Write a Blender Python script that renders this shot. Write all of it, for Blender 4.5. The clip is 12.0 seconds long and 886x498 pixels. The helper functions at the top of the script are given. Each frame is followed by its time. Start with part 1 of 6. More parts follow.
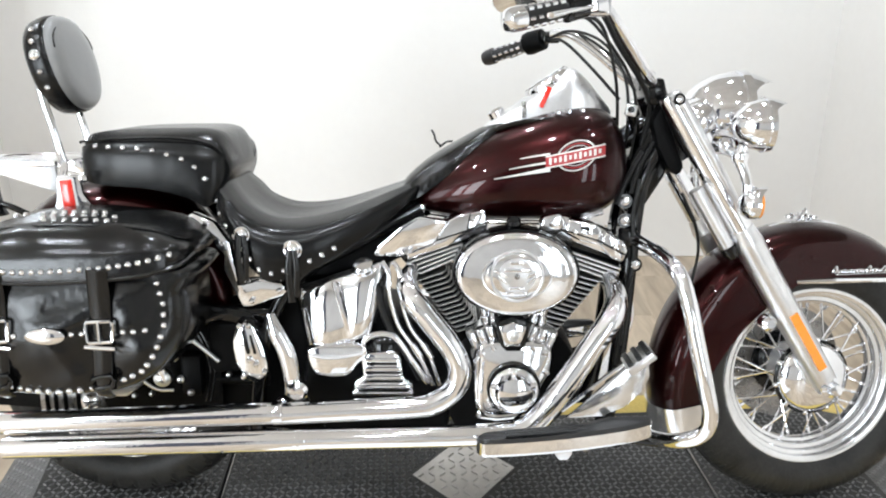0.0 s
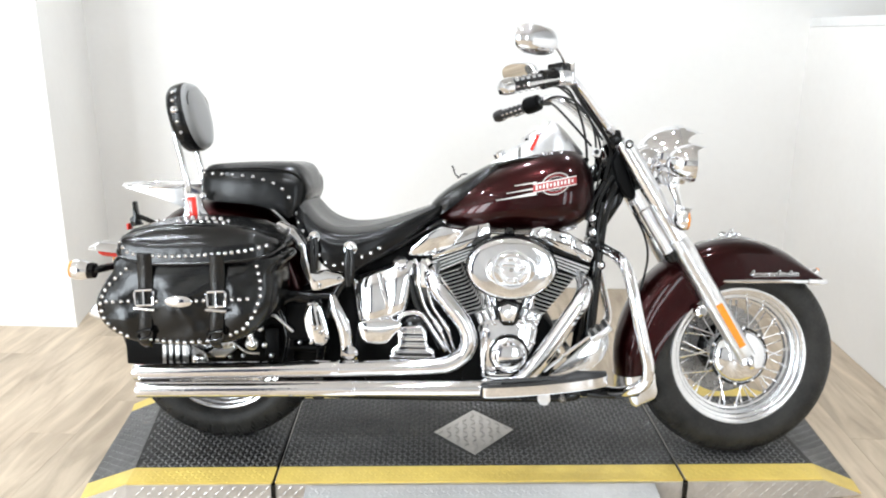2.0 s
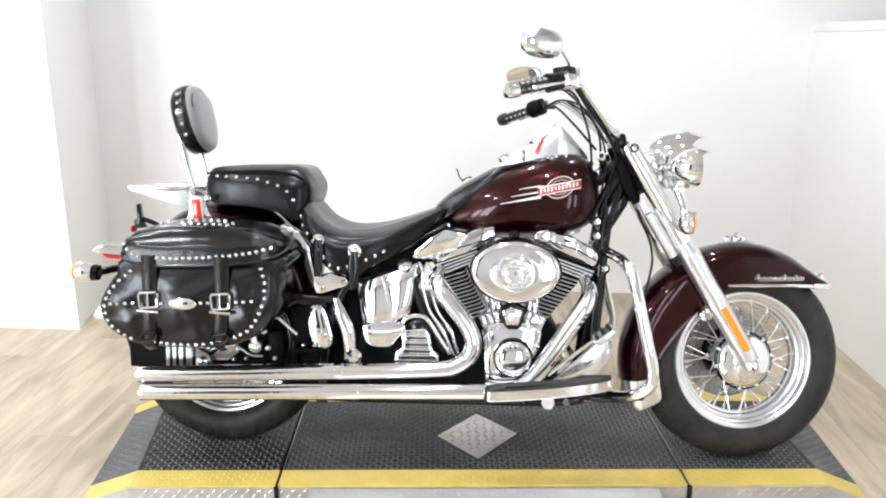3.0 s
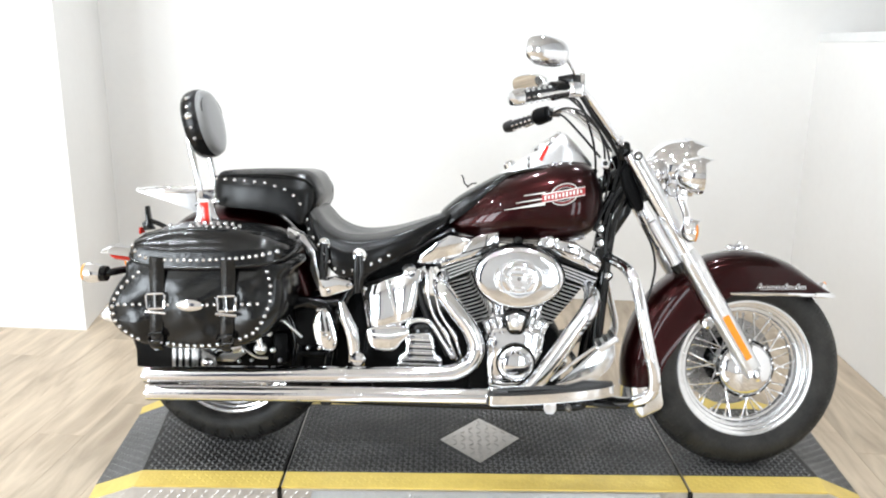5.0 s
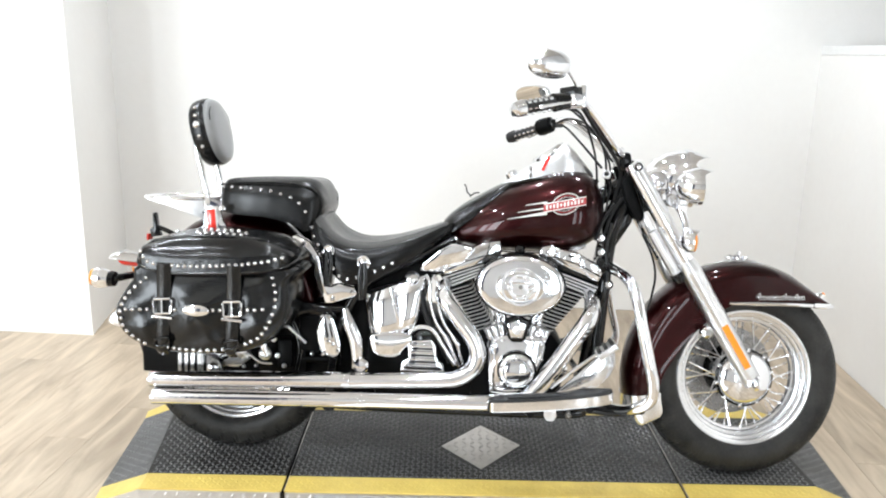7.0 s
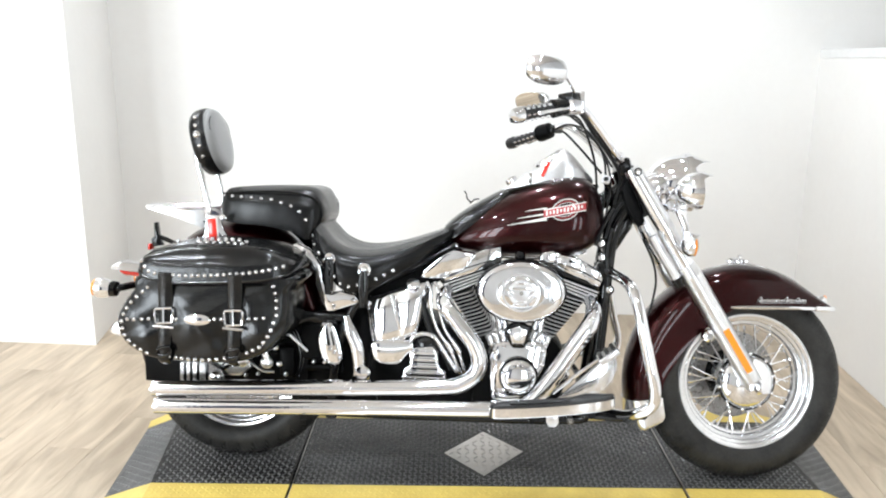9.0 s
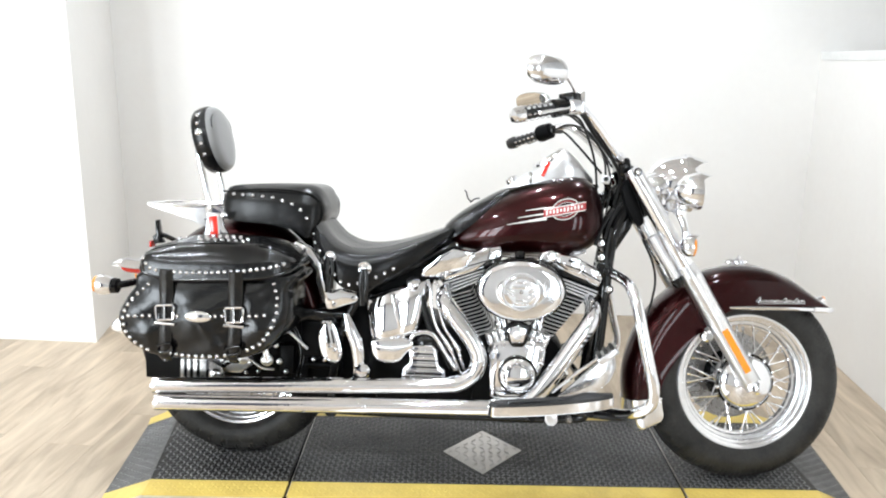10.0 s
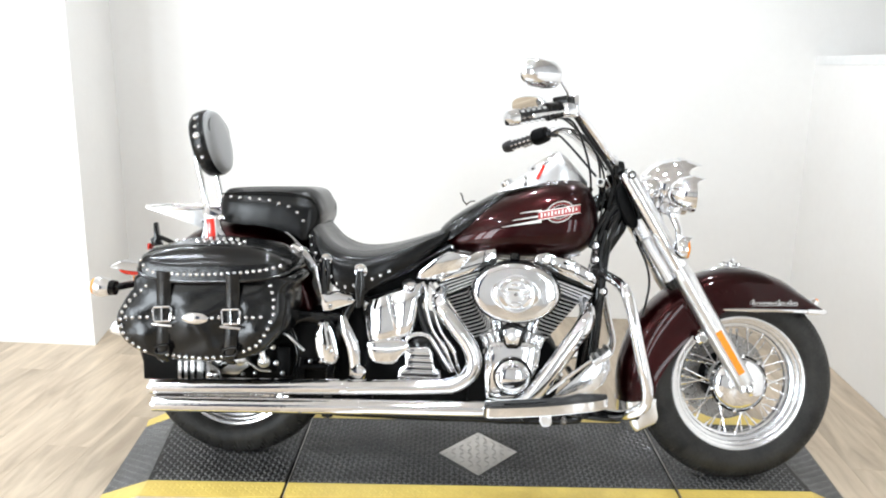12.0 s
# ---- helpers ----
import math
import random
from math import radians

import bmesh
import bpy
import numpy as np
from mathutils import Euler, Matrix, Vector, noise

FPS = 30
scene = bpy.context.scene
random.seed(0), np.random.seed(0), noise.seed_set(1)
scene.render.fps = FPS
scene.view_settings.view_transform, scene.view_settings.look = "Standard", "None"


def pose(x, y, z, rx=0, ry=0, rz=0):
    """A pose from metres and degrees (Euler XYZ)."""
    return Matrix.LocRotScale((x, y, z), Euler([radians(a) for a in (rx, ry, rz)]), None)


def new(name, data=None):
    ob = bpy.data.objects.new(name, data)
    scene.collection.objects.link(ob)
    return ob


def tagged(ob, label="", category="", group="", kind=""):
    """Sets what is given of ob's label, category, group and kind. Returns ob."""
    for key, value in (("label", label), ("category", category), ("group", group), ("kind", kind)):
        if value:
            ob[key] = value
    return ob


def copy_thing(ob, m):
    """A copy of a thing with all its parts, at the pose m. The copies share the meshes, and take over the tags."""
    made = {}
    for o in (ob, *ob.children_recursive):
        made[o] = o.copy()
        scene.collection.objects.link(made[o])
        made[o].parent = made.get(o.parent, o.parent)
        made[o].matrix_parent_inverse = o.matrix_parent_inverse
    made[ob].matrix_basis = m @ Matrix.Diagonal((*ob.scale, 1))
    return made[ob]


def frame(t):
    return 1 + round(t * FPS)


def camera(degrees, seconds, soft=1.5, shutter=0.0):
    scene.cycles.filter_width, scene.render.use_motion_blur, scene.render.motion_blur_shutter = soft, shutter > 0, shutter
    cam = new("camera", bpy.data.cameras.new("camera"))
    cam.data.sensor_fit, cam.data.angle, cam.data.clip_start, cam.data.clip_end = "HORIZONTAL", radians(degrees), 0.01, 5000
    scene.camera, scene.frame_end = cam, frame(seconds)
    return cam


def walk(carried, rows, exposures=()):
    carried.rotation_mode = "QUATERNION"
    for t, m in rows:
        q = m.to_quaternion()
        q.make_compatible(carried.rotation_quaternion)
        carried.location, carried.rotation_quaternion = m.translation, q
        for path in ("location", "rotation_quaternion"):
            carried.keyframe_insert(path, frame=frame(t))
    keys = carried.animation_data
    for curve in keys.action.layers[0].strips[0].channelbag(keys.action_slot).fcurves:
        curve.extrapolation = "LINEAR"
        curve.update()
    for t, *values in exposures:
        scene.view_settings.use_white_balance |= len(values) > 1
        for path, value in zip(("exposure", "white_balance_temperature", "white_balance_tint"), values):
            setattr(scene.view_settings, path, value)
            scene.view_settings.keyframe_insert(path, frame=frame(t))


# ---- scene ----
cam = camera(58.57, 12.0, 2.0)
# seconds, x, y, z, yaw, pitch, roll; z = 0 is the top of the display platform, x runs along the motorcycle
PATH = [
    (0.0, 0.7843, -1.6896, 1.2681, 0.520, -20.243, 0.050),
    (0.1, 0.7740, -1.7506, 1.2640, 0.780, -19.100, 0.130),
    (0.2, 0.7735, -1.8117, 1.2660, 0.720, -18.520, 0.100),
    (0.3, 0.7760, -1.8791, 1.2700, 0.890, -18.060, -0.320),
    (0.4, 0.7722, -1.9402, 1.2778, 0.736, -18.000, -0.550),
    (0.5, 0.7670, -1.9908, 1.2828, 1.400, -18.190, -0.058),
    (0.6, 0.7690, -2.0368, 1.2850, 0.975, -17.190, -0.057),
    (0.7, 0.7690, -2.0805, 1.2952, 1.790, -16.342, 0.171),
    (0.8, 0.7820, -2.1179, 1.3056, 2.512, -15.325, -0.249),
    (1.0, 0.8132, -2.1884, 1.3109, 3.995, -15.258, -0.454),
    (1.2, 0.8408, -2.2402, 1.3230, 3.609, -16.000, -0.368),
    (1.5, 0.8723, -2.2994, 1.2953, 3.831, -15.730, -0.704),
    (2.0, 0.8444, -2.3613, 1.3075, 3.076, -15.435, -0.134),
    (2.5, 0.8230, -2.3683, 1.3075, 3.194, -15.569, 0.200),
    (3.0, 0.8352, -2.3598, 1.3041, 3.214, -15.137, -0.293),
    (5.0, 0.8396, -2.3817, 1.3075, 3.769, -14.716, -0.818),
    (5.5, 0.8403, -2.3911, 1.3066, 3.963, -14.764, -0.782),
    (6.0, 0.8475, -2.4025, 1.3096, 4.347, -14.277, -1.021),
    (6.5, 0.8474, -2.4121, 1.3094, 4.135, -14.418, -1.133),
    (7.0, 0.8488, -2.4149, 1.3137, 4.228, -14.074, -1.146),
    (9.0, 0.8566, -2.4172, 1.3159, 4.295, -13.614, -0.522),
    (9.5, 0.8609, -2.4204, 1.3133, 4.391, -13.618, -0.638),
    (10.0, 0.8575, -2.4280, 1.3107, 4.390, -13.522, -0.854),
    (10.5, 0.8603, -2.4332, 1.3117, 4.464, -13.320, -0.819),
    (11.0, 0.8655, -2.4380, 1.3186, 4.469, -13.313, -0.831),
    (11.5, 0.8705, -2.4439, 1.3136, 4.137, -13.212, -0.735),
    (12.0, 0.8740, -2.4466, 1.3068, 4.417, -13.156, -0.859),
]
EXPOSURE = -0.07
walk(cam, [(t, pose(x, y, z, 90 + pitch, roll, yaw)) for t, x, y, z, yaw, pitch, roll in PATH],
     [(0.0, EXPOSURE - 0.15), (0.5, EXPOSURE - 0.12), (1.2, EXPOSURE - 0.04), (2.0, EXPOSURE), (12.0, EXPOSURE)])

# ---- light ----
world = bpy.data.worlds.new("room_ambient")
world.use_nodes = True
world.node_tree.nodes["Background"].inputs[0].default_value = (0.9, 0.95, 1.0, 1)
world.node_tree.nodes["Background"].inputs[1].default_value = 0.02
scene.world = world
FLOOR = -0.07
CEILING = 3.0
LAMP_WATTS = 22.0
WINDOW_WATTS = 60.0
WEST_WATTS = 60.0


# ---- materials ----
def mat(name, col, rough=0.5, metal=0.0, col2=None, var=0.5, scale=12.0, fine=90.0, rvar=0.08, bump=0.0, bscale=200.0,
        coat=0.0, crough=0.03, emit=0.0, trans=0.0, random_by=0.0, spec=0.5, cior=1.5, bdetail=6.0):
    m = bpy.data.materials.new(name)
    m.use_nodes = True
    nt = m.node_tree
    b = nt.nodes["Principled BSDF"]
    tc = nt.nodes.new("ShaderNodeTexCoord")

    def noise_node(s, detail=4.0, roughness=0.6):
        n = nt.nodes.new("ShaderNodeTexNoise")
        n.inputs["Scale"].default_value = s
        n.inputs["Detail"].default_value = detail
        n.inputs["Roughness"].default_value = roughness
        nt.links.new(tc.outputs["Object"], n.inputs["Vector"])
        return n

    big, small = noise_node(scale), noise_node(fine)
    add = nt.nodes.new("ShaderNodeMath")
    add.operation = "MULTIPLY_ADD"
    add.inputs[1].default_value = 0.4
    nt.links.new(small.outputs[0], add.inputs[0])
    nt.links.new(big.outputs[0], add.inputs[2])
    ramp = nt.nodes.new("ShaderNodeMapRange")
    ramp.inputs[1].default_value = 0.45
    ramp.inputs[2].default_value = 0.95
    nt.links.new(add.outputs[0], ramp.inputs[0])
    mix = nt.nodes.new("ShaderNodeMix")
    mix.data_type = "RGBA"
    c2 = col2 or tuple(c * (1 - 0.35 * var) for c in col)
    mix.inputs[6].default_value = (*col, 1)
    mix.inputs[7].default_value = (*c2, 1)
    nt.links.new(ramp.outputs[0], mix.inputs[0])
    out = mix.outputs[2]
    if random_by:
        info = nt.nodes.new("ShaderNodeObjectInfo")
        hsv = nt.nodes.new("ShaderNodeHueSaturation")
        mr = nt.nodes.new("ShaderNodeMapRange")
        mr.inputs[3].default_value = 1 - random_by
        mr.inputs[4].default_value = 1 + random_by
        nt.links.new(info.outputs["Random"], mr.inputs[0])
        nt.links.new(mr.outputs[0], hsv.inputs["Value"])
        nt.links.new(out, hsv.inputs["Color"])
        out = hsv.outputs[0]
    nt.links.new(out, b.inputs["Base Color"])
    rr = nt.nodes.new("ShaderNodeMapRange")
    rr.inputs[3].default_value = max(0.0, rough - rvar)
    rr.inputs[4].default_value = min(1.0, rough + rvar)
    nt.links.new(small.outputs[0], rr.inputs[0])
    nt.links.new(rr.outputs[0], b.inputs["Roughness"])
    b.inputs["Metallic"].default_value = metal
    b.inputs["Specular IOR Level"].default_value = spec
    b.inputs["Coat Weight"].default_value = coat
    b.inputs["Coat Roughness"].default_value = crough
    b.inputs["Coat IOR"].default_value = cior
    b.inputs["Transmission Weight"].default_value = trans
    if emit:
        b.inputs["Emission Color"].default_value = (*col, 1)
        b.inputs["Emission Strength"].default_value = emit
    if bump:
        bn = noise_node(bscale, bdetail, 0.6)
        bp = nt.nodes.new("ShaderNodeBump")
        bp.inputs["Strength"].default_value = 1.0
        bp.inputs["Distance"].default_value = bump
        nt.links.new(bn.outputs[0], bp.inputs["Height"])
        nt.links.new(bp.outputs[0], b.inputs["Normal"])
    return m


CHROME = mat("chrome", (0.925, 0.930, 0.955), 0.06, 1.0, (0.87, 0.875, 0.90), scale=9, rvar=0.04, bump=0.00030, bscale=40, bdetail=3.0)
CHROME_DULL = mat("satin_chrome", (0.88, 0.88, 0.89), 0.30, 1.0, scale=14, rvar=0.06, bump=0.0001, bscale=120)
RIM_METAL = mat("polished_rim", (0.88, 0.88, 0.89), 0.15, 0.9, scale=20, rvar=0.05)
MAROON = mat("maroon_paint", (0.029, 0.0020, 0.0022), 0.28, 0.80, (0.014, 0.0012, 0.0013), scale=5, fine=900, rvar=0.05, coat=0.75, cior=1.37, crough=0.015, spec=0.2)
LEATHER = mat("black_leather", (0.0014, 0.0014, 0.0016), 0.19, 0.0, (0.0032, 0.0032, 0.0032), scale=9, fine=120, rvar=0.06, bump=0.0010, bscale=42, bdetail=5.0, spec=0.46)
SEAT_VINYL = mat("black_seat_vinyl", (0.0020, 0.0020, 0.0022), 0.25, 0.0, (0.004, 0.004, 0.004), scale=7, fine=300, rvar=0.05, bump=0.0008, bscale=20, bdetail=2.0, spec=0.30)
# backrest cushion: the grazing sheen on dark vinyl is put into this grey
PANEL_SHEEN = mat("vinyl_with_painted_sheen", (0.23, 0.228, 0.224), 0.40, 0.0, (0.18, 0.18, 0.178), scale=7, fine=300, rvar=0.05, bump=0.0003, bscale=240, spec=0.6)
GRIP_RUBBER = mat("grip_rubber", (0.012, 0.012, 0.0125), 0.36, bump=0.0005, bscale=250, spec=0.55)
TYRE = mat("tyre_rubber", (0.007, 0.007, 0.0071), 0.46, 0.0, (0.038, 0.0365, 0.034), scale=10, fine=150, rvar=0.12, bump=0.0006, bscale=220, spec=0.24)
BLACK_GLOSS = mat("black_gloss_enamel", (0.003, 0.003, 0.0033), 0.12, 0.0, scale=8, rvar=0.05, coat=0.1, spec=0.35)
BLACK_MATT = mat("black_wrinkle_coat", (0.003, 0.003, 0.0032), 0.45, 0.0, scale=20, bump=0.0005, bscale=500, spec=0.08)
CABLE = mat("cable_sheath", (0.006, 0.006, 0.006), 0.4, spec=0.3)
FIN_EDGE = mat("machined_fin_edge", (0.86, 0.86, 0.86), 0.42, 1.0, scale=40)
STEEL_DARK = mat("brake_steel", (0.34, 0.33, 0.32), 0.28, 1.0, scale=30)
AMBER = mat("amber_lens", (0.95, 0.31, 0.015), 0.2, coat=0.8, scale=80)
RED_LENS = mat("red_lens", (0.80, 0.03, 0.015), 0.22, coat=0.8, scale=80)
GLASS = mat("lamp_glass", (0.95, 0.95, 0.95), 0.03, 0.0, trans=0.9, rvar=0.02)
MIRROR = mat("mirror_glass", (0.92, 0.92, 0.92), 0.01, 1.0, rvar=0.005)
WHITE_PRINT = mat("white_decal", (0.80, 0.78, 0.74), 0.3, coat=0.8, scale=60)
RED_PRINT = mat("red_decal", (0.42, 0.03, 0.035), 0.3, coat=0.8, scale=60)
WALL = mat("white_wall_paint", (0.85, 0.835, 0.812), 0.62, 0.0, (0.81, 0.79, 0.765), scale=1.3, fine=26, bump=0.0008, bscale=120)
CEIL = mat("grey_ceiling_paint", (0.69, 0.668, 0.64), 0.8, scale=2, bump=0.001, bscale=90)
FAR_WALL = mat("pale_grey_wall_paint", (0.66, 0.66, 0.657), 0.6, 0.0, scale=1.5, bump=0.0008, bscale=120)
WINDOW_FRAME = mat("dark_blue_window_frame", (0.02, 0.03, 0.06), 0.4, scale=4)
DAYLIGHT = mat("bright_overcast_sky", (0.90, 0.95, 1.0), 0.9, emit=1.2)
NAVY_REFLECTED = mat("dark_navy_for_reflections", (0.050, 0.058, 0.090), 0.5, 0.0, scale=2, bump=0.0008, bscale=120)
TRIM = mat("white_trim", (0.86, 0.86, 0.85), 0.4, scale=5)
DECK = mat("black_deck_coating", (0.050, 0.048, 0.045), 0.42, 0.0, (0.006, 0.006, 0.006), scale=3.6, fine=60, rvar=0.16, bump=0.0006, bscale=300, spec=0.30)
# lug grey holds both worn tops and their highlights, painted in
DECK_LUG = mat("worn_highlit_deck_lug", (0.20, 0.20, 0.202), 0.32, 0.25, (0.06, 0.06, 0.062), scale=6, fine=60, rvar=0.1, spec=0.9)
YELLOW = mat("safety_yellow_paint", (0.77, 0.58, 0.145), 0.45, 0.0, (0.62, 0.45, 0.11), scale=9, fine=120, rvar=0.1)
PLATE = mat("bare_diamond_plate", (0.70, 0.68, 0.66), 0.45, 0.85, (0.54, 0.52, 0.50), scale=12, fine=90, rvar=0.14)
PLATE_BRIGHT = mat("bright_aluminium_plate", (0.86, 0.86, 0.86), 0.48, 0.75, (0.76, 0.76, 0.76), scale=12, rvar=0.10)
# end ramps: the bright wall's sheen on the slope is painted as grey
DECK_SHEEN = mat("deck_coating_with_painted_sheen", (0.085, 0.086, 0.088), 0.36, 0.0, (0.030, 0.030, 0.030), scale=5, fine=60, rvar=0.14, bump=0.0006, bscale=300, spec=0.5)
LAMP_FACE = mat("lamp_diffuser", (1.0, 0.97, 0.92), 0.5, emit=9.0)


for vinyl, sheen in ((SEAT_VINYL, 0.10), (PANEL_SHEEN, 0.55)):
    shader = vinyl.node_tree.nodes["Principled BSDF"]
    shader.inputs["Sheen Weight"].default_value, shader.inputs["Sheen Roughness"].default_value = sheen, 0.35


def wood_material():
    m = mat("oak_plank", (0.49, 0.38, 0.255), 0.42, 0.0, random_by=0.15, bump=0.0003, bscale=160)
    nt = m.node_tree
    mix = next(n for n in nt.nodes if n.bl_idname == "ShaderNodeMix")
    tc = next(n for n in nt.nodes if n.bl_idname == "ShaderNodeTexCoord")
    info = next(n for n in nt.nodes if n.bl_idname == "ShaderNodeObjectInfo")
    shift = nt.nodes.new("ShaderNodeVectorMath")
    shift.operation = "MULTIPLY_ADD"
    shift.inputs[1].default_value = (8.0, 1.2, 1.0)
    comb = nt.nodes.new("ShaderNodeCombineXYZ")
    mul = nt.nodes.new("ShaderNodeMath")
    mul.operation = "MULTIPLY"
    mul.inputs[1].default_value = 61.0
    nt.links.new(info.outputs["Random"], mul.inputs[0])
    nt.links.new(mul.outputs[0], comb.inputs[0])
    nt.links.new(mul.outputs[0], comb.inputs[1])
    nt.links.new(tc.outputs["Object"], shift.inputs[0])
    nt.links.new(comb.outputs[0], shift.inputs[2])
    grain = nt.nodes.new("ShaderNodeTexNoise")
    grain.inputs["Scale"].default_value = 2.2
    grain.inputs["Detail"].default_value = 8.0
    grain.inputs["Distortion"].default_value = 0.7
    nt.links.new(shift.outputs[0], grain.inputs["Vector"])
    mr = nt.nodes.new("ShaderNodeMapRange")
    mr.inputs[1].default_value = 0.32
    mr.inputs[2].default_value = 0.72
    nt.links.new(grain.outputs[0], mr.inputs[0])
    for link in list(mix.inputs[0].links):
        nt.links.remove(link)
    nt.links.new(mr.outputs[0], mix.inputs[0])
    mix.inputs[6].default_value = (0.545, 0.447, 0.332, 1)
    mix.inputs[7].default_value = (0.312, 0.243, 0.174, 1)
    return m


WOOD = wood_material()


# ---- mesh helpers ----
def smooth_path(pts, k=6, closed=False):
    pts = [Vector(p) for p in pts]
    n = len(pts)
    out = []
    for i in range(n if closed else n - 1):
        p1, p2 = pts[i], pts[(i + 1) % n]
        p0 = pts[i - 1] if (closed or i) else p1 * 2 - p2
        p3 = pts[(i + 2) % n] if (closed or i + 2 < n) else p2 * 2 - p1
        for j in range(k):
            t = j / k
            out.append(0.5 * (2 * p1 + (p2 - p0) * t + (2 * p0 - 5 * p1 + 4 * p2 - p3) * t * t + (3 * p1 - p0 - 3 * p2 + p3) * t ** 3))
    if not closed:
        out.append(pts[-1])
    return out


def loft(rings, cap=True, closed_loop=False):
    bm = bmesh.new()
    vs = [[bm.verts.new(p) for p in r] for r in rings]
    n = len(rings[0])
    last = len(vs) if closed_loop else len(vs) - 1
    for i in range(last):
        a, b = vs[i], vs[(i + 1) % len(vs)]
        for j in range(n):
            bm.faces.new((a[j], a[(j + 1) % n], b[(j + 1) % n], b[j]))
    if cap and not closed_loop:
        bm.faces.new(vs[0][::-1])
        bm.faces.new(vs[-1])
    bmesh.ops.recalc_face_normals(bm, faces=bm.faces)
    return bm


def tube(pts, r, n=12, k=6, closed=False, flat=1.0, flat_dir=None):
    path = smooth_path(pts, k, closed) if k > 1 else [Vector(p) for p in pts]
    m = len(path)
    rr = r if isinstance(r, (list, tuple)) else [r, r]
    rings = []
    nrm = None
    for i, p in enumerate(path):
        a = path[i - 1] if (i or closed) else path[i]
        b = path[(i + 1) % m] if (i < m - 1 or closed) else path[i]
        t = (b - a).normalized()
        if nrm is None:
            nrm = Vector(flat_dir) if flat_dir else (Vector((0, 0, 1)) if abs(t.z) < 0.9 else Vector((1, 0, 0)))
        nrm = (nrm - t * nrm.dot(t)).normalized()
        bi = t.cross(nrm)
        f = i / max(1, m - 1) * (len(rr) - 1)
        q = min(int(f), len(rr) - 2)
        rad = rr[q] + (rr[q + 1] - rr[q]) * (f - q)
        rings.append([p + rad * (math.cos(s) * nrm * flat + math.sin(s) * bi) for s in (2 * math.pi * j / n for j in range(n))])
    return loft(rings, True, closed)


def lathe(profile, c, axis=(0, -1, 0), n=32, sx=1.0, sz=1.0, solid=True):
    """profile: (distance along axis, radius). sx, sz stretch the ring's two directions."""
    ax = Vector(axis).normalized()
    u = Vector((1, 0, 0)) if abs(ax.x) < 0.9 else Vector((0, 1, 0))
    u = (u - ax * u.dot(ax)).normalized()
    v = u.cross(ax).normalized()
    c = Vector(c)
    rings = [[c + ax * a + max(r, 1e-4) * (u * math.cos(s) * sx + v * math.sin(s) * sz) for s in (2 * math.pi * j / n for j in range(n))] for a, r in profile]
    return loft(rings, solid)


def ring_lathe(profile, c, axis=(0, -1, 0), n=48):
    """A closed profile turned round the axis, such as a rim or a tyre."""
    ax = Vector(axis).normalized()
    u = Vector((1, 0, 0)) if abs(ax.x) < 0.9 else Vector((0, 1, 0))
    u = (u - ax * u.dot(ax)).normalized()
    v = u.cross(ax)
    c = Vector(c)
    rings = [[c + ax * a + r * (u * math.cos(s) + v * math.sin(s)) for a, r in profile] for s in (2 * math.pi * j / n for j in range(n))]
    return loft(rings, False, True)


def bevelled(bm, w, seg=2):
    if w:
        bmesh.ops.bevel(bm, geom=list(bm.edges), offset=w, segments=seg, profile=0.5, affect="EDGES", clamp_overlap=True)
    return bm


def prism(outline, y0, y1, bevel=0.0, k=1, seg=2):
    pts = [(p[0], p[2]) for p in smooth_path([(x, 0, z) for x, z in outline], k, True)] if k > 1 else outline
    bm = bmesh.new()
    a = [bm.verts.new((x, y0, z)) for x, z in pts]
    b = [bm.verts.new((x, y1, z)) for x, z in pts]
    n = len(pts)
    fa, fb = bm.faces.new(a), bm.faces.new(b[::-1])
    for i in range(n):
        bm.faces.new((a[i], b[i], b[(i + 1) % n], a[(i + 1) % n]))
    bmesh.ops.recalc_face_normals(bm, faces=bm.faces)
    if bevel:
        es = list(bm.edges) if k == 1 else list({e for f in (fa, fb) for e in f.edges})
        bmesh.ops.bevel(bm, geom=es, offset=bevel, segments=seg, profile=0.5, affect="EDGES", clamp_overlap=True)
    return bm


def box(c, s, bevel=0.0, rot=None, seg=2):
    bm = bmesh.new()
    bmesh.ops.create_cube(bm, size=1)
    bmesh.ops.transform(bm, matrix=Matrix.Diagonal((*s, 1)), verts=bm.verts)
    bevelled(bm, bevel, seg)
    m = Matrix.Translation(c) @ (rot.to_matrix().to_4x4() if rot else Matrix.Identity(4))
    bmesh.ops.transform(bm, matrix=m, verts=bm.verts)
    return bm


def slab(corners, z0, z1):
    """A polygon in plan, given a thickness."""
    bm = bmesh.new()
    a = [bm.verts.new((x, y, z0)) for x, y in corners]
    b = [bm.verts.new((x, y, z1)) for x, y in corners]
    n = len(corners)
    bm.faces.new(a[::-1]), bm.faces.new(b)
    for i in range(n):
        bm.faces.new((a[i], a[(i + 1) % n], b[(i + 1) % n], b[i]))
    bmesh.ops.recalc_face_normals(bm, faces=bm.faces)
    return bm


def mesh_of(name, bm, material, smooth=True, angle=38):
    me = bpy.data.meshes.new(name)
    if smooth:
        lim = radians(angle)
        for f in bm.faces:
            f.smooth = True
        for e in bm.edges:
            if len(e.link_faces) == 2 and e.calc_face_angle(0) > lim:
                e.smooth = False
    bm.to_mesh(me)
    bm.free()
    me.materials.append(material)
    return me


def part(name, bm, material, parent, label="", smooth=True, angle=38):
    ob = new(name, mesh_of(name, bm, material, smooth, angle))
    ob.parent = parent
    if label:
        ob["label"] = label
    return ob


def piece(name, me, parent, m):
    ob = new(name, me)
    ob.parent = parent
    ob.matrix_basis = m
    return ob


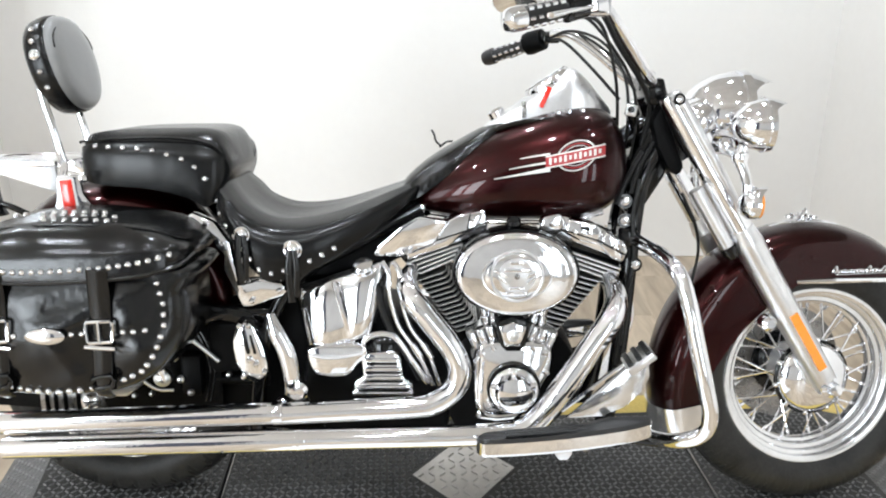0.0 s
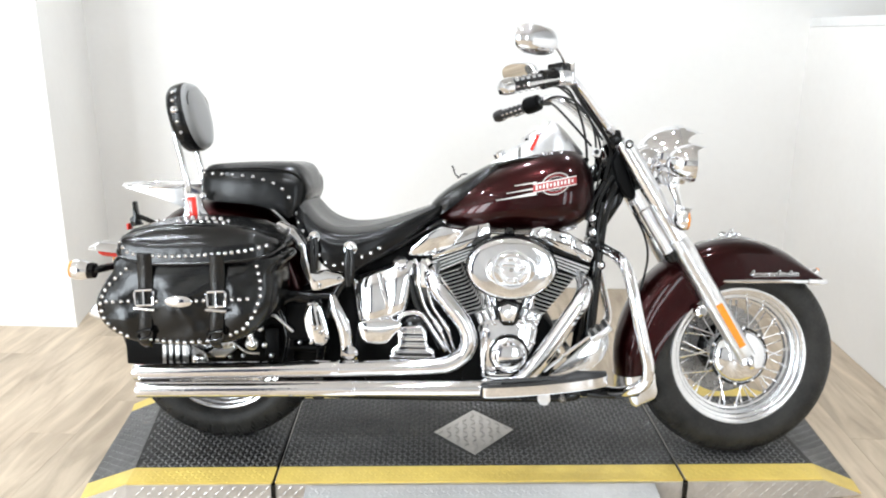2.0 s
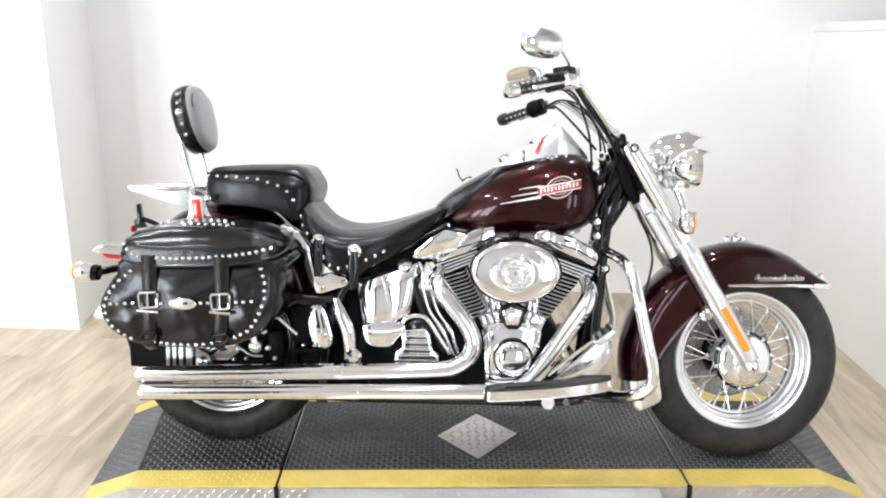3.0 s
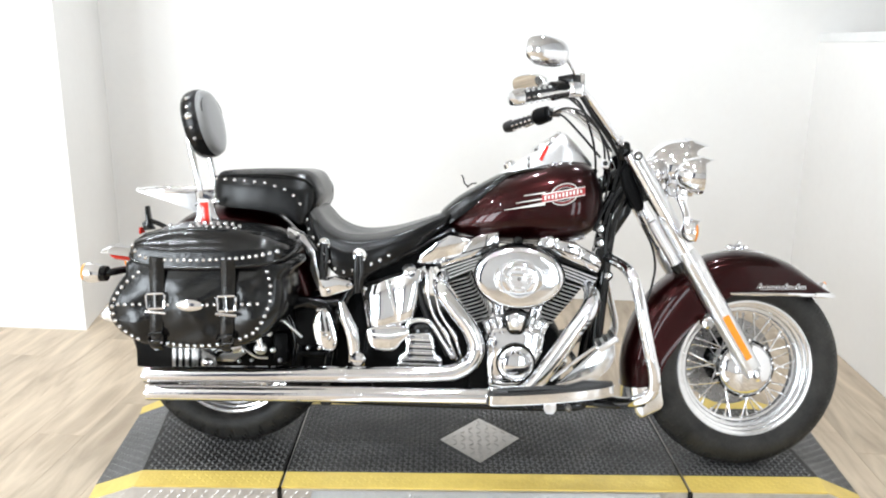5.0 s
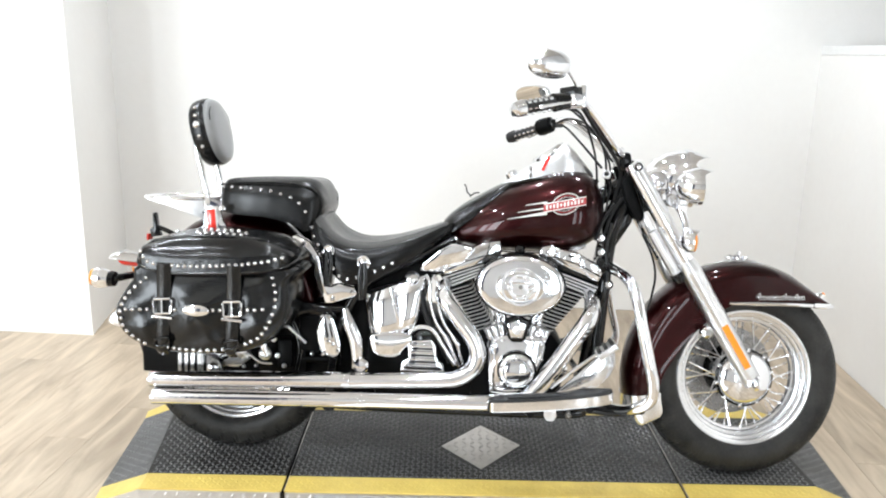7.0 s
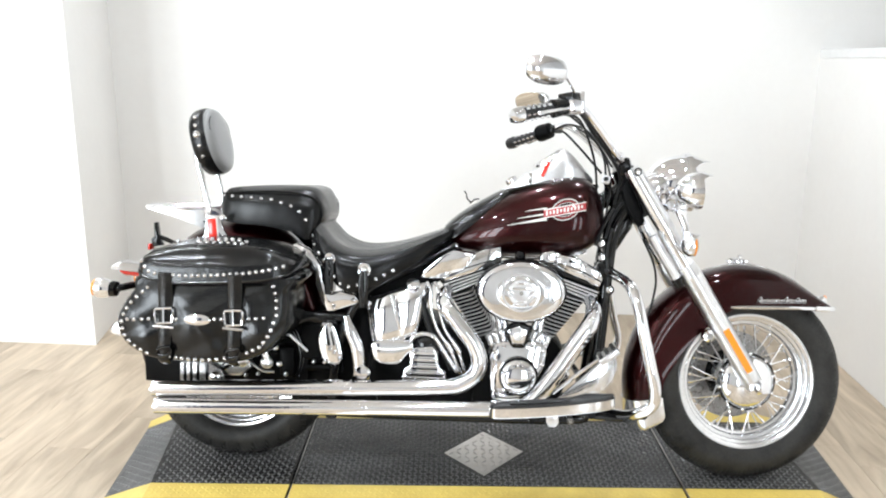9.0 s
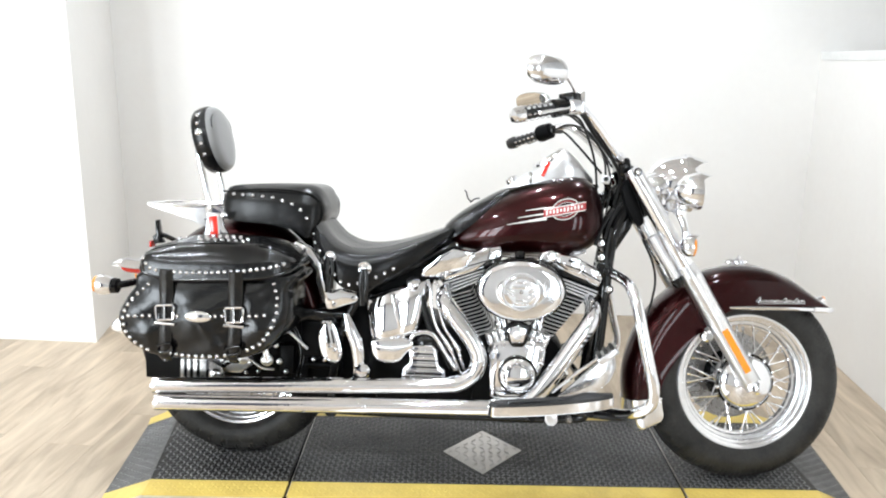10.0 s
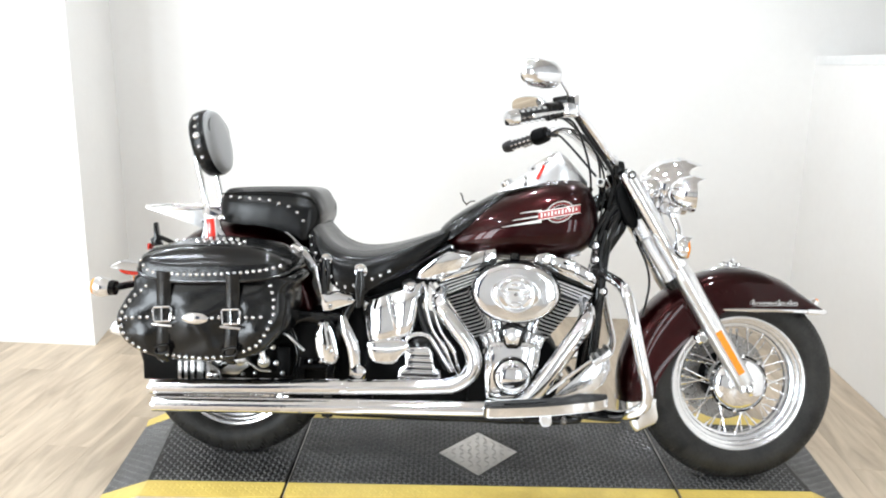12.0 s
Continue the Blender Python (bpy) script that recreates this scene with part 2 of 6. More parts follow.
def thing(name, label, category, m=None, group="", kind=""):
    ob = new(name)
    ob.empty_display_size = 0.1
    if m:
        ob.matrix_basis = m
    return tagged(ob, label, category, group, kind)


def solid(name, bm, material, label, category="", kind="structure", group="", smooth=False):
    return tagged(new(name, mesh_of(name, bm, material, smooth)), label, category, group, kind)


def along(poly, step):
    """Points at even steps on a polyline of (x, z)."""
    out, carry = [], 0.0
    for (x0, z0), (x1, z1) in zip(poly, poly[1:]):
        d = math.hypot(x1 - x0, z1 - z0)
        s = carry
        while s < d:
            out.append((x0 + (x1 - x0) * s / d, z0 + (z1 - z0) * s / d))
            s += step
        carry = s - d
    return out


def lerp_table(rows, x):
    if x <= rows[0][0]:
        return rows[0][1:]
    for a, b in zip(rows, rows[1:]):
        if x <= b[0]:
            f = (x - a[0]) / (b[0] - a[0])
            return tuple(p + (q - p) * f for p, q in zip(a[1:], b[1:]))
    return rows[-1][1:]


def stations(rows, k=4):
    """Rows of numbers made denser by a smooth curve."""
    out = []
    n = len(rows)
    for i in range(n - 1):
        p0, p1, p2, p3 = rows[max(0, i - 1)], rows[i], rows[i + 1], rows[min(n - 1, i + 2)]
        for j in range(k):
            t = j / k
            out.append(tuple(0.5 * (2 * b + (c - a) * t + (2 * a - 5 * b + 4 * c - d) * t * t + (3 * b - a - 3 * c + d) * t ** 3) for a, b, c, d in zip(p0, p1, p2, p3)))
    out.append(rows[-1])
    return out


# ---- the room ----
WALL_END = -5.35
BACK, RIGHT, PILLAR_Y, PILLAR_X = 1.845, 2.46, 1.10, -1.10
floor = solid("floor", box((-0.2, -2.2, FLOOR - 0.06), (9.4, 9.4, 0.1)), WOOD, "subfloor under pale oak-look vinyl planks", "floor")
solid("ceiling", box((-0.2, -2.2, CEILING + 0.05), (9.4, 9.4, 0.1)), CEIL, "plain grey painted ceiling with round downlights", "ceiling")


def wall(name, x0, x1, y0, y1, label, z0=FLOOR, z1=CEILING, paint=WALL):
    return solid(name, box(((x0 + x1) / 2, (y0 + y1) / 2, (z0 + z1) / 2), (x1 - x0, y1 - y0, z1 - z0), 0.004), paint, label, "wall")


wall("wall_north", -1.29, 4.3, BACK, BACK + 0.15, "smooth white painted back wall behind the motorcycle")
solid("wall_north_projection", slab([(-4.75, PILLAR_Y), (PILLAR_X, PILLAR_Y), (-1.30, BACK + 0.15), (-4.75, BACK + 0.15)], FLOOR, CEILING), WALL, "white painted wall projection beside the recess", "wall")
wall("wall_east_partition", RIGHT, RIGHT + 0.14, -1.4, BACK + 0.02, "half-height white partition wall", FLOOR, 1.333)
solid("trim", box((RIGHT + 0.070, 0.232, 1.354), (0.144, 3.264, 0.042), 0.002), TRIM, "white cap board along the top of the partition", "trim")
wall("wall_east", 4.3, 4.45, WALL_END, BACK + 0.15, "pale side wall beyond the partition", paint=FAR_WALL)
WY, WX = -5.2, -4.75
SILL, HEAD = 0.12, 2.45
WEST = (-4.65, -3.05)
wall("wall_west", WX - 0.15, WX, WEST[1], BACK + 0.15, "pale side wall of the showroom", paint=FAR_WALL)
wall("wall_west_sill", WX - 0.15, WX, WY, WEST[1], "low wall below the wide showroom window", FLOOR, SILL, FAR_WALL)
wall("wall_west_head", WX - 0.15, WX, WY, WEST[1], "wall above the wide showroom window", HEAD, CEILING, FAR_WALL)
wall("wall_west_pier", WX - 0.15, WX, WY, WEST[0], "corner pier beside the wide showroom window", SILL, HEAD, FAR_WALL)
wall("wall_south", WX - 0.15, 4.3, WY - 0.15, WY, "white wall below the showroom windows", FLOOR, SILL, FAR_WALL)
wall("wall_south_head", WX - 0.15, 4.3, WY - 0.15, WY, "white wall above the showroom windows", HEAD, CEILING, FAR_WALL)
gaps = ((-4.35, -3.4), (-3.2, -2.25), (2.05, 2.5), (2.85, 3.3))
edges = [WX - 0.15] + [v for g in gaps for v in g] + [4.3]
for x0, x1 in zip(edges[::2], edges[1::2]):
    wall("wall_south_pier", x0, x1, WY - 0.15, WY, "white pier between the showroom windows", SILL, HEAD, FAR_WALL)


def showroom_window(number, w, m, watts):
    """A framed pane w wide, its room side towards local +y, with the sky's light in its opening."""
    win = thing("window_%d" % number, "tall showroom window with a dark blue frame", "window", m, kind="structure")
    cz = (SILL + HEAD) / 2
    for x in (0.035 - w / 2, w / 2 - 0.035):
        part("mullion", box((x, -0.08, cz), (0.07, 0.09, HEAD - SILL), 0.005), WINDOW_FRAME, win)
    for z in (SILL + 0.035, HEAD - 0.035):
        part("rail", box((0, -0.08, z), (w - 0.14, 0.085, 0.07), 0.005), WINDOW_FRAME, win)
    pane = part("pane", box((0, -0.08, cz), (w - 0.13, 0.006, HEAD - SILL - 0.13)), GLASS, win, "clear window pane", False)
    pane.visible_shadow = False
    sky = bpy.data.lights.new("daylight", "AREA")
    sky.shape, sky.size, sky.size_y, sky.energy, sky.color = "RECTANGLE", w - 0.1, HEAD - SILL - 0.1, watts, (0.86, 0.94, 1.0)
    new("window_daylight", sky).matrix_basis = m @ pose(0, -0.02, cz, 90, 0, 0)


for i, (x0, x1) in enumerate(gaps):
    showroom_window(i + 1, x1 - x0, pose((x0 + x1) / 2, WY, 0), WINDOW_WATTS * (x1 - x0) / 0.5 * (1.0 if x0 < 0 else 0.4))
showroom_window(5, WEST[1] - WEST[0], pose(WX, (WEST[0] + WEST[1]) / 2, 0, 0, 0, -90), WEST_WATTS)
# unseen upright, added so the oil tank and mirrors reflect a navy stripe
wall("wall_south_pilaster", -1.65, -0.95, WY, WY + 0.12, "unseen dark navy block added for reflections in the chrome", FLOOR, CEILING, NAVY_REFLECTED)
solid("backdrop", box((0, WY - 1.5, 1.4), (14, 0.02, 5)), DAYLIGHT, "bright overcast sky outside the windows", "backdrop")
solid("backdrop_west", box((WX - 1.5, -3.0, 1.4), (0.02, 7, 5)), DAYLIGHT, "bright overcast sky outside the wide window", "backdrop")


def downlight(m):
    ob = thing("ceiling_downlight", "round white recessed ceiling downlight, lit", "ceiling light", m, "ceiling downlights")
    part("bezel", ring_lathe([(0.0, 0.058), (0.008, 0.062), (0.012, 0.074), (0.002, 0.082), (0.0, 0.082)], (0, 0, 0), (0, 0, -1), 32), TRIM, ob)
    part("diffuser", lathe([(0.001, 0.059), (0.003, 0.058), (0.004, 0.0)], (0, 0, 0), (0, 0, -1), 32), LAMP_FACE, ob)
    return ob


first_lamp = None
for ix, x in enumerate((-1.5, 0.25, 1.55)):
    for iy, y in enumerate((-2.6, -0.9, 0.8)):
        m = pose(x + 0.25 * (iy % 2), y, CEILING - 0.001)
        if first_lamp is None:
            first_lamp = downlight(m)
        else:
            copy_thing(first_lamp, m)
        lamp = bpy.data.lights.new("downlight", "AREA")
        lamp.shape, lamp.size, lamp.energy, lamp.color = "DISK", 0.115, LAMP_WATTS * ((1.34, 1.20, 0.84), (1.26, 1.10, 0.97), (0.82, 0.52, 0.56))[ix][iy], (0.875, 0.95, 1.03)
        new("downlight_beam", lamp).matrix_basis = pose(x + 0.25 * (iy % 2), y, CEILING - 0.008)

# ---- display platform ----
PLAT = pose(0.83, -0.152, 0, 0, 0, 4.0)
platform = thing("display_platform", "low black diamond-plate display platform with yellow safety edges", "platform", PLAT)
DROP = FLOOR
DEEP = 0.465
JOINTS = (-0.612, 0.630)
NEAR_RIDGE, FAR_RIDGE = -1.056, -1.12
RIGHT_RIDGE = 1.060
NEAR, BAND = -0.010, -0.098


def lugs(corners, to_world, pitch=0.0170, skip=None, high=0.0022, ln=0.0092, wd=0.0036, offset=(0, 0), one_way=False):
    """Raised bars of tread plate inside a convex plan polygon, as one mesh."""
    bm = bmesh.new()
    us, vs = [c[0] for c in corners], [c[1] for c in corners]
    edges = list(zip(corners, corners[1:] + corners[:1]))
    area = sum(a[0] * b[1] - b[0] * a[1] for a, b in edges)

    def inside(u, v, gap):
        for a, b in edges:
            d = ((b[0] - a[0]) * (v - a[1]) - (b[1] - a[1]) * (u - a[0])) / math.hypot(b[0] - a[0], b[1] - a[1])
            if d * (1 if area > 0 else -1) < gap:
                return False
        return True

    i0, i1 = int(min(us) / pitch) - 1, int(max(us) / pitch) + 2
    j0, j1 = int(min(vs) / pitch) - 1, int(max(vs) / pitch) + 2
    for i in range(i0, i1):
        for j in range(j0, j1):
            u, v = i * pitch + offset[0], j * pitch + offset[1]
            if not inside(u, v, 0.008) or (skip and skip(u, v)):
                continue
            if one_way and (i + j) % 2:
                continue
            a = radians(45 if (i + j) % 2 or one_way else -45)
            c, s = math.cos(a), math.sin(a)
            base = [(ln, 0), (ln * 0.55, wd), (-ln * 0.55, wd), (-ln, 0), (-ln * 0.55, -wd), (ln * 0.55, -wd)]
            lo = [bm.verts.new(to_world(u + p * c - q * s, v + p * s + q * c, -0.0003)) for p, q in base]
            hi = [bm.verts.new(to_world(u + p * c * f, v + p * s * f, high)) for p, f in ((ln * 0.62, 1), (-ln * 0.62, 1))]
            bm.faces.new((lo[0], lo[1], hi[0]))
            bm.faces.new((lo[1], lo[2], hi[1], hi[0]))
            bm.faces.new((lo[2], lo[3], hi[1]))
            bm.faces.new((lo[3], lo[4], hi[1]))
            bm.faces.new((lo[4], lo[5], hi[0], hi[1]))
            bm.faces.new((lo[5], lo[0], hi[0]))
    return bm


def flat_top(u, v, h):
    return (u, v, h)


DIAMOND = [(0.002, 0.054), (0.142, 0.218), (0.012, 0.362), (-0.128, 0.203)]


def in_diamond(u, v):
    for a, b in zip(DIAMOND, DIAMOND[1:] + DIAMOND[:1]):
        if (b[0] - a[0]) * (v - a[1]) - (b[1] - a[1]) * (u - a[0]) < -0.012 * 0.2:
            return False
    return True


spans = [((NEAR_RIDGE, FAR_RIDGE), (JOINTS[0] - 0.005,) * 2), ((JOINTS[0] + 0.005,) * 2, (JOINTS[1] - 0.005,) * 2), ((JOINTS[1] + 0.005,) * 2, (RIGHT_RIDGE, 1.045))]
for (l0, l1), (r0, r1) in spans:
    quad = [(l0, NEAR), (r0, NEAR), (r1, DEEP), (l1, DEEP)]
    deck = part("deck_section", slab(quad, DROP + 0.004, 0), DECK, platform, "black coated tread plate", False)
    part("tread", lugs(quad, flat_top, skip=in_diamond), DECK_LUG, deck, "", False)["kind"] = "stuff"
    for side, (v0, v1) in (("near", (BAND, NEAR)), ("far", (DEEP, DEEP + 0.095))):
        if side == "near":
            band_quad = [(l0 + 0.005 * (l0 < -1), v0), (r0 - 0.010 * (r0 > 1), v0), (r0, v1), (l0, v1)]
        else:
            band_quad = [(l1, v0), (r1, v0), (r1, v1), (l1, v1)]
        band = part("yellow_edge", slab(band_quad, DROP + 0.004, -0.0002), YELLOW, platform, "worn safety-yellow painted edge", False)
        part("tread", lugs(band_quad, flat_top, high=0.0010), YELLOW, band, "", False)["kind"] = "stuff"

for u in JOINTS:
    part("joint_gap", box((u, DEEP / 2, -0.013), (0.012, DEEP + 0.19, 0.012), 0.001), BLACK_MATT, platform, "dark gap of the joint")
    part("joint_strip", box((u + 0.0035, DEEP / 2, -0.009), (0.003, DEEP + 0.18, 0.014), 0.0005), PLATE, platform, "bright steel strip in the joint")
    part("joint_hinge", box((u, -0.1045, -0.034), (0.014, 0.010, 0.066), 0.002), BLACK_GLOSS, platform, "black hinge end at the joint")

diamond = part("diamond_inlay", slab(DIAMOND, -0.004, 0.0016), PLATE, platform, "bare diamond-shaped tread-plate inlay", False)
part("tread", lugs(DIAMOND, lambda u, v, h: (u, v, h * 0.6 + 0.0016), 0.028, high=0.0040, ln=0.0125, wd=0.0042, offset=(0.006, 0.004)), PLATE, diamond, "", False)["kind"] = "stuff"


def ramp(sign):
    ridge = [(NEAR_RIDGE, NEAR), (FAR_RIDGE, DEEP)] if sign < 0 else [(RIGHT_RIDGE, NEAR), (1.045, DEEP)]
    foot = [(-1.216, 0.006), (-1.255, DEEP + 0.03)] if sign < 0 else [(1.200, -0.002), (1.245, DEEP + 0.03)]
    z1 = DROP + 0.006

    def surf(u, v, h):
        f, q = 0.5, 0.5
        for _ in range(5):
            a = ridge[0][0] + (ridge[1][0] - ridge[0][0]) * f
            b = foot[0][0] + (foot[1][0] - foot[0][0]) * f
            q = (u - a) / (b - a)
            v0, v1 = q * foot[0][1], DEEP + q * (foot[1][1] - DEEP)
            f = (v - v0) / (v1 - v0)
        return (u, v, q * z1 + h + 0.0003)

    rings = []
    for i in range(17):
        f = i / 16
        a, b = Vector((*ridge[0], 0)).lerp(Vector((*ridge[1], 0)), f), Vector((*foot[0], z1)).lerp(Vector((*foot[1], z1)), f)
        mids = [a.lerp(b, k / 6) for k in range(7)]
        rings.append(mids + [Vector((b.x, b.y, z1 - 0.004)), Vector((a.x, a.y, DROP + 0.002))])
    ob = part("end_ramp", loft(rings), DECK_SHEEN, platform, "sloping black tread-plate end ramp", False)
    part("tread", lugs([ridge[0], ridge[1], foot[1], foot[0]], surf), DECK_LUG, ob, "", False)["kind"] = "stuff"
    for k, (r, f2) in enumerate(((ridge[0], foot[0]), (ridge[1], foot[1]))):
        if k == 0:
            low, high_pt = (f2[0] - sign * 0.012, -0.080), (r[0] - sign * (0.005 if sign < 0 else 0.010), BAND)
        else:
            low, high_pt = (f2[0] + sign * 0.012, f2[1] + 0.059), (r[0], r[1] + 0.095)
        t2 = [(r[0], r[1], -0.0004), (f2[0], f2[1], z1), (*low, z1), (*high_pt, -0.0004)]
        l2 = [(x, y, DROP + 0.002) for x, y, z in t2]
        part("yellow_edge", loft([t2, l2]), YELLOW, platform, "worn safety-yellow painted edge", False)
        if k == 0:
            face = [Vector((*high_pt, -0.003)), Vector((*low, z1 - 0.002)), Vector((*low, DROP + 0.003)), Vector((*high_pt, DROP + 0.003))]
            end = part("skirt_end", loft([[p + Vector((0, -0.0035, 0)) for p in face], [p + Vector((0, 0.003, 0)) for p in face]]), PLATE, platform, "bare tread-plate skirt at the ramp", False)
            slope = (low[1] - high_pt[1]) / (low[0] - high_pt[0])
            tri = [(high_pt[0], DROP + 0.004), (low[0], DROP + 0.004), (high_pt[0], -0.005)]
            part("tread", lugs(tri, lambda u, v, h: (u, high_pt[1] + (u - high_pt[0]) * slope - 0.0037 - h * 0.6, v), one_way=True), PLATE, end, "", False)["kind"] = "stuff"


ramp(-1)
ramp(1)
skirt = part("skirt", box((0, BAND - 0.0022, (DROP - 0.004) / 2 - 0.0005), (2.106, 0.004, -DROP - 0.005), 0.0), PLATE, platform, "bare tread-plate skirt", False)
part("tread", lugs([(-1.04, DROP + 0.004), (1.04, DROP + 0.004), (1.04, -0.003), (-1.04, -0.003)], lambda u, v, h: (u, BAND - 0.0042 - h * 0.6, v), one_way=True), PLATE, skirt, "", False)["kind"] = "stuff"
front_plate = thing("loading_plate", "bright aluminium tread-plate ramp lying against the platform", "ramp", PLAT)
RAMP_TOP = [(-0.513, -0.106), (0.536, -0.106), (0.52, -0.75), (-0.50, -0.75)]


def ramp_surface(u, v, h):
    return (u, v, -0.006 + (v + 0.106) / 0.645 * 0.057 + h * 0.5)


part("plate", loft([[ramp_surface(u, v, 0) for u, v in RAMP_TOP], [ramp_surface(u, v, -0.006) for u, v in RAMP_TOP]]), PLATE_BRIGHT, front_plate, "", False)
part("tread", lugs(RAMP_TOP, ramp_surface), PLATE_BRIGHT, front_plate, "", False)["kind"] = "stuff"
part("support_lip", box((0, -0.72, (DROP - 0.062) / 2 - 0.002), (0.96, 0.02, 0.006)), PLATE_BRIGHT, front_plate)


# ---- the motorcycle: local x forward, y to its left, z up; it leans on its stand ----
LEAN_DEG = 8.0
bike = thing("motorcycle", "maroon and chrome cruiser motorcycle with studded black leather saddlebags", "motorcycle", pose(0, 0, 0, -LEAN_DEG, 0, 0))
RW, FW = (0.0, 0.0, 0.318), (1.647, 0.0, 0.316)
F_TOP, F_BOT = Vector((1.247, 0, 0.967)), Vector(FW)
STEER_AXIS = F_TOP - F_BOT
STEER = Matrix.Translation(FW) @ Matrix.Rotation(radians(7.0), 4, STEER_AXIS.normalized()) @ Matrix.Translation(-Vector(FW))


# wheels
def tyre_mesh(c, width, r_out, groove):
    prof = [(-0.34, 0.211), (-0.44, 0.224), (-0.50, 0.248), (-0.495, 0.266), (-0.46, 0.282), (-0.40, 0.295), (-0.33, 0.304), (-0.25, 0.311),
            (-0.17, 0.3155), (-0.08, 0.318), (0.0, 0.319)]
    prof = prof + [(-y, r) for y, r in prof[-2::-1]]
    n = 432
    rings = []
    for i in range(n):
        th = 2 * math.pi * i / n
        ring = []
        for y, r in prof:
            rr = 0.215 + (r - 0.215) * (r_out - 0.215) / (0.319 - 0.215)
            if 0.12 < abs(y) < 0.48 and r > 0.28:
                ph = (i + (abs(y) - 0.12) * 40 * (1 if y > 0 else -1) + (6 if y > 0 else 0)) % 12
                if ph < 1.6:
                    rr -= groove
            if abs(abs(y) - 0.08) < 0.01:
                rr -= 0.004
            ring.append((c[0] + rr * math.cos(th), y * width, c[2] + rr * math.sin(th)))
        ring += [(c[0] + 0.203 * math.cos(th), y * width, c[2] + 0.203 * math.sin(th)) for y in (0.30, -0.30)]
        rings.append(ring)
    return loft(rings, False, True)


def wheel(c, width, name_label, r_out, disc_side, cover, groove):
    rim = [(-0.058, 0.2250), (-0.062, 0.2215), (-0.062, 0.2130), (-0.058, 0.2080), (-0.044, 0.2065), (-0.0425, 0.1995), (-0.040, 0.1975), (-0.030, 0.1960), (-0.0285, 0.1870), (-0.025, 0.1845), (-0.014, 0.1830), (-0.011, 0.1765), (0.0, 0.1745)]
    rim = rim + [(-y, r) for y, r in rim[-2::-1]] + [(0.046, 0.219), (0.03, 0.206), (0.0, 0.196), (-0.03, 0.206), (-0.046, 0.219)]
    hub_only = part("wheel", ring_lathe([(y * 0.88, r * 0.974) for y, r in rim], c, (0, -1, 0), 96), RIM_METAL, bike, name_label)
    part("tyre", tyre_mesh(c, width, r_out, groove), TYRE, hub_only, "black road tyre with worn tread")
    part("hub", lathe([(-0.075, 0.02), (-0.072, 0.055), (-0.045, 0.062), (-0.035, 0.03), (0.035, 0.03), (0.045, 0.062), (0.072, 0.06), (0.075, 0.02)], c, (0, -1, 0), 40), CHROME_DULL, hub_only)
    spoke = mesh_of("spoke", tube([(0, 0, 0), (0, 0, 1)], 0.0023, 6, 1), CHROME, True)
    nipple = mesh_of("nipple", tube([(0, 0, 0), (0, 0, 0.016)], [0.0045, 0.0035], 6, 1), CHROME, True)
    for i in range(40):
        side = 1 if i % 2 else -1
        cross = 1 if (i // 2) % 2 else -1
        a = 2 * math.pi * (i + 0.5) / 40
        b = a + cross * radians(24)
        p = Vector((c[0] + 0.060 * math.cos(b), side * 0.042, c[2] + 0.060 * math.sin(b)))
        q = Vector((c[0] + 0.172 * math.cos(a), side * 0.008, c[2] + 0.172 * math.sin(a)))
        rot = (q - p).to_track_quat("Z", "Y")
        piece("spoke", spoke, hub_only, Matrix.LocRotScale(p, rot, (1, 1, (q - p).length)))
        piece("spoke_nipple", nipple, hub_only, Matrix.LocRotScale(q - (q - p).normalized() * 0.014, rot, None))
    part("brake_disc", ring_lathe([(disc_side * 0.080, 0.075), (disc_side * 0.080, 0.146), (disc_side * 0.085, 0.146), (disc_side * 0.085, 0.075)], c, (0, -1, 0), 64), STEEL_DARK, hub_only)
    part("disc_carrier", lathe([(disc_side * 0.070, 0.05), (disc_side * 0.076, 0.085), (disc_side * 0.086, 0.085), (disc_side * 0.09, 0.02)], c, (0, -1, 0), 40), BLACK_GLOSS, hub_only)
    if cover:
        part("hub_cover", lathe([(0.036, 0.02), (0.038, 0.084), (0.053, 0.0870), (0.062, 0.084), (0.071, 0.074), (0.079, 0.057), (0.084, 0.036), (0.086, 0.012), (0.0865, 0.0)], c, (0, -1, 0), 64), CHROME, hub_only, "domed chrome hub cover")
        part("hub_ring", ring_lathe([(0.034, 0.082), (0.047, 0.092), (0.053, 0.0925), (0.051, 0.086), (0.036, 0.078)], c, (0, -1, 0), 64), BLACK_GLOSS, hub_only)
        bolt = mesh_of("hub_bolt", lathe([(0, 0.006), (0.006, 0.006), (0.008, 0.003)], (0, 0, 0), (0, -1, 0), 8), CHROME)
        for k in range(10):
            a = 2 * math.pi * k / 10 + 0.2
            piece("hub_bolt", bolt, hub_only, pose(c[0] + 0.090 * math.cos(a), -0.049, c[2] + 0.090 * math.sin(a)))
    return hub_only


front_wheel = wheel(FW, 0.128, "laced front wheel with polished steel rim", 0.319, -1, True, 0.006)
wheel(RW, 0.148, "laced rear wheel with polished steel rim", 0.321, 1, False, 0.011)

front_wheel.matrix_basis = STEER


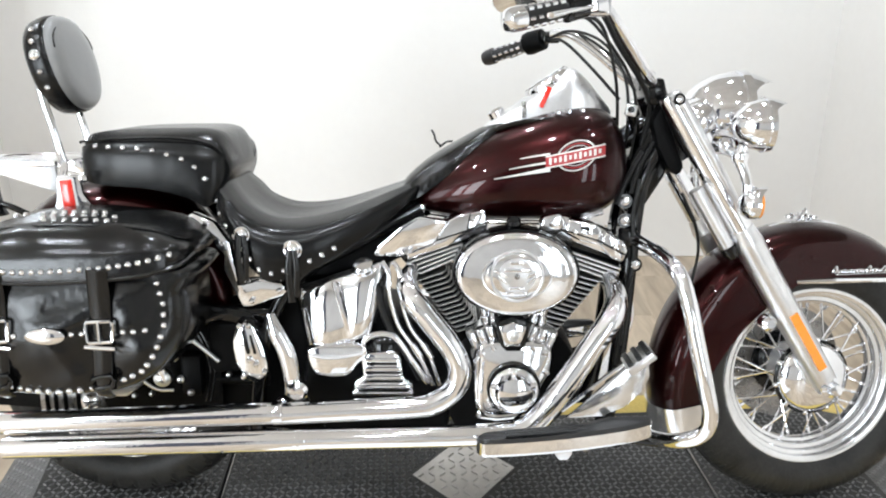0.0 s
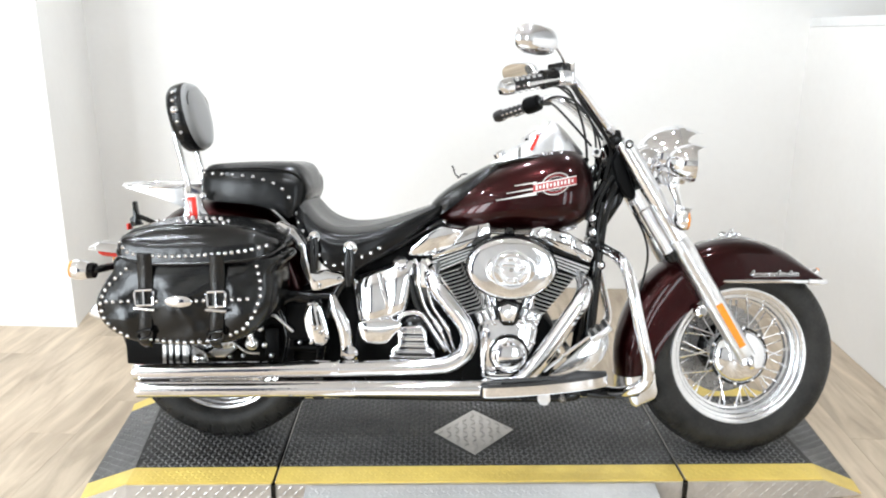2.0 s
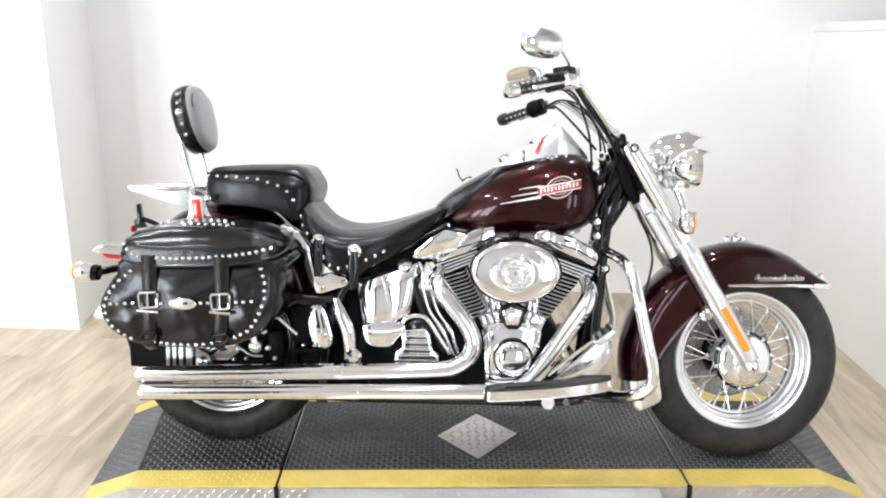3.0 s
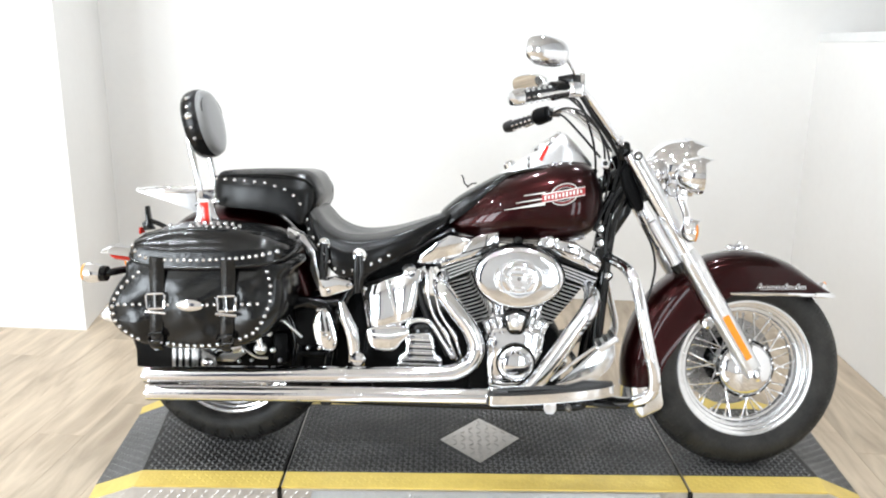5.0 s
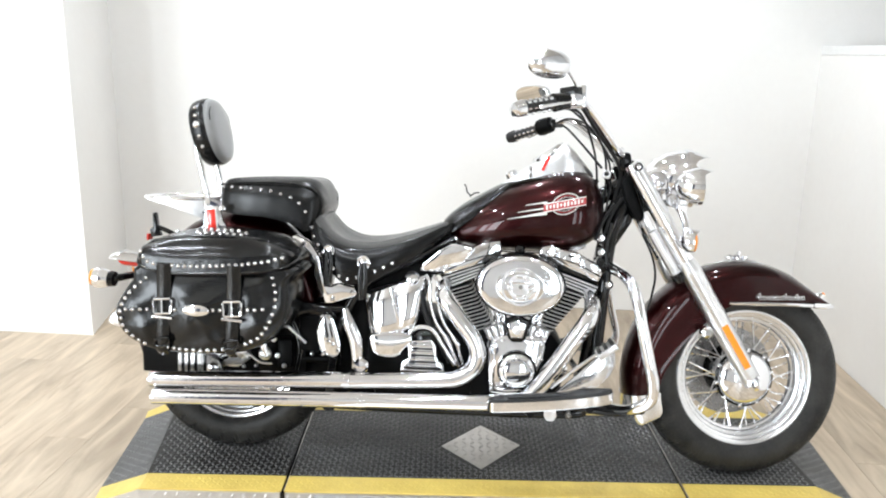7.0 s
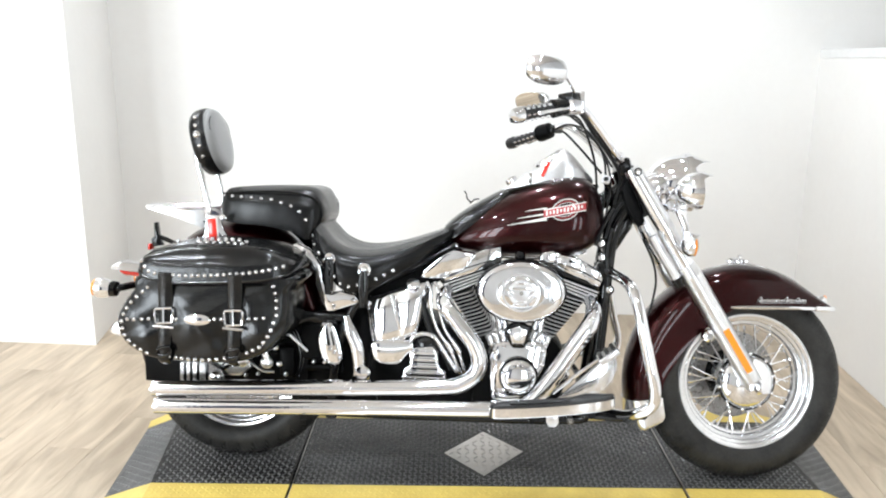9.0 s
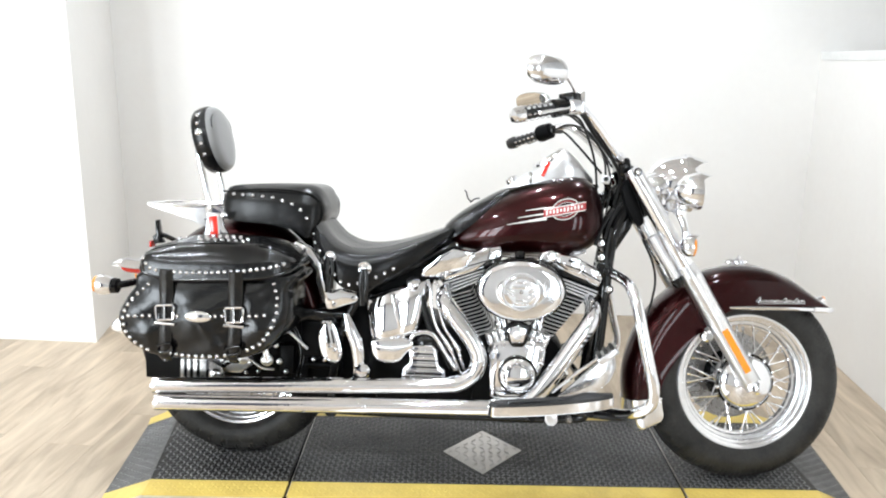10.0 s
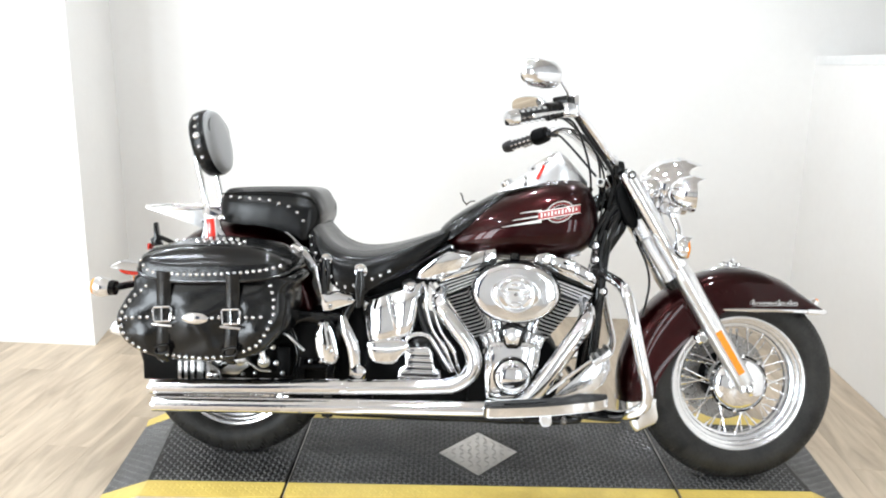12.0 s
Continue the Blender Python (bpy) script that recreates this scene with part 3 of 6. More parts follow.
# fenders
def fender(rows, thick=0.0035):
    """rows: crown x, z and the side edge's x, z. A crowned skin with side skirts."""
    rings = []
    for cx, cz, ex, ez, w in stations(rows, 4):
        c, e = Vector((cx, 0, cz)), Vector((ex, 0, ez))
        d = e - c
        sec = []
        for s in (0.0, 0.28, 0.55, 0.8, 0.94):
            sec.append((w * math.sin(s * math.pi / 2), min(0.42, 0.55 * (w * 1.05) / max(d.length, 1e-3)) * (1 - math.cos(s * math.pi / 2))))
        sec += [(w, 0.5), (w, 0.72), (w * 0.995, 0.9), (w * 1.01, 1.0)]
        outer = [c + d * f + Vector((0, -y, 0)) for y, f in reversed(sec)] + [c + d * f + Vector((0, y, 0)) for y, f in sec[1:]]
        dn = d.normalized() * thick if d.length > 1e-4 else Vector((0, 0, 0))
        inn = []
        for y, f in sec:
            inn.append((max(0, y - thick), f))
        inner_pts = [c + dn + d * min(f, 0.985) + Vector((0, y, 0)) for y, f in reversed(inn)] + [c + dn + d * min(f, 0.985) + Vector((0, -y, 0)) for y, f in inn[1:]]
        rings.append(outer + inner_pts)
    return loft(rings)


def polar(c, r, deg):
    return c[0] + r * math.cos(radians(deg)), c[2] + r * math.sin(radians(deg))


ff_rows = []
for deg, ro, ri, w in ((199, 0.386, 0.292, 0.074), (190, 0.384, 0.285, 0.078), (178, 0.383, 0.268, 0.081), (164, 0.381, 0.245, 0.083), (150, 0.379, 0.232, 0.084), (134, 0.376, 0.226, 0.085),
                       (118, 0.374, 0.230, 0.085), (104, 0.3735, 0.242, 0.085), (92, 0.3715, 0.242, 0.085), (80, 0.369, 0.247, 0.085), (68, 0.364, 0.260, 0.083), (57, 0.357, 0.285, 0.077), (48, 0.359, 0.319, 0.068), (41.5, 0.368, 0.347, 0.054)):
    ff_rows.append((*polar(FW, ro, deg), *polar(FW, ri, deg), w))
front_fender = part("front_fender", fender(ff_rows), MAROON, bike, "deep maroon valanced front fender", angle=50)
front_fender.matrix_basis = STEER
for s in (-1, 1):
    part("fender_trim", tube([(1.575, s * 0.087, 0.5555), (1.65, s * 0.089, 0.5565), (1.76, s * 0.088, 0.5565), (1.845, s * 0.080, 0.5545), (1.905, s * 0.06, 0.551)], [0.004, 0.0065, 0.0065, 0.0065, 0.007], 8), CHROME, front_fender, "chrome side trim strip")
part("fender_tip", tube([(1.845, -0.083, 0.555), (1.896, -0.066, 0.552), (1.930, -0.034, 0.550), (1.939, 0, 0.550), (1.930, 0.034, 0.550), (1.896, 0.066, 0.552), (1.845, 0.083, 0.555)], 0.0085, 10), CHROME, front_fender, "chrome fender tip")
part("tip_lamp", lathe([(0, 0.018), (0.012, 0.017), (0.022, 0.011), (0.026, 0.0)], (1.900, 0, 0.568), (0.75, 0, 0.66), 20), CHROME, front_fender, "chrome fender tip lamp housing")
part("tip_lens", lathe([(0, 0.007), (0.004, 0.006), (0.006, 0.0)], (1.917, 0, 0.584), (0.75, 0, 0.66), 16), AMBER, front_fender, "amber fender tip lens")
crest = part("fender_crest", loft([[(x, w * math.cos(a), z + h * math.sin(a)) for a in (math.pi * j / 10 for j in range(11))] for x, z, w, h in
                                   stations(((1.510, 0.658, 0.004, 0.003), (1.55, 0.671, 0.010, 0.006), (1.59, 0.681, 0.013, 0.008), (1.64, 0.685, 0.014, 0.008), (1.68, 0.683, 0.010, 0.006), (1.715, 0.677, 0.003, 0.003)), 3)]), CHROME, front_fender, "chrome crest on the fender crown")
part("crest_knob", lathe([(0, 0.010), (0.010, 0.011), (0.016, 0.007), (0.022, 0.0075), (0.027, 0.004), (0.029, 0.0)], (1.628, 0, 0.690), (0.25, 0, 1), 14), CHROME, crest)
for k, (dx, ln, up) in enumerate(((0.020, 0.022, 0.004), (0.010, 0.024, 0.009), (-0.004, 0.024, 0.012), (-0.018, 0.022, 0.009), (-0.028, 0.018, 0.003))):
    for s in (-1, 1):
        p = Vector((1.630 + dx * 0.5, s * 0.004, 0.693))
        part("crest_feather", tube([p, p + Vector((dx * 0.45, s * ln * 0.5, up * 0.8)), p + Vector((dx * 0.8, s * ln * 0.75, up * 1.1))], [0.003, 0.004, 0.0012], 6, 2), CHROME, crest)
low_rows = [(*polar(FW, ro, d), *polar(FW, ri, d), w) for d, ro, ri, w in ((206.5, 0.386, 0.318, 0.066), (205, 0.391, 0.300, 0.075), (202, 0.393, 0.288, 0.080), (196, 0.391, 0.284, 0.0828), (190, 0.3885, 0.2805, 0.084))]
part("fender_skirt", fender(low_rows), RIM_METAL, front_fender, "chrome lower fender skirt", angle=50)
rivet = mesh_of("fender_rivet", lathe([(0, 0.0055), (0.002, 0.005), (0.004, 0.0)], (0, 0, 0), (0, -1, 0), 10), MAROON)
for x, z in ((1.585, 0.613), (1.612, 0.612), (1.372, 0.545), (1.352, 0.470), (1.392, 0.508)):
    piece("fender_rivet", rivet, front_fender, pose(x, -0.0845, z))
# the script badge on the fender is drawn as plain slanted bars
badge_pts = []
for k in range(230):
    a = k * 0.55
    tall = (1.0 + 1.3 * (k < 11) + 1.2 * (126 < k < 138) + 0.9 * (180 < k < 192) + 0.25 * math.sin(k * 0.21)) * 0.0030 * (1 - math.cos(a))
    badge_pts.append((1.660 + 0.00066 * k - 0.0024 * math.sin(a) + 0.45 * tall, -0.0868 + 0.00003 * max(0, k - 170), 0.5740 + 0.00001 * k + tall))
part("badge", tube(badge_pts, 0.0016, 5, 1), CHROME, front_fender, "small chrome badge drawn as a looped bar")
part("badge_underline", tube([(1.668, -0.0868, 0.5700), (1.745, -0.0868, 0.5720), (1.815, -0.0855, 0.5735)], 0.0011, 6), CHROME, front_fender)

rf_rows = [(-0.300, 0.255, -0.235, 0.255, 0.088), (-0.338, 0.36, -0.245, 0.345, 0.094), (-0.335, 0.47, -0.235, 0.43, 0.098), (-0.295, 0.575, -0.19, 0.50, 0.1), (-0.222, 0.690, -0.15, 0.55, 0.102),
           (-0.115, 0.772, -0.08, 0.58, 0.103), (0.02, 0.795, 0.01, 0.60, 0.103), (0.13, 0.770, 0.10, 0.59, 0.103), (0.215, 0.700, 0.17, 0.55, 0.102), (0.272, 0.600, 0.21, 0.50, 0.1), (0.300, 0.48, 0.23, 0.43, 0.098)]
part("rear_fender", fender(rf_rows), MAROON, bike, "maroon rear fender", angle=50)


# frame and forks
def frame_tube(name, pts, r, m=BLACK_GLOSS, both=True, k=6, n=12, parent=None, label=""):
    part(name, tube(pts, r, n, k), m, parent or bike, label)
    if both:
        part(name, tube([(x, -y, z) for x, y, z in pts], r, n, k), m, parent or bike, label)


chassis = part("frame", tube([(1.243, 0, 0.985), (1.305, 0, 0.83)], 0.036, 20, 1), BLACK_GLOSS, bike, "black tubular frame with steering head")
frame_tube("frame_rail", [(1.275, -0.03, 0.88), (1.222, -0.06, 0.80), (1.200, -0.085, 0.70), (1.184, -0.10, 0.50), (1.168, -0.105, 0.33), (1.145, -0.11, 0.22), (1.09, -0.115, 0.195), (0.75, -0.12, 0.190), (0.40, -0.12, 0.190), (0.33, -0.12, 0.195)], 0.019, parent=chassis)
frame_tube("frame_backbone", [(1.26, 0, 0.93), (1.15, 0, 0.865), (0.90, 0, 0.78), (0.65, 0, 0.70), (0.42, 0, 0.62)], 0.026, both=False, parent=chassis)
frame_tube("rear_frame_tube", [(0.72, -0.075, 0.73), (0.55, -0.10, 0.645), (0.44, -0.12, 0.58), (0.37, -0.13, 0.46), (0.34, -0.13, 0.30), (0.33, -0.12, 0.17)], 0.018, parent=chassis)
part("battery_box", prism([(0.43, 0.60), (0.52, 0.665), (0.70, 0.745), (0.72, 0.64), (0.64, 0.60), (0.45, 0.55)], -0.085, 0.085, 0.01), BLACK_MATT, chassis)
part("neck_gusset", prism([(1.262, 0.955), (1.298, 0.90), (1.275, 0.80), (1.215, 0.70), (1.185, 0.72), (1.19, 0.83), (1.23, 0.90)], -0.045, 0.045, 0.008), BLACK_GLOSS, chassis)
part("neck_cover", prism([(1.252, 0.965), (1.286, 0.89), (1.312, 0.822), (1.298, 0.800), (1.272, 0.822), (1.246, 0.87), (1.232, 0.925)], -0.075, 0.075, 0.012), BLACK_MATT, chassis, "black fork yoke cover")
for s in (-1, 1):
    part("swingarm", tube([(0.36, s * 0.105, 0.33), (0.20, s * 0.093, 0.325), (0.0, s * 0.093, 0.318), (-0.05, s * 0.093, 0.318)], [0.016, 0.013, 0.013, 0.013], 14), BLACK_MATT, chassis)
    part("swingarm_stay", tube([(0.38, s * 0.12, 0.50), (0.24, s * 0.13, 0.49), (0.10, s * 0.135, 0.40), (-0.02, s * 0.135, 0.325)], 0.019, 12), BLACK_GLOSS, chassis)
bolt_mesh = mesh_of("bolt", lathe([(0, 0.011), (0.007, 0.011), (0.010, 0.008), (0.011, 0.0)], (0, 0, 0), (0, -1, 0), 14), CHROME)
washer_mesh = mesh_of("washer", ring_lathe([(0, 0.009), (0.004, 0.009), (0.004, 0.016), (0, 0.016)], (0, 0, 0), (0, -1, 0), 20), BLACK_GLOSS)
for x, y, z in ((1.172, -0.112, 0.753), (1.174, -0.112, 0.710), (1.345, -0.088, 0.865), (1.20, -0.118, 0.61), (0.36, -0.145, 0.40), (1.07, -0.12, 0.34), (0.40, -0.148, 0.29)):
    piece("bolt", bolt_mesh, chassis, pose(x, y, z))
    piece("washer", washer_mesh, chassis, pose(x, y + 0.002, z))

F_DIR = (F_BOT - F_TOP).normalized()
F_LEN = (F_BOT - F_TOP).length
F_FWD = Vector((-F_DIR.z, 0, F_DIR.x))


def on_fork(d, y, off=0.0):
    p = F_TOP + F_DIR * d + F_FWD * off
    return (p.x, y, p.z)


for s in (-1, 1):
    y = s * 0.114
    fork = part("fork_leg", tube([on_fork(0.33, y), on_fork(0.36, y), on_fork(0.37, y), on_fork(0.42, y), on_fork(0.60, y), on_fork(F_LEN - 0.02, y), on_fork(F_LEN + 0.008, y)],
                                 [0.028, 0.032, 0.033, 0.032, 0.031, 0.029, 0.026], 20, 4), CHROME_DULL, bike, "polished lower fork leg")
    fork.matrix_basis = STEER
    part("upper_cover", tube([on_fork(-0.01, y), on_fork(0.02, y), on_fork(0.20, y), on_fork(0.33, y)], [0.022, 0.025, 0.026, 0.027], 20, 2), CHROME, fork, "chrome upper fork cover")
    if s < 0:
        part("fork_tube", tube([on_fork(0.20, y * 0.98, -0.045), on_fork(0.36, y * 0.98, -0.045)], 0.0165, 14, 1), CHROME_DULL, fork, "chrome side tube")
        part("tube_end", tube([on_fork(0.350, y * 0.98, -0.045), on_fork(0.366, y * 0.98, -0.045), on_fork(0.380, y * 0.98, -0.045)], [0.019, 0.019, 0.012], 14, 1), BLACK_GLOSS, fork)
    part("cover_plate", prism([on_fork(-0.012, 0, -0.010)[::2], on_fork(-0.014, 0, 0.018)[::2], on_fork(0.004, 0, 0.022)[::2], on_fork(0.20, 0, 0.023)[::2], on_fork(0.30, 0, 0.018)[::2], on_fork(0.30, 0, 0.006)[::2], on_fork(0.02, 0, 0.004)[::2]], y - 0.030 if s < 0 else y - 0.004, y + 0.004 if s < 0 else y + 0.030, 0.005), CHROME_DULL, fork, "polished side plate")
    part("cap_bolt", lathe([(0, 0.008), (0.006, 0.008), (0.009, 0.005), (0.0095, 0)], on_fork(0.004, y + s * 0.030, 0.006), (0, s, 0), 18), CHROME, fork)
    part("cap_ring", ring_lathe([(0, 0.0085), (0.004, 0.0085), (0.004, 0.0125), (0, 0.0125)], on_fork(0.004, y + s * 0.030, 0.006), (0, s, 0), 22), BLACK_GLOSS, fork)
    part("axle_clamp", lathe([(-0.01, 0.024), (0.024, 0.024), (0.030, 0.016), (0.034, 0.015), (0.046, 0.013), (0.048, 0)], (FW[0], y, FW[2]), (0, s, 0), 20), CHROME, fork)
    refl = [on_fork(d, y + s * 0.0345, o) for d, o in ((0.558, -0.010), (0.558, 0.010), (0.708, 0.010), (0.708, -0.010))]
    part("reflector", loft([refl, [(p[0], p[1] - s * 0.010, p[2]) for p in refl]]), AMBER, fork, "long amber side reflector", False)
    part("lower_bracket", lathe([(-0.012, 0.018), (0.012, 0.018), (0.02, 0.01)], on_fork(0.555, y, -0.05), (0, s, 0), 18), CHROME, fork)

# engine
engine = part("engine", prism([(0.80, 0.42), (0.86, 0.455), (1.00, 0.46), (1.06, 0.42), (1.085, 0.34), (1.05, 0.24), (0.96, 0.17), (0.84, 0.17), (0.78, 0.24), (0.77, 0.34)], -0.115, 0.115, 0.02, 3), BLACK_MATT, bike, "air-cooled V-twin engine with chrome covers")
part("transmission", prism([(0.46, 0.46), (0.60, 0.50), (0.78, 0.46), (0.80, 0.32), (0.78, 0.20), (0.50, 0.18), (0.44, 0.30)], -0.12, 0.13, 0.02), BLACK_MATT, engine)
part("primary_cover", prism([(0.50, 0.42), (0.62, 0.47), (0.98, 0.44), (1.06, 0.36), (1.03, 0.24), (0.90, 0.20), (0.56, 0.20), (0.47, 0.30)], 0.13, 0.22, 0.03, 3), CHROME, engine, "chrome primary cover")


def cylinder(base, top, tilt, head, label):
    """A barrel of stacked fins from base to top, turned by tilt degrees, under four long head fins."""
    b, t = Vector((base[0], 0, base[1])), Vector((top[0], 0, top[1]))
    ax = Vector((math.sin(radians(tilt)), 0, math.cos(radians(tilt))))
    side = Vector((ax.z, 0, -ax.x))
    barrel = part("cylinder", tube([b - ax * 0.03, t + ax * 0.04], [0.030, 0.038], 28, 1), BLACK_MATT, engine, label)
    plan = [(-1, -0.84), (-0.76, -1), (0.76, -1), (1, -0.84), (1, 0.84), (0.76, 1), (-0.76, 1), (-1, 0.84)]
    n = 13
    for i in range(n):
        f = i / (n - 1)
        c = b + (t - b) * f
        h, d, th = 0.028 + 0.009 * f, 0.112 + 0.010 * f, 0.0016
        ring = [side * h * u + Vector((0, d * v, 0)) for u, v in plan]
        part("cooling_fin", loft([[c + p * 0.985 - ax * th for p in ring], [c + p - ax * th * 0.5 for p in ring], [c + p + ax * th * 0.5 for p in ring], [c + p * 0.985 + ax * th for p in ring]]), FIN_EDGE, barrel, smooth=False)
        if i:
            c -= (t - b) * (0.5 / (n - 1))
            part("fin_gap", loft([[c + p * 0.93 - ax * 0.0042 for p in ring], [c + p * 0.93 + ax * 0.0042 for p in ring]]), BLACK_MATT, barrel, smooth=False)
    (x0, z0), (x1, z1), (x2, z2), (x3, z3) = head
    for i in range(4):
        f = i / 3
        a, e = Vector((x0 + (x2 - x0) * f, 0, z0 + (z2 - z0) * f)), Vector((x1 + (x3 - x1) * f, 0, z1 + (z3 - z1) * f))
        up = Vector((-(e - a).z, 0, (e - a).x)).normalized() * 0.0021
        outline = [(p.x, p.z) for p in (a - up, e - up, e + up, a + up)]
        part("head_fin", prism(outline, -0.124, 0.10, 0.0008, 1, 1), FIN_EDGE, barrel, smooth=False)
    part("head_core", prism([(x0, z0 + 0.004), (x1, z1 + 0.004), (x3, z3 - 0.006), (x2, z2 - 0.006)], -0.112, 0.095, 0.002), BLACK_MATT, barrel)
    return barrel


cylinder((0.822, 0.455), (0.742, 0.582), -18, ((0.687, 0.612), (0.812, 0.657), (0.696, 0.580), (0.806, 0.628)), "finned black and machined rear cylinder")
cylinder((1.004, 0.450), (1.094, 0.578), 16, ((1.058, 0.638), (1.168, 0.600), (1.064, 0.606), (1.156, 0.572)), "finned black and machined front cylinder")

# heads and rocker boxes
part("rear_head", prism([(0.690, 0.598), (0.668, 0.622), (0.690, 0.655), (0.855, 0.700), (0.870, 0.660)], -0.098, 0.10, 0.008), BLACK_GLOSS, engine)
part("front_head", prism([(1.168, 0.598), (1.192, 0.622), (1.172, 0.655), (1.005, 0.705), (0.985, 0.66)], -0.098, 0.10, 0.008), BLACK_GLOSS, engine)
rb = part("rear_rocker_box", prism([(0.689, 0.620), (0.685, 0.645), (0.722, 0.664), (0.782, 0.713), (0.802, 0.724), (0.862, 0.736), (0.868, 0.694), (0.812, 0.665)], -0.130, 0.08, 0.005), CHROME, engine, "chrome rear rocker box")
part("rocker_seam", prism([(0.722, 0.654), (0.721, 0.658), (0.812, 0.688), (0.867, 0.704), (0.868, 0.700), (0.812, 0.684)], -0.1315, 0.08, 0.0005), BLACK_GLOSS, rb)
fb = part("front_rocker_box", prism([(0.982, 0.688), (0.992, 0.716), (1.030, 0.724), (1.110, 0.702), (1.172, 0.664), (1.178, 0.642), (1.166, 0.622), (1.070, 0.660), (1.000, 0.672)], -0.128, 0.08, 0.005), CHROME, engine, "chrome front rocker box")
for poly, y0 in (([(0.981, 0.695), (0.989, 0.722), (1.025, 0.731), (1.039, 0.713), (1.029, 0.686), (0.999, 0.678)], -0.140), ([(1.035, 0.686), (1.045, 0.718), (1.105, 0.708), (1.120, 0.692), (1.107, 0.660), (1.068, 0.669)], -0.144),
                 ([(1.114, 0.660), (1.127, 0.689), (1.167, 0.669), (1.179, 0.647), (1.168, 0.619), (1.140, 0.630)], -0.140)):
    part("rocker_step", prism(poly, y0, -0.06, 0.006, 1, 3), CHROME, fb)
part("rocker_seam", prism([(0.985, 0.688), (0.987, 0.692), (1.040, 0.694), (1.110, 0.672), (1.172, 0.640), (1.170, 0.636), (1.108, 0.668), (1.040, 0.690)], -0.1445, -0.12, 0.0005), BLACK_GLOSS, fb)
part("rocker_slot", box((1.082, -0.1445, 0.697), (0.020, 0.003, 0.008), 0.001, Euler((0, radians(14), 0))), BLACK_GLOSS, fb)
part("rocker_joint", box((0.826, -0.1305, 0.710), (0.003, 0.003, 0.040), 0.0005, Euler((0, radians(10), 0))), BLACK_GLOSS, rb)
part("side_cover", prism([(0.612, 0.634), (0.626, 0.660), (0.676, 0.704), (0.714, 0.725), (0.779, 0.717), (0.750, 0.662), (0.672, 0.632)], -0.012, 0.012, 0.006), CHROME, engine, "chrome triangular cover behind the rear head").matrix_basis = Matrix.Translation((0, -0.138, 0.675)) @ Matrix.Rotation(radians(11), 4, "X") @ Matrix.Translation((0, 0, -0.675))
bolt_small = mesh_of("cover_bolt", lathe([(0, 0.0065), (0.006, 0.0065), (0.009, 0.004), (0.0095, 0)], (0, 0, 0), (0, -1, 0), 10), CHROME)
for x, y, z in ((0.735, -0.131, 0.700), (0.835, -0.131, 0.715), (1.008, -0.139, 0.708), (1.058, -0.143, 0.690), (1.148, -0.139, 0.655)):
    piece("cover_bolt", bolt_small, engine, pose(x, y, z))

# air cleaner
AC = (0.928, 0.025, 0.606)
ac = part("air_cleaner", lathe([(0.125, 0.75), (0.13, 0.97), (0.150, 1.0), (0.205, 1.0), (0.212, 0.995)], AC, (0, -1, 0), 72, 0.138, 0.097), BLACK_GLOSS, bike, "oval air cleaner with polished chrome cover")
part("cover", lathe([(0.2085, 0.99), (0.217, 0.992), (0.2255, 0.977), (0.2305, 0.945), (0.2330, 0.895), (0.2345, 0.78), (0.2358, 0.60), (0.2362, 0.56), (0.2345, 0.545), (0.2345, 0.510), (0.2366, 0.485), (0.2380, 0.3), (0.2385, 0.1), (0.2385, 0.0)], AC, (0, -1, 0), 96, 0.134, 0.094), CHROME, ac, "flat-domed chrome cover")
part("emblem_ring", ring_lathe([(0.2360, 0.052), (0.2400, 0.054), (0.2400, 0.057), (0.2350, 0.059)], AC, (0, -1, 0), 64), CHROME_DULL, ac)
emblem = part("emblem", lathe([(0.2370, 0.040), (0.2400, 0.039), (0.2410, 0.034), (0.2395, 0.030), (0.2410, 0.020), (0.2415, 0.0)], AC, (0, -1, 0), 40), CHROME_DULL, ac, "plain round raised emblem")
for dx, dz, w, h, turn in ((0.0, 0.014, 0.056, 0.008, 0), (0.0, 0.030, 0.030, 0.007, 0), (-0.034, 0.006, 0.030, 0.006, 28), (0.034, 0.006, 0.030, 0.006, -28), (-0.030, -0.008, 0.024, 0.005, 40), (0.030, -0.008, 0.024, 0.005, -40), (0.0, -0.026, 0.034, 0.006, 0), (-0.016, -0.036, 0.016, 0.005, -20), (0.016, -0.036, 0.016, 0.005, 20)):
    part("emblem_relief", box((AC[0] + dx, AC[1] - 0.2420, AC[2] + dz), (w, 0.005, h), 0.0018, Euler((0, radians(turn), 0))), CHROME, emblem)
part("cover_screw", lathe([(0.240, 0.007), (0.2435, 0.006), (0.2445, 0.0)], AC, (0, -1, 0), 14), STEEL_DARK, ac)
part("breather_bolt", lathe([(0, 0.016), (0.012, 0.016), (0.018, 0.010), (0.019, 0)], (0.922, -0.16, 0.708), (0, -0.6, 0.8), 16), BLACK_GLOSS, engine)

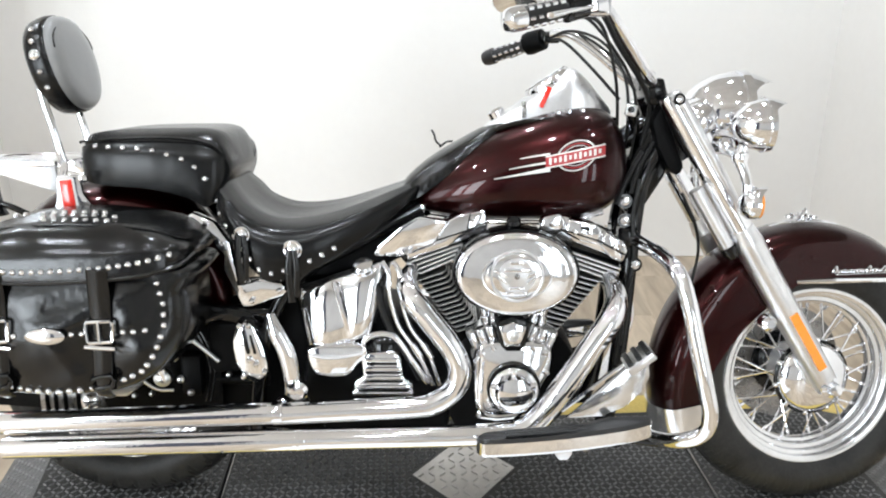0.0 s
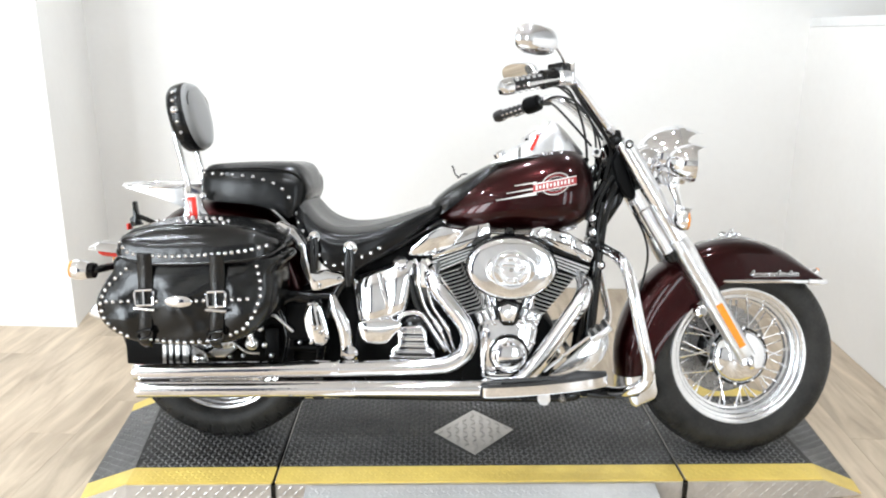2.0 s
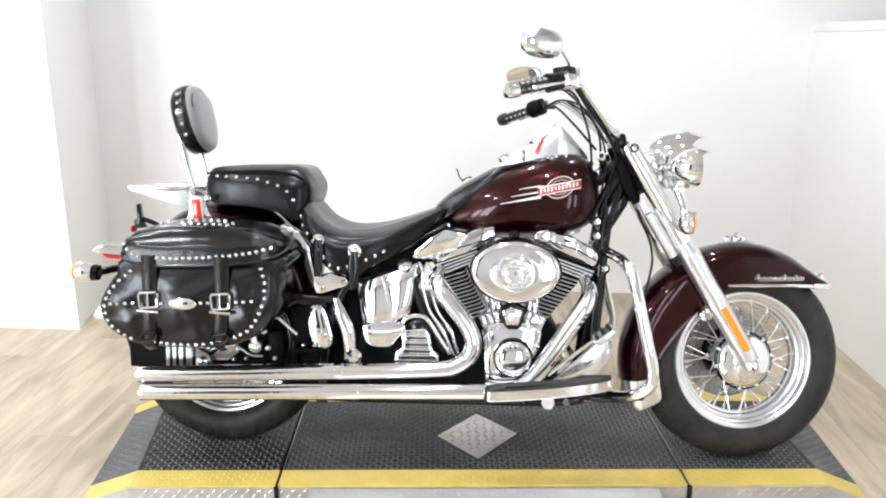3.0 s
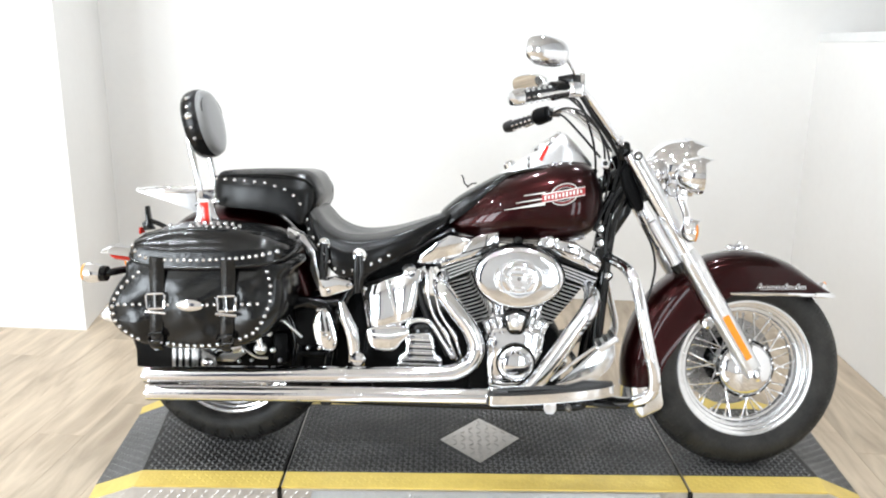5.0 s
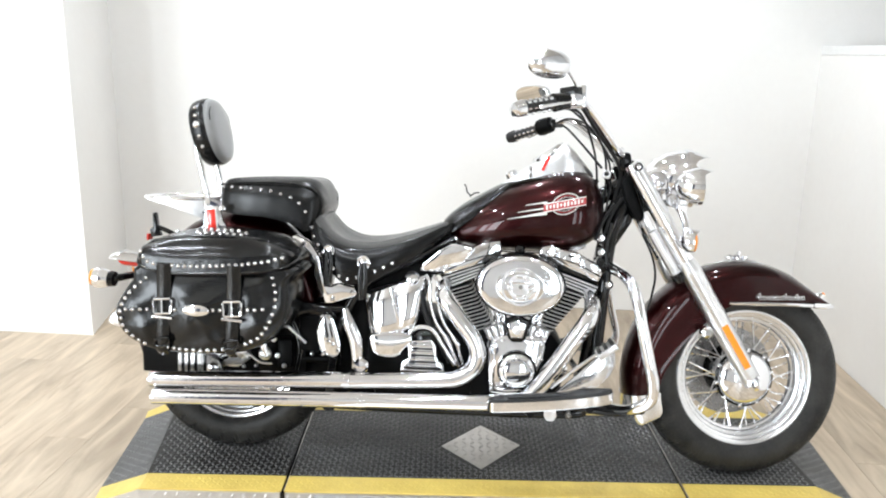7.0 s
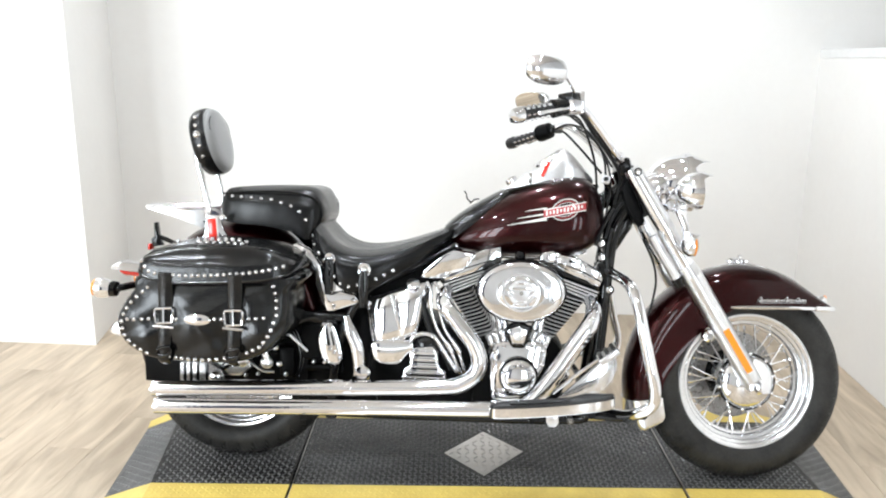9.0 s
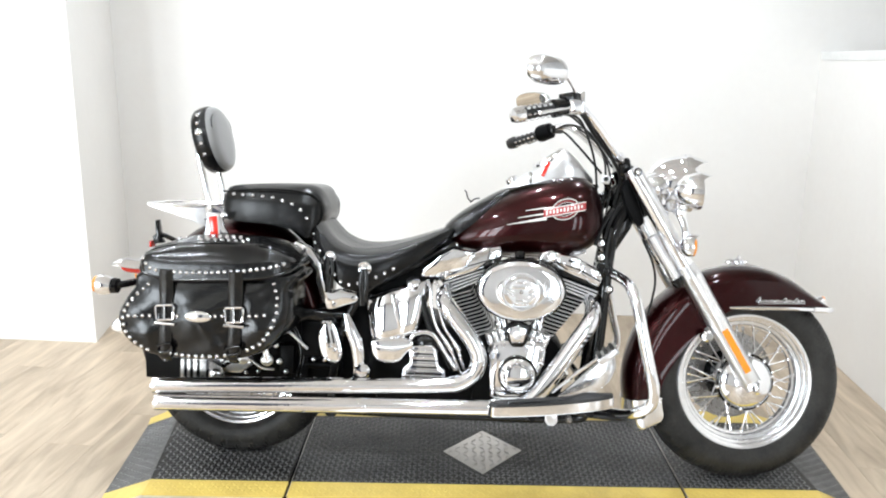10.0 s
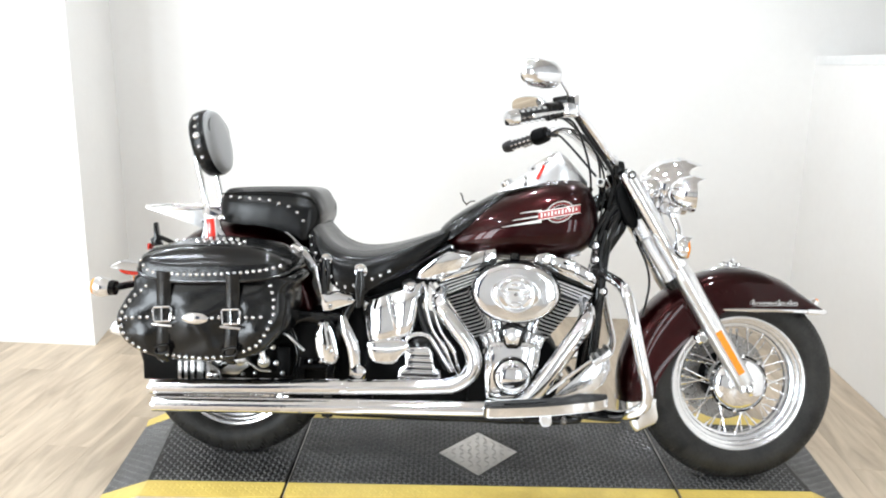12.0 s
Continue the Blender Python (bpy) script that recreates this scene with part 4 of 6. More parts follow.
# cam cover and lifters
cam_cover = part("cam_cover", prism([(0.842, 0.271), (0.838, 0.339), (0.834, 0.409), (0.845, 0.441), (0.875, 0.454), (0.965, 0.456), (0.998, 0.449), (1.012, 0.424), (1.005, 0.374), (0.985, 0.334), (0.985, 0.294), (0.945, 0.271), (0.89, 0.264)], -0.200, -0.11, 0.012), CHROME, engine, "chrome cam cover")
part("cover_rib", tube([(0.856, -0.202, 0.424), (0.852, -0.202, 0.339), (0.858, -0.202, 0.292), (0.89, -0.202, 0.281), (0.935, -0.202, 0.286)], 0.006, 8), CHROME, cam_cover)
part("timer_cover", lathe([(0.160, 0.054), (0.182, 0.053), (0.186, 0.049), (0.188, 0.043), (0.196, 0.041), (0.205, 0.037), (0.209, 0.026), (0.2105, 0.0)], (0.925, -0.045, 0.350), (0, -1, 0), 48), CHROME, cam_cover, "round chrome timer cover")
part("timer_shadow_ring", ring_lathe([(0.158, 0.053), (0.170, 0.055), (0.170, 0.0585), (0.158, 0.060)], (0.925, -0.045, 0.350), (0, -1, 0), 48), BLACK_GLOSS, cam_cover)
for k in range(5):
    a = radians(90 + 72 * k)
    piece("cover_bolt", bolt_small, cam_cover, pose(0.923 + 0.045 * math.cos(a), -0.231, 0.352 + 0.045 * math.sin(a)))
for x, z in ((0.853, 0.418), (0.880, 0.432), (0.968, 0.433), (0.995, 0.420), (0.998, 0.375), (0.850, 0.275), (0.972, 0.292)):
    piece("cover_bolt", bolt_small, cam_cover, pose(x, -0.199, z + 0.009))
for s, x in ((-1, 0.858), (1, 0.986)):
    tilt = Euler((0, radians(s * 20), 0))
    block = part("lifter_block", box((x, -0.140, 0.453), (0.066, 0.07, 0.052), 0.006, tilt), CHROME, engine, "chrome lifter block")
    for k in (-1, 0, 1):
        c = Vector((x, -0.176, 0.453)) + tilt.to_matrix() @ Vector((k * 0.021, 0, 0.002))
        part("lifter_rib", box(c, (0.011, 0.010, 0.046), 0.003, tilt), CHROME, block)
        if k < 1:
            part("lifter_gap", box(c + tilt.to_matrix() @ Vector((0.0105, 0.003, 0)), (0.007, 0.004, 0.040), 0.001, tilt), BLACK_GLOSS, block)
    part("lifter_flange", box(Vector((x, -0.142, 0.453)) + tilt.to_matrix() @ Vector((0, 0, -0.030)), (0.074, 0.080, 0.010), 0.003, tilt), CHROME_DULL, block)
part("mount_surround", prism([(0.920, 0.513), (0.882, 0.498), (0.896, 0.446), (0.908, 0.434), (0.938, 0.434), (0.950, 0.446), (0.961, 0.499)], -0.204, -0.11, 0.003), BLACK_GLOSS, engine, "black surround of the crank sensor cover")
part("sensor_cover", prism([(0.920, 0.503), (0.891, 0.492), (0.904, 0.448), (0.939, 0.448), (0.952, 0.493)], -0.212, -0.12, 0.004), CHROME, engine, "five-sided chrome cover between the lifter blocks")
part("mount_bolt", lathe([(0, 0.013), (0.004, 0.013), (0.007, 0.009), (0.008, 0)], (0.921, -0.212, 0.473), (0, -1, 0), 12), CHROME_DULL, engine)
for s, xb, xt in ((-1, 0.872, 0.812), (-1, 0.890, 0.848), (1, 0.968, 1.000), (1, 0.985, 1.040)):
    zt = 0.61 if abs(xt - 0.92) > 0.09 else 0.56
    part("pushrod_tube", tube([(xb, -0.140, 0.475), (xt, -0.128, zt + 0.03)], 0.0095, 12, 1), CHROME, engine, "chrome pushrod tube")
    part("pushrod_cap", tube([(xb + (xt - xb) * 0.02, -0.140, 0.472), (xb + (xt - xb) * 0.12, -0.138, 0.495)], 0.0135, 12, 1), CHROME, engine)

# oil tank, hoses, gearbox parts
oil_rings = []
for u, x0, z0, x1, z1, yy in stations(((0.0, 0.458, 0.436, 0.432, 0.543, 0.110), (0.04, 0.460, 0.425, 0.435, 0.554, 0.138), (0.14, 0.475, 0.416, 0.454, 0.566, 0.158), (0.32, 0.507, 0.423, 0.500, 0.582, 0.171), (0.5, 0.550, 0.437, 0.545, 0.598, 0.168),
                                       (0.68, 0.578, 0.446, 0.590, 0.612, 0.174), (0.86, 0.604, 0.458, 0.630, 0.622, 0.166), (0.96, 0.620, 0.474, 0.646, 0.612, 0.144), (1.0, 0.626, 0.486, 0.651, 0.596, 0.110)), 5):
    lo, hi = Vector((x0, 0, z0)), Vector((x1, 0, z1))
    face = [lo + (hi - lo) * f + Vector((0, -yy * (1 - k), 0)) for f, k in ((0.0, 0.06), (0.04, -0.03), (0.10, -0.065), (0.35, -0.030), (0.65, 0.015), (0.90, 0.06), (0.96, 0.09), (1.0, 0.17))]
    oil_rings.append(face + [Vector((p.x, 0.10, p.z)) for p in reversed(face)])
oil = part("oil_tank", loft(oil_rings), CHROME, bike, "chrome horseshoe oil tank", angle=60)
part("filler_cap", lathe([(0, 0.022), (0.014, 0.024), (0.020, 0.020), (0.022, 0.0)], (0.594, -0.155, 0.606), (0, -0.55, 0.83), 24), CHROME, oil, "chrome filler cap")
part("tank_strap", tube([(0.530, -0.174, 0.582), (0.552, -0.178, 0.50), (0.566, -0.172, 0.44)], 0.006, 8, flat=0.5, flat_dir=(0, 1, 0)), CHROME, oil)
for dx, r in ((0.0, 0.0052), (0.024, 0.0052)):
    part("oil_line", tube([(0.636 + dx, -0.15, 0.622), (0.650 + dx, -0.165, 0.600), (0.652 + dx, -0.17, 0.550), (0.672 + dx, -0.172, 0.480), (0.712 + dx, -0.172, 0.420), (0.748 + dx * 0.6, -0.165, 0.340)], r, 10), CHROME, engine, "chrome oil line")
    part("hose_collar", tube([(0.700 + dx, -0.172, 0.440), (0.720 + dx, -0.172, 0.408)], r * 1.5, 10, 1), CHROME, engine)
part("oil_hose", tube([(0.612, -0.14, 0.61), (0.624, -0.155, 0.56), (0.648, -0.158, 0.48), (0.690, -0.16, 0.41), (0.72, -0.15, 0.35)], 0.010, 10), CABLE, engine)
starter = part("starter_cover", prism([(0.474, 0.436), (0.470, 0.400), (0.486, 0.372), (0.515, 0.362), (0.555, 0.366), (0.578, 0.392), (0.600, 0.415), (0.598, 0.438), (0.55, 0.444)], -0.190, -0.09, 0.012, 3), CHROME, engine, "rounded chrome starter cover")
part("starter_band", tube([(0.474, -0.192, 0.418), (0.53, -0.194, 0.414), (0.594, -0.19, 0.424)], 0.004, 8), CHROME_DULL, starter)
gear = part("gearbox_cover", prism([(0.560, 0.318), (0.572, 0.352), (0.590, 0.365), (0.586, 0.402), (0.604, 0.420), (0.66, 0.424), (0.676, 0.408), (0.680, 0.360), (0.702, 0.345), (0.706, 0.318)], -0.178, -0.10, 0.006), CHROME, engine, "ribbed chrome gearbox side cover")
for z, x0, x1 in ((0.405, 0.592, 0.672), (0.384, 0.592, 0.678), (0.363, 0.592, 0.682), (0.342, 0.574, 0.696), (0.326, 0.566, 0.704)):
    part("cover_rib", box(((x0 + x1) / 2, -0.181, z), (x1 - x0, 0.010, 0.009), 0.0025), CHROME, gear)
    part("rib_shadow", box(((x0 + x1) / 2, -0.1795, z - 0.010), (x1 - x0 - 0.006, 0.004, 0.005), 0.001), BLACK_GLOSS, gear)
part("clutch_arch", tube([(0.585, -0.165, 0.43), (0.60, -0.168, 0.452), (0.63, -0.168, 0.462), (0.665, -0.168, 0.452), (0.70, -0.168, 0.40), (0.735, -0.165, 0.345)], 0.0075, 10), CHROME, engine, "chrome arched pipe")
part("inner_dome", lathe([(0, 0.045), (0.02, 0.042), (0.035, 0.025), (0.038, 0)], (0.64, -0.135, 0.42), (0, -1, 0), 32), BLACK_GLOSS, engine)
part("belt_guard", tube([(0.388, -0.185, 0.512), (0.402, -0.19, 0.47), (0.424, -0.192, 0.42), (0.432, -0.19, 0.36), (0.430, -0.185, 0.325)], [0.010, 0.018, 0.020, 0.018, 0.017], 12, flat=0.55, flat_dir=(0, 1, 0)), CHROME, bike, "curved chrome footrest bracket")
part("peg_pivot", lathe([(0, 0.024), (0.020, 0.024), (0.028, 0.016), (0.03, 0)], (0.446, -0.185, 0.338), (0, -1, 0), 24), CHROME, bike, "round chrome footrest pivot")
caliper = part("brake_caliper", prism([(0.305, 0.478), (0.330, 0.492), (0.352, 0.478), (0.372, 0.420), (0.378, 0.370), (0.345, 0.345), (0.312, 0.372), (0.298, 0.43)], -0.180, -0.135, 0.012, 2), CHROME, bike, "polished rear brake cylinder cover")
part("caliper_slot", box((0.330, -0.182, 0.445), (0.008, 0.006, 0.055), 0.002, Euler((0, radians(-12), 0))), BLACK_GLOSS, caliper)
part("caliper_slot", box((0.346, -0.182, 0.440), (0.006, 0.006, 0.045), 0.002, Euler((0, radians(-12), 0))), BLACK_GLOSS, caliper)
for x, z in ((0.318, 0.485), (0.340, 0.485), (0.322, 0.365), (0.370, 0.375), (0.338, 0.405), (0.352, 0.395)):
    piece("cover_bolt", bolt_small, caliper, pose(x, -0.181, z))
for x, y, z, sx, sz in ((0.27, -0.13, 0.42, 0.07, 0.12), (0.19, -0.125, 0.35, 0.05, 0.10)):
    part("swingarm_pivot_box", box((x, y, z), (sx, 0.04, sz), 0.012), BLACK_MATT, chassis)
part("inner_guard", prism([(0.22, 0.20), (0.22, 0.50), (0.40, 0.57), (0.50, 0.56), (0.50, 0.19)], -0.085, -0.070, 0.004), BLACK_MATT, chassis, "black inner guard plate")
part("inner_guard", prism([(-0.292, 0.262), (-0.296, 0.42), (-0.20, 0.46), (0.25, 0.50), (0.25, 0.22), (0.05, 0.24)], -0.108, -0.100, 0.003), BLACK_MATT, chassis)
part("rear_shock_rod", tube([(0.195, -0.16, 0.452), (0.262, -0.16, 0.392)], 0.005, 8, 1), CHROME_DULL, chassis)
for x, z, r in ((0.13, 0.35, 0.02), (0.05, 0.355, 0.022)):
    part("axle_hardware", lathe([(0, r), (0.012, r), (0.018, r * 0.7), (0.02, 0)], (x, -0.15, z), (0, -1, 0), 14), CHROME_DULL, chassis)
for x, z, r in ((0.156, 0.396, 0.009), (0.167, 0.344, 0.009), (0.098, 0.309, 0.006), (0.058, 0.304, 0.006), (0.189, 0.312, 0.008), (0.279, 0.356, 0.007)):
    part("axle_bolt", lathe([(0, r), (0.008, r), (0.012, r * 0.6), (0.013, 0)], (x, -0.142, z), (0, -1, 0), 10), CHROME_DULL, chassis)
for dx in (0.0, 0.010):
    part("guard_rim", tube([(0.205 + dx, -0.146, 0.465), (0.222 + dx, -0.146, 0.430), (0.236 + dx, -0.146, 0.375), (0.232 + dx, -0.146, 0.330), (0.222 + dx, -0.146, 0.290)], 0.0028, 8), BLACK_GLOSS, chassis)
part("brake_line", tube([(-0.01, -0.15, 0.335), (0.06, -0.152, 0.352), (0.11, -0.15, 0.322), (0.15, -0.148, 0.318)], 0.004, 8), CHROME_DULL, chassis)
part("brake_rod", tube([(0.13, -0.155, 0.425), (0.125, -0.16, 0.39), (0.135, -0.158, 0.345)], 0.012, 10), CHROME, chassis)
part("rear_caliper_body", prism([(-0.10, 0.36), (-0.03, 0.375), (0.06, 0.365), (0.08, 0.33), (0.04, 0.30), (-0.09, 0.30)], -0.150, -0.110, 0.008), CHROME_DULL, chassis, "polished rear caliper under the bag")
cal = part("caliper_plate", prism([(-0.150, 0.262), (-0.150, 0.345), (-0.06, 0.352), (-0.015, 0.325), (0.0, 0.285), (0.0, 0.262)], -0.172, -0.160, 0.005), STEEL_DARK, chassis, "polished caliper bracket plate")
for x in (-0.132, -0.112, -0.090, -0.060):
    part("plate_slot", box((x, -0.1722, 0.305), (0.010, 0.004, 0.080), 0.001), BLACK_GLOSS, cal)
part("plate_bolt", lathe([(0, 0.020), (0.008, 0.020), (0.014, 0.012), (0.015, 0)], (-0.032, -0.172, 0.300), (0, -1, 0), 20), CHROME, cal)
for x in (-0.105, -0.075, -0.05):
    part("bag_rail", box((x, -0.16, 0.335), (0.012, 0.018, 0.10), 0.004), STEEL_DARK, chassis)

# exhaust
ex_up = part("exhaust_pipe", tube([(0.700, -0.115, 0.595), (0.690, -0.155, 0.580), (0.702, -0.204, 0.555), (0.745, -0.216, 0.503), (0.788, -0.221, 0.447), (0.806, -0.223, 0.397), (0.792, -0.224, 0.350), (0.750, -0.226, 0.321), (0.69, -0.229, 0.312), (0.40, -0.232, 0.297)],
                           [0.020, 0.024, 0.0255, 0.0255, 0.0255, 0.0255, 0.0255, 0.0250, 0.0248, 0.0246], 20), CHROME, bike, "upper chrome exhaust pipe with heat shield")
ex_low = part("exhaust_pipe", tube([(1.142, -0.115, 0.580), (1.150, -0.155, 0.556), (1.138, -0.204, 0.519), (1.090, -0.218, 0.447), (1.030, -0.226, 0.357), (0.985, -0.231, 0.295), (0.945, -0.236, 0.265), (0.88, -0.240, 0.255), (0.45, -0.244, 0.243)],
                            [0.020, 0.024, 0.0265, 0.027, 0.027, 0.027, 0.0260, 0.0250, 0.0246], 20), CHROME, bike, "lower chrome exhaust pipe with heat shield")


def muffler(parent, p0, p1, r):
    a, b = Vector(p0), Vector(p1)
    d = (b - a).normalized()
    L = (b - a).length
    part("muffler", lathe([(0.0, r * 0.96), (0.002, r), (0.03, r), (L - 0.012, r), (L - 0.004, r * 1.02), (L, r * 1.0), (L, r * 0.86), (L - 0.12, r * 0.84), (L - 0.12, 0.0)], a, d, 32, solid=False), CHROME, parent, "long straight chrome muffler")


muffler(ex_up, (0.42, -0.232, 0.300), (-0.207, -0.238, 0.276), 0.0252)
muffler(ex_low, (0.47, -0.244, 0.243), (-0.194, -0.250, 0.2245), 0.0252)
part("clamp", ring_lathe([(-0.004, 0.0248), (-0.004, 0.0264), (0.004, 0.0264), (0.004, 0.0248)], (0.455, -0.2438, 0.2428), (1, 0, 0.04), 32), CHROME, ex_low)


# floorboards, pedal, engine guards, fender foot
def floorboard(s):
    y = lambda v: s * v
    pts = [(0.842, 0.328), (0.848, 0.352), (0.875, 0.360), (1.02, 0.363), (1.14, 0.358), (1.190, 0.348), (1.200, 0.334), (1.185, 0.322), (1.05, 0.316), (0.88, 0.317)]
    pts = [(p.x, p.y) for p in smooth_path([(a, b, 0) for a, b in pts], 4, True)]
    zz = lambda x: 0.300 + 0.022 * (x - 0.847) / 0.346 + 0.018 * ((x - 0.847) / 0.346) ** 2
    bd = part("floorboard", loft([[(x, y(v), zz(x) - dz) for x, v in [(0.03 * (1.03 - px) * k + px, 0.339 + (pv - 0.339) * (1 - 0.12 * k)) for px, pv in pts]] for dz, k in ((0.012, 0.0), (0.034, 0.0), (0.039, 0.12), (0.041, 0.5))]), CHROME, bike, "chrome rider footboard with black rubber pad")
    part("pad", loft([[(1.03 + (px - 1.03) * f, y(0.339 + (pv - 0.339) * f), zz(px) - dz) for px, pv in pts] for dz, f in ((0.012, 0.985), (0.006, 0.985), (0.002, 0.955), (0.002, 0.5))]), GRIP_RUBBER, bd, "black rubber pad")
    for v in (0.328, 0.338, 0.349):
        part("pad_rib", tube([(0.90, y(v), zz(0.90) - 0.001), (1.03, y(v), zz(1.03) - 0.001), (1.15, y(v), zz(1.15) - 0.001)], 0.004, 8, 2), GRIP_RUBBER, bd)
    part("bracket", tube([(0.93, y(0.12), 0.215), (0.95, y(0.22), 0.235), (0.97, y(0.29), 0.243)], 0.012, 10), BLACK_GLOSS, bd)
    part("bracket", tube([(1.15, y(0.12), 0.215), (1.15, y(0.22), 0.25), (1.14, y(0.29), 0.262)], 0.012, 10), BLACK_GLOSS, bd)
    part("hinge_tab", prism([(1.010, 0.262), (1.042, 0.264), (1.046, 0.236), (1.036, 0.222), (1.018, 0.222), (1.008, 0.236)], y(0.29) - 0.006, y(0.29) + 0.006, 0.003), CHROME_DULL, bd, "dull metal hinge tab")
    part("pivot_bolt", lathe([(-0.02, 0.009), (0.010, 0.010), (0.015, 0.006)], (1.085, y(0.235), 0.225), (0, s, 0), 14), STEEL_DARK, bd)


floorboard(-1)
floorboard(1)
pedal = part("brake_pedal", prism([(1.040, 0.285), (1.060, 0.302), (1.196, 0.434), (1.214, 0.434), (1.221, 0.384), (1.206, 0.348), (1.170, 0.312), (1.120, 0.290)], -0.222, -0.212, 0.003), RIM_METAL, bike, "polished brake pedal with rubber pad")
part("pedal_rib", tube([(1.030, -0.224, 0.305), (1.10, -0.226, 0.364), (1.198, -0.226, 0.444)], 0.006, 8, 1), CHROME, pedal)
part("pedal_pad", box((1.188, -0.245, 0.434), (0.066, 0.075, 0.020), 0.004, Euler((0, radians(-38), 0))), CHROME_DULL, pedal)
for o in (-0.022, 0.0, 0.022):
    part("pad_strip", box((1.188 + o * 0.79 - 0.006, -0.245, 0.444 + o * 0.62), (0.012, 0.070, 0.008), 0.002, Euler((0, radians(-38), 0))), GRIP_RUBBER, pedal)
part("pedal_bolt", lathe([(0, 0.017), (0.015, 0.017), (0.022, 0.010), (0.023, 0)], (1.065, -0.165, 0.352), (0, -1, 0), 18), CHROME, pedal)
frame_tube("engine_guard", [(1.190, -0.075, 0.668), (1.210, -0.16, 0.664), (1.226, -0.25, 0.658), (1.240, -0.322, 0.638), (1.254, -0.350, 0.590), (1.268, -0.365, 0.522), (1.290, -0.375, 0.428), (1.305, -0.372, 0.365), (1.300, -0.360, 0.318), (1.270, -0.325, 0.284),
                            (1.24, -0.26, 0.256), (1.19, -0.17, 0.238), (1.14, -0.10, 0.232)], 0.0165, CHROME, True, 6, 16, None, "chrome engine guard bar")
part("guard_clamp", box((1.186, -0.09, 0.668), (0.045, 0.05, 0.05), 0.01), BLACK_GLOSS, chassis)
part("lower_guard_bar", tube([(1.285, -0.33, 0.280), (1.22, -0.24, 0.242), (1.10, -0.16, 0.228)], 0.012, 12), BLACK_GLOSS, chassis, "black lower guard bar")

# tank
TANK_ROWS = ((0.695, 0.752, 0.742, 0.020), (0.703, 0.770, 0.730, 0.045), (0.73, 0.795, 0.718, 0.070), (0.80, 0.852, 0.706, 0.103), (0.88, 0.902, 0.701, 0.127), (0.97, 0.940, 0.701, 0.144), (1.05, 0.961, 0.705, 0.152), (1.11, 0.960, 0.715, 0.149),
             (1.145, 0.942, 0.732, 0.137), (1.168, 0.908, 0.758, 0.112), (1.181, 0.868, 0.793, 0.075), (1.186, 0.840, 0.813, 0.03))

rings = []
for row in stations(TANK_ROWS, 4):
    x = row[0]
    zt, zb, w = row[1:]
    zm = zb + (zt - zb) * 0.40
    right = []
    for j in range(17):
        f = j / 16
        if f < 0.42:
            t = (0.42 - f) / 0.42 * math.pi / 2
            right.append(Vector((x, -w * max(0, math.cos(t)) ** 0.62, zm - (zm - zb) * math.sin(t) ** 0.8)))
        else:
            t = (f - 0.42) / 0.58 * math.pi / 2
            right.append(Vector((x, -w * max(0, math.cos(t)) ** 0.80, zm + (zt - zm) * math.sin(t) ** 0.92)))
    rings.append(right + [Vector((p.x, -p.y, p.z)) for p in right[-2:0:-1]])
tank = part("fuel_tank", loft(rings), MAROON, bike, "glossy deep maroon teardrop fuel tank", angle=60)


def tank_at(x, z):
    """The tank's right side at x and height z."""
    zt, zb, w = lerp_table(stations(TANK_ROWS, 4), x)
    zm = zb + (zt - zb) * 0.40
    if z < zm:
        s = min(1, (zm - z) / (zm - zb)) ** (1 / 0.8)
        return -w * math.sqrt(max(0, 1 - s * s)) ** 0.62
    s = min(1, (z - zm) / (zt - zm)) ** (1 / 0.92)
    return -w * math.sqrt(max(0, 1 - s * s)) ** 0.80


def decal(name, pts, material, lift=0.0012, cols=14, label=""):
    """A printed strip on the tank: rows of (x, low z, high z)."""
    bm = bmesh.new()
    dense = stations(pts, cols)
    rows = []
    for x, z0, z1 in dense:
        rows.append([bm.verts.new((x, tank_at(x, z0 + (z1 - z0) * j / 4) - lift, z0 + (z1 - z0) * j / 4)) for j in range(5)])
    for a, b in zip(rows, rows[1:]):
        for j in range(4):
            bm.faces.new((a[j], a[j + 1], b[j + 1], b[j]))
    bmesh.ops.recalc_face_normals(bm, faces=bm.faces)
    bmesh.ops.solidify(bm, geom=bm.faces[:], thickness=0.0008)
    return part(name, bm, material, tank, label)


decal("emblem_stripe", ((0.880, 0.8025, 0.8040), (0.94, 0.8130, 0.8180), (1.00, 0.8225, 0.8330)), WHITE_PRINT, label="white speed stripe")
decal("emblem_stripe", ((0.912, 0.8245, 0.8260), (0.955, 0.8325, 0.8360), (1.00, 0.8400, 0.8450)), WHITE_PRINT, label="white speed stripe")
decal("emblem_stripe", ((0.935, 0.8475, 0.8490), (0.968, 0.8530, 0.8560), (1.00, 0.8580, 0.8620)), WHITE_PRINT, label="white speed stripe")
decal("emblem_band", ((0.990, 0.830, 0.854), (1.06, 0.845, 0.869), (1.118, 0.857, 0.881)), RED_PRINT, 0.0032, label="plain red band of the tank emblem")
decal("emblem_band_edge", ((0.990, 0.8525, 0.8555), (1.06, 0.8675, 0.8705), (1.118, 0.8795, 0.8825)), WHITE_PRINT, 0.0040)
decal("emblem_band_edge", ((0.990, 0.8285, 0.8315), (1.06, 0.8435, 0.8465), (1.118, 0.8555, 0.8585)), WHITE_PRINT, 0.0040)
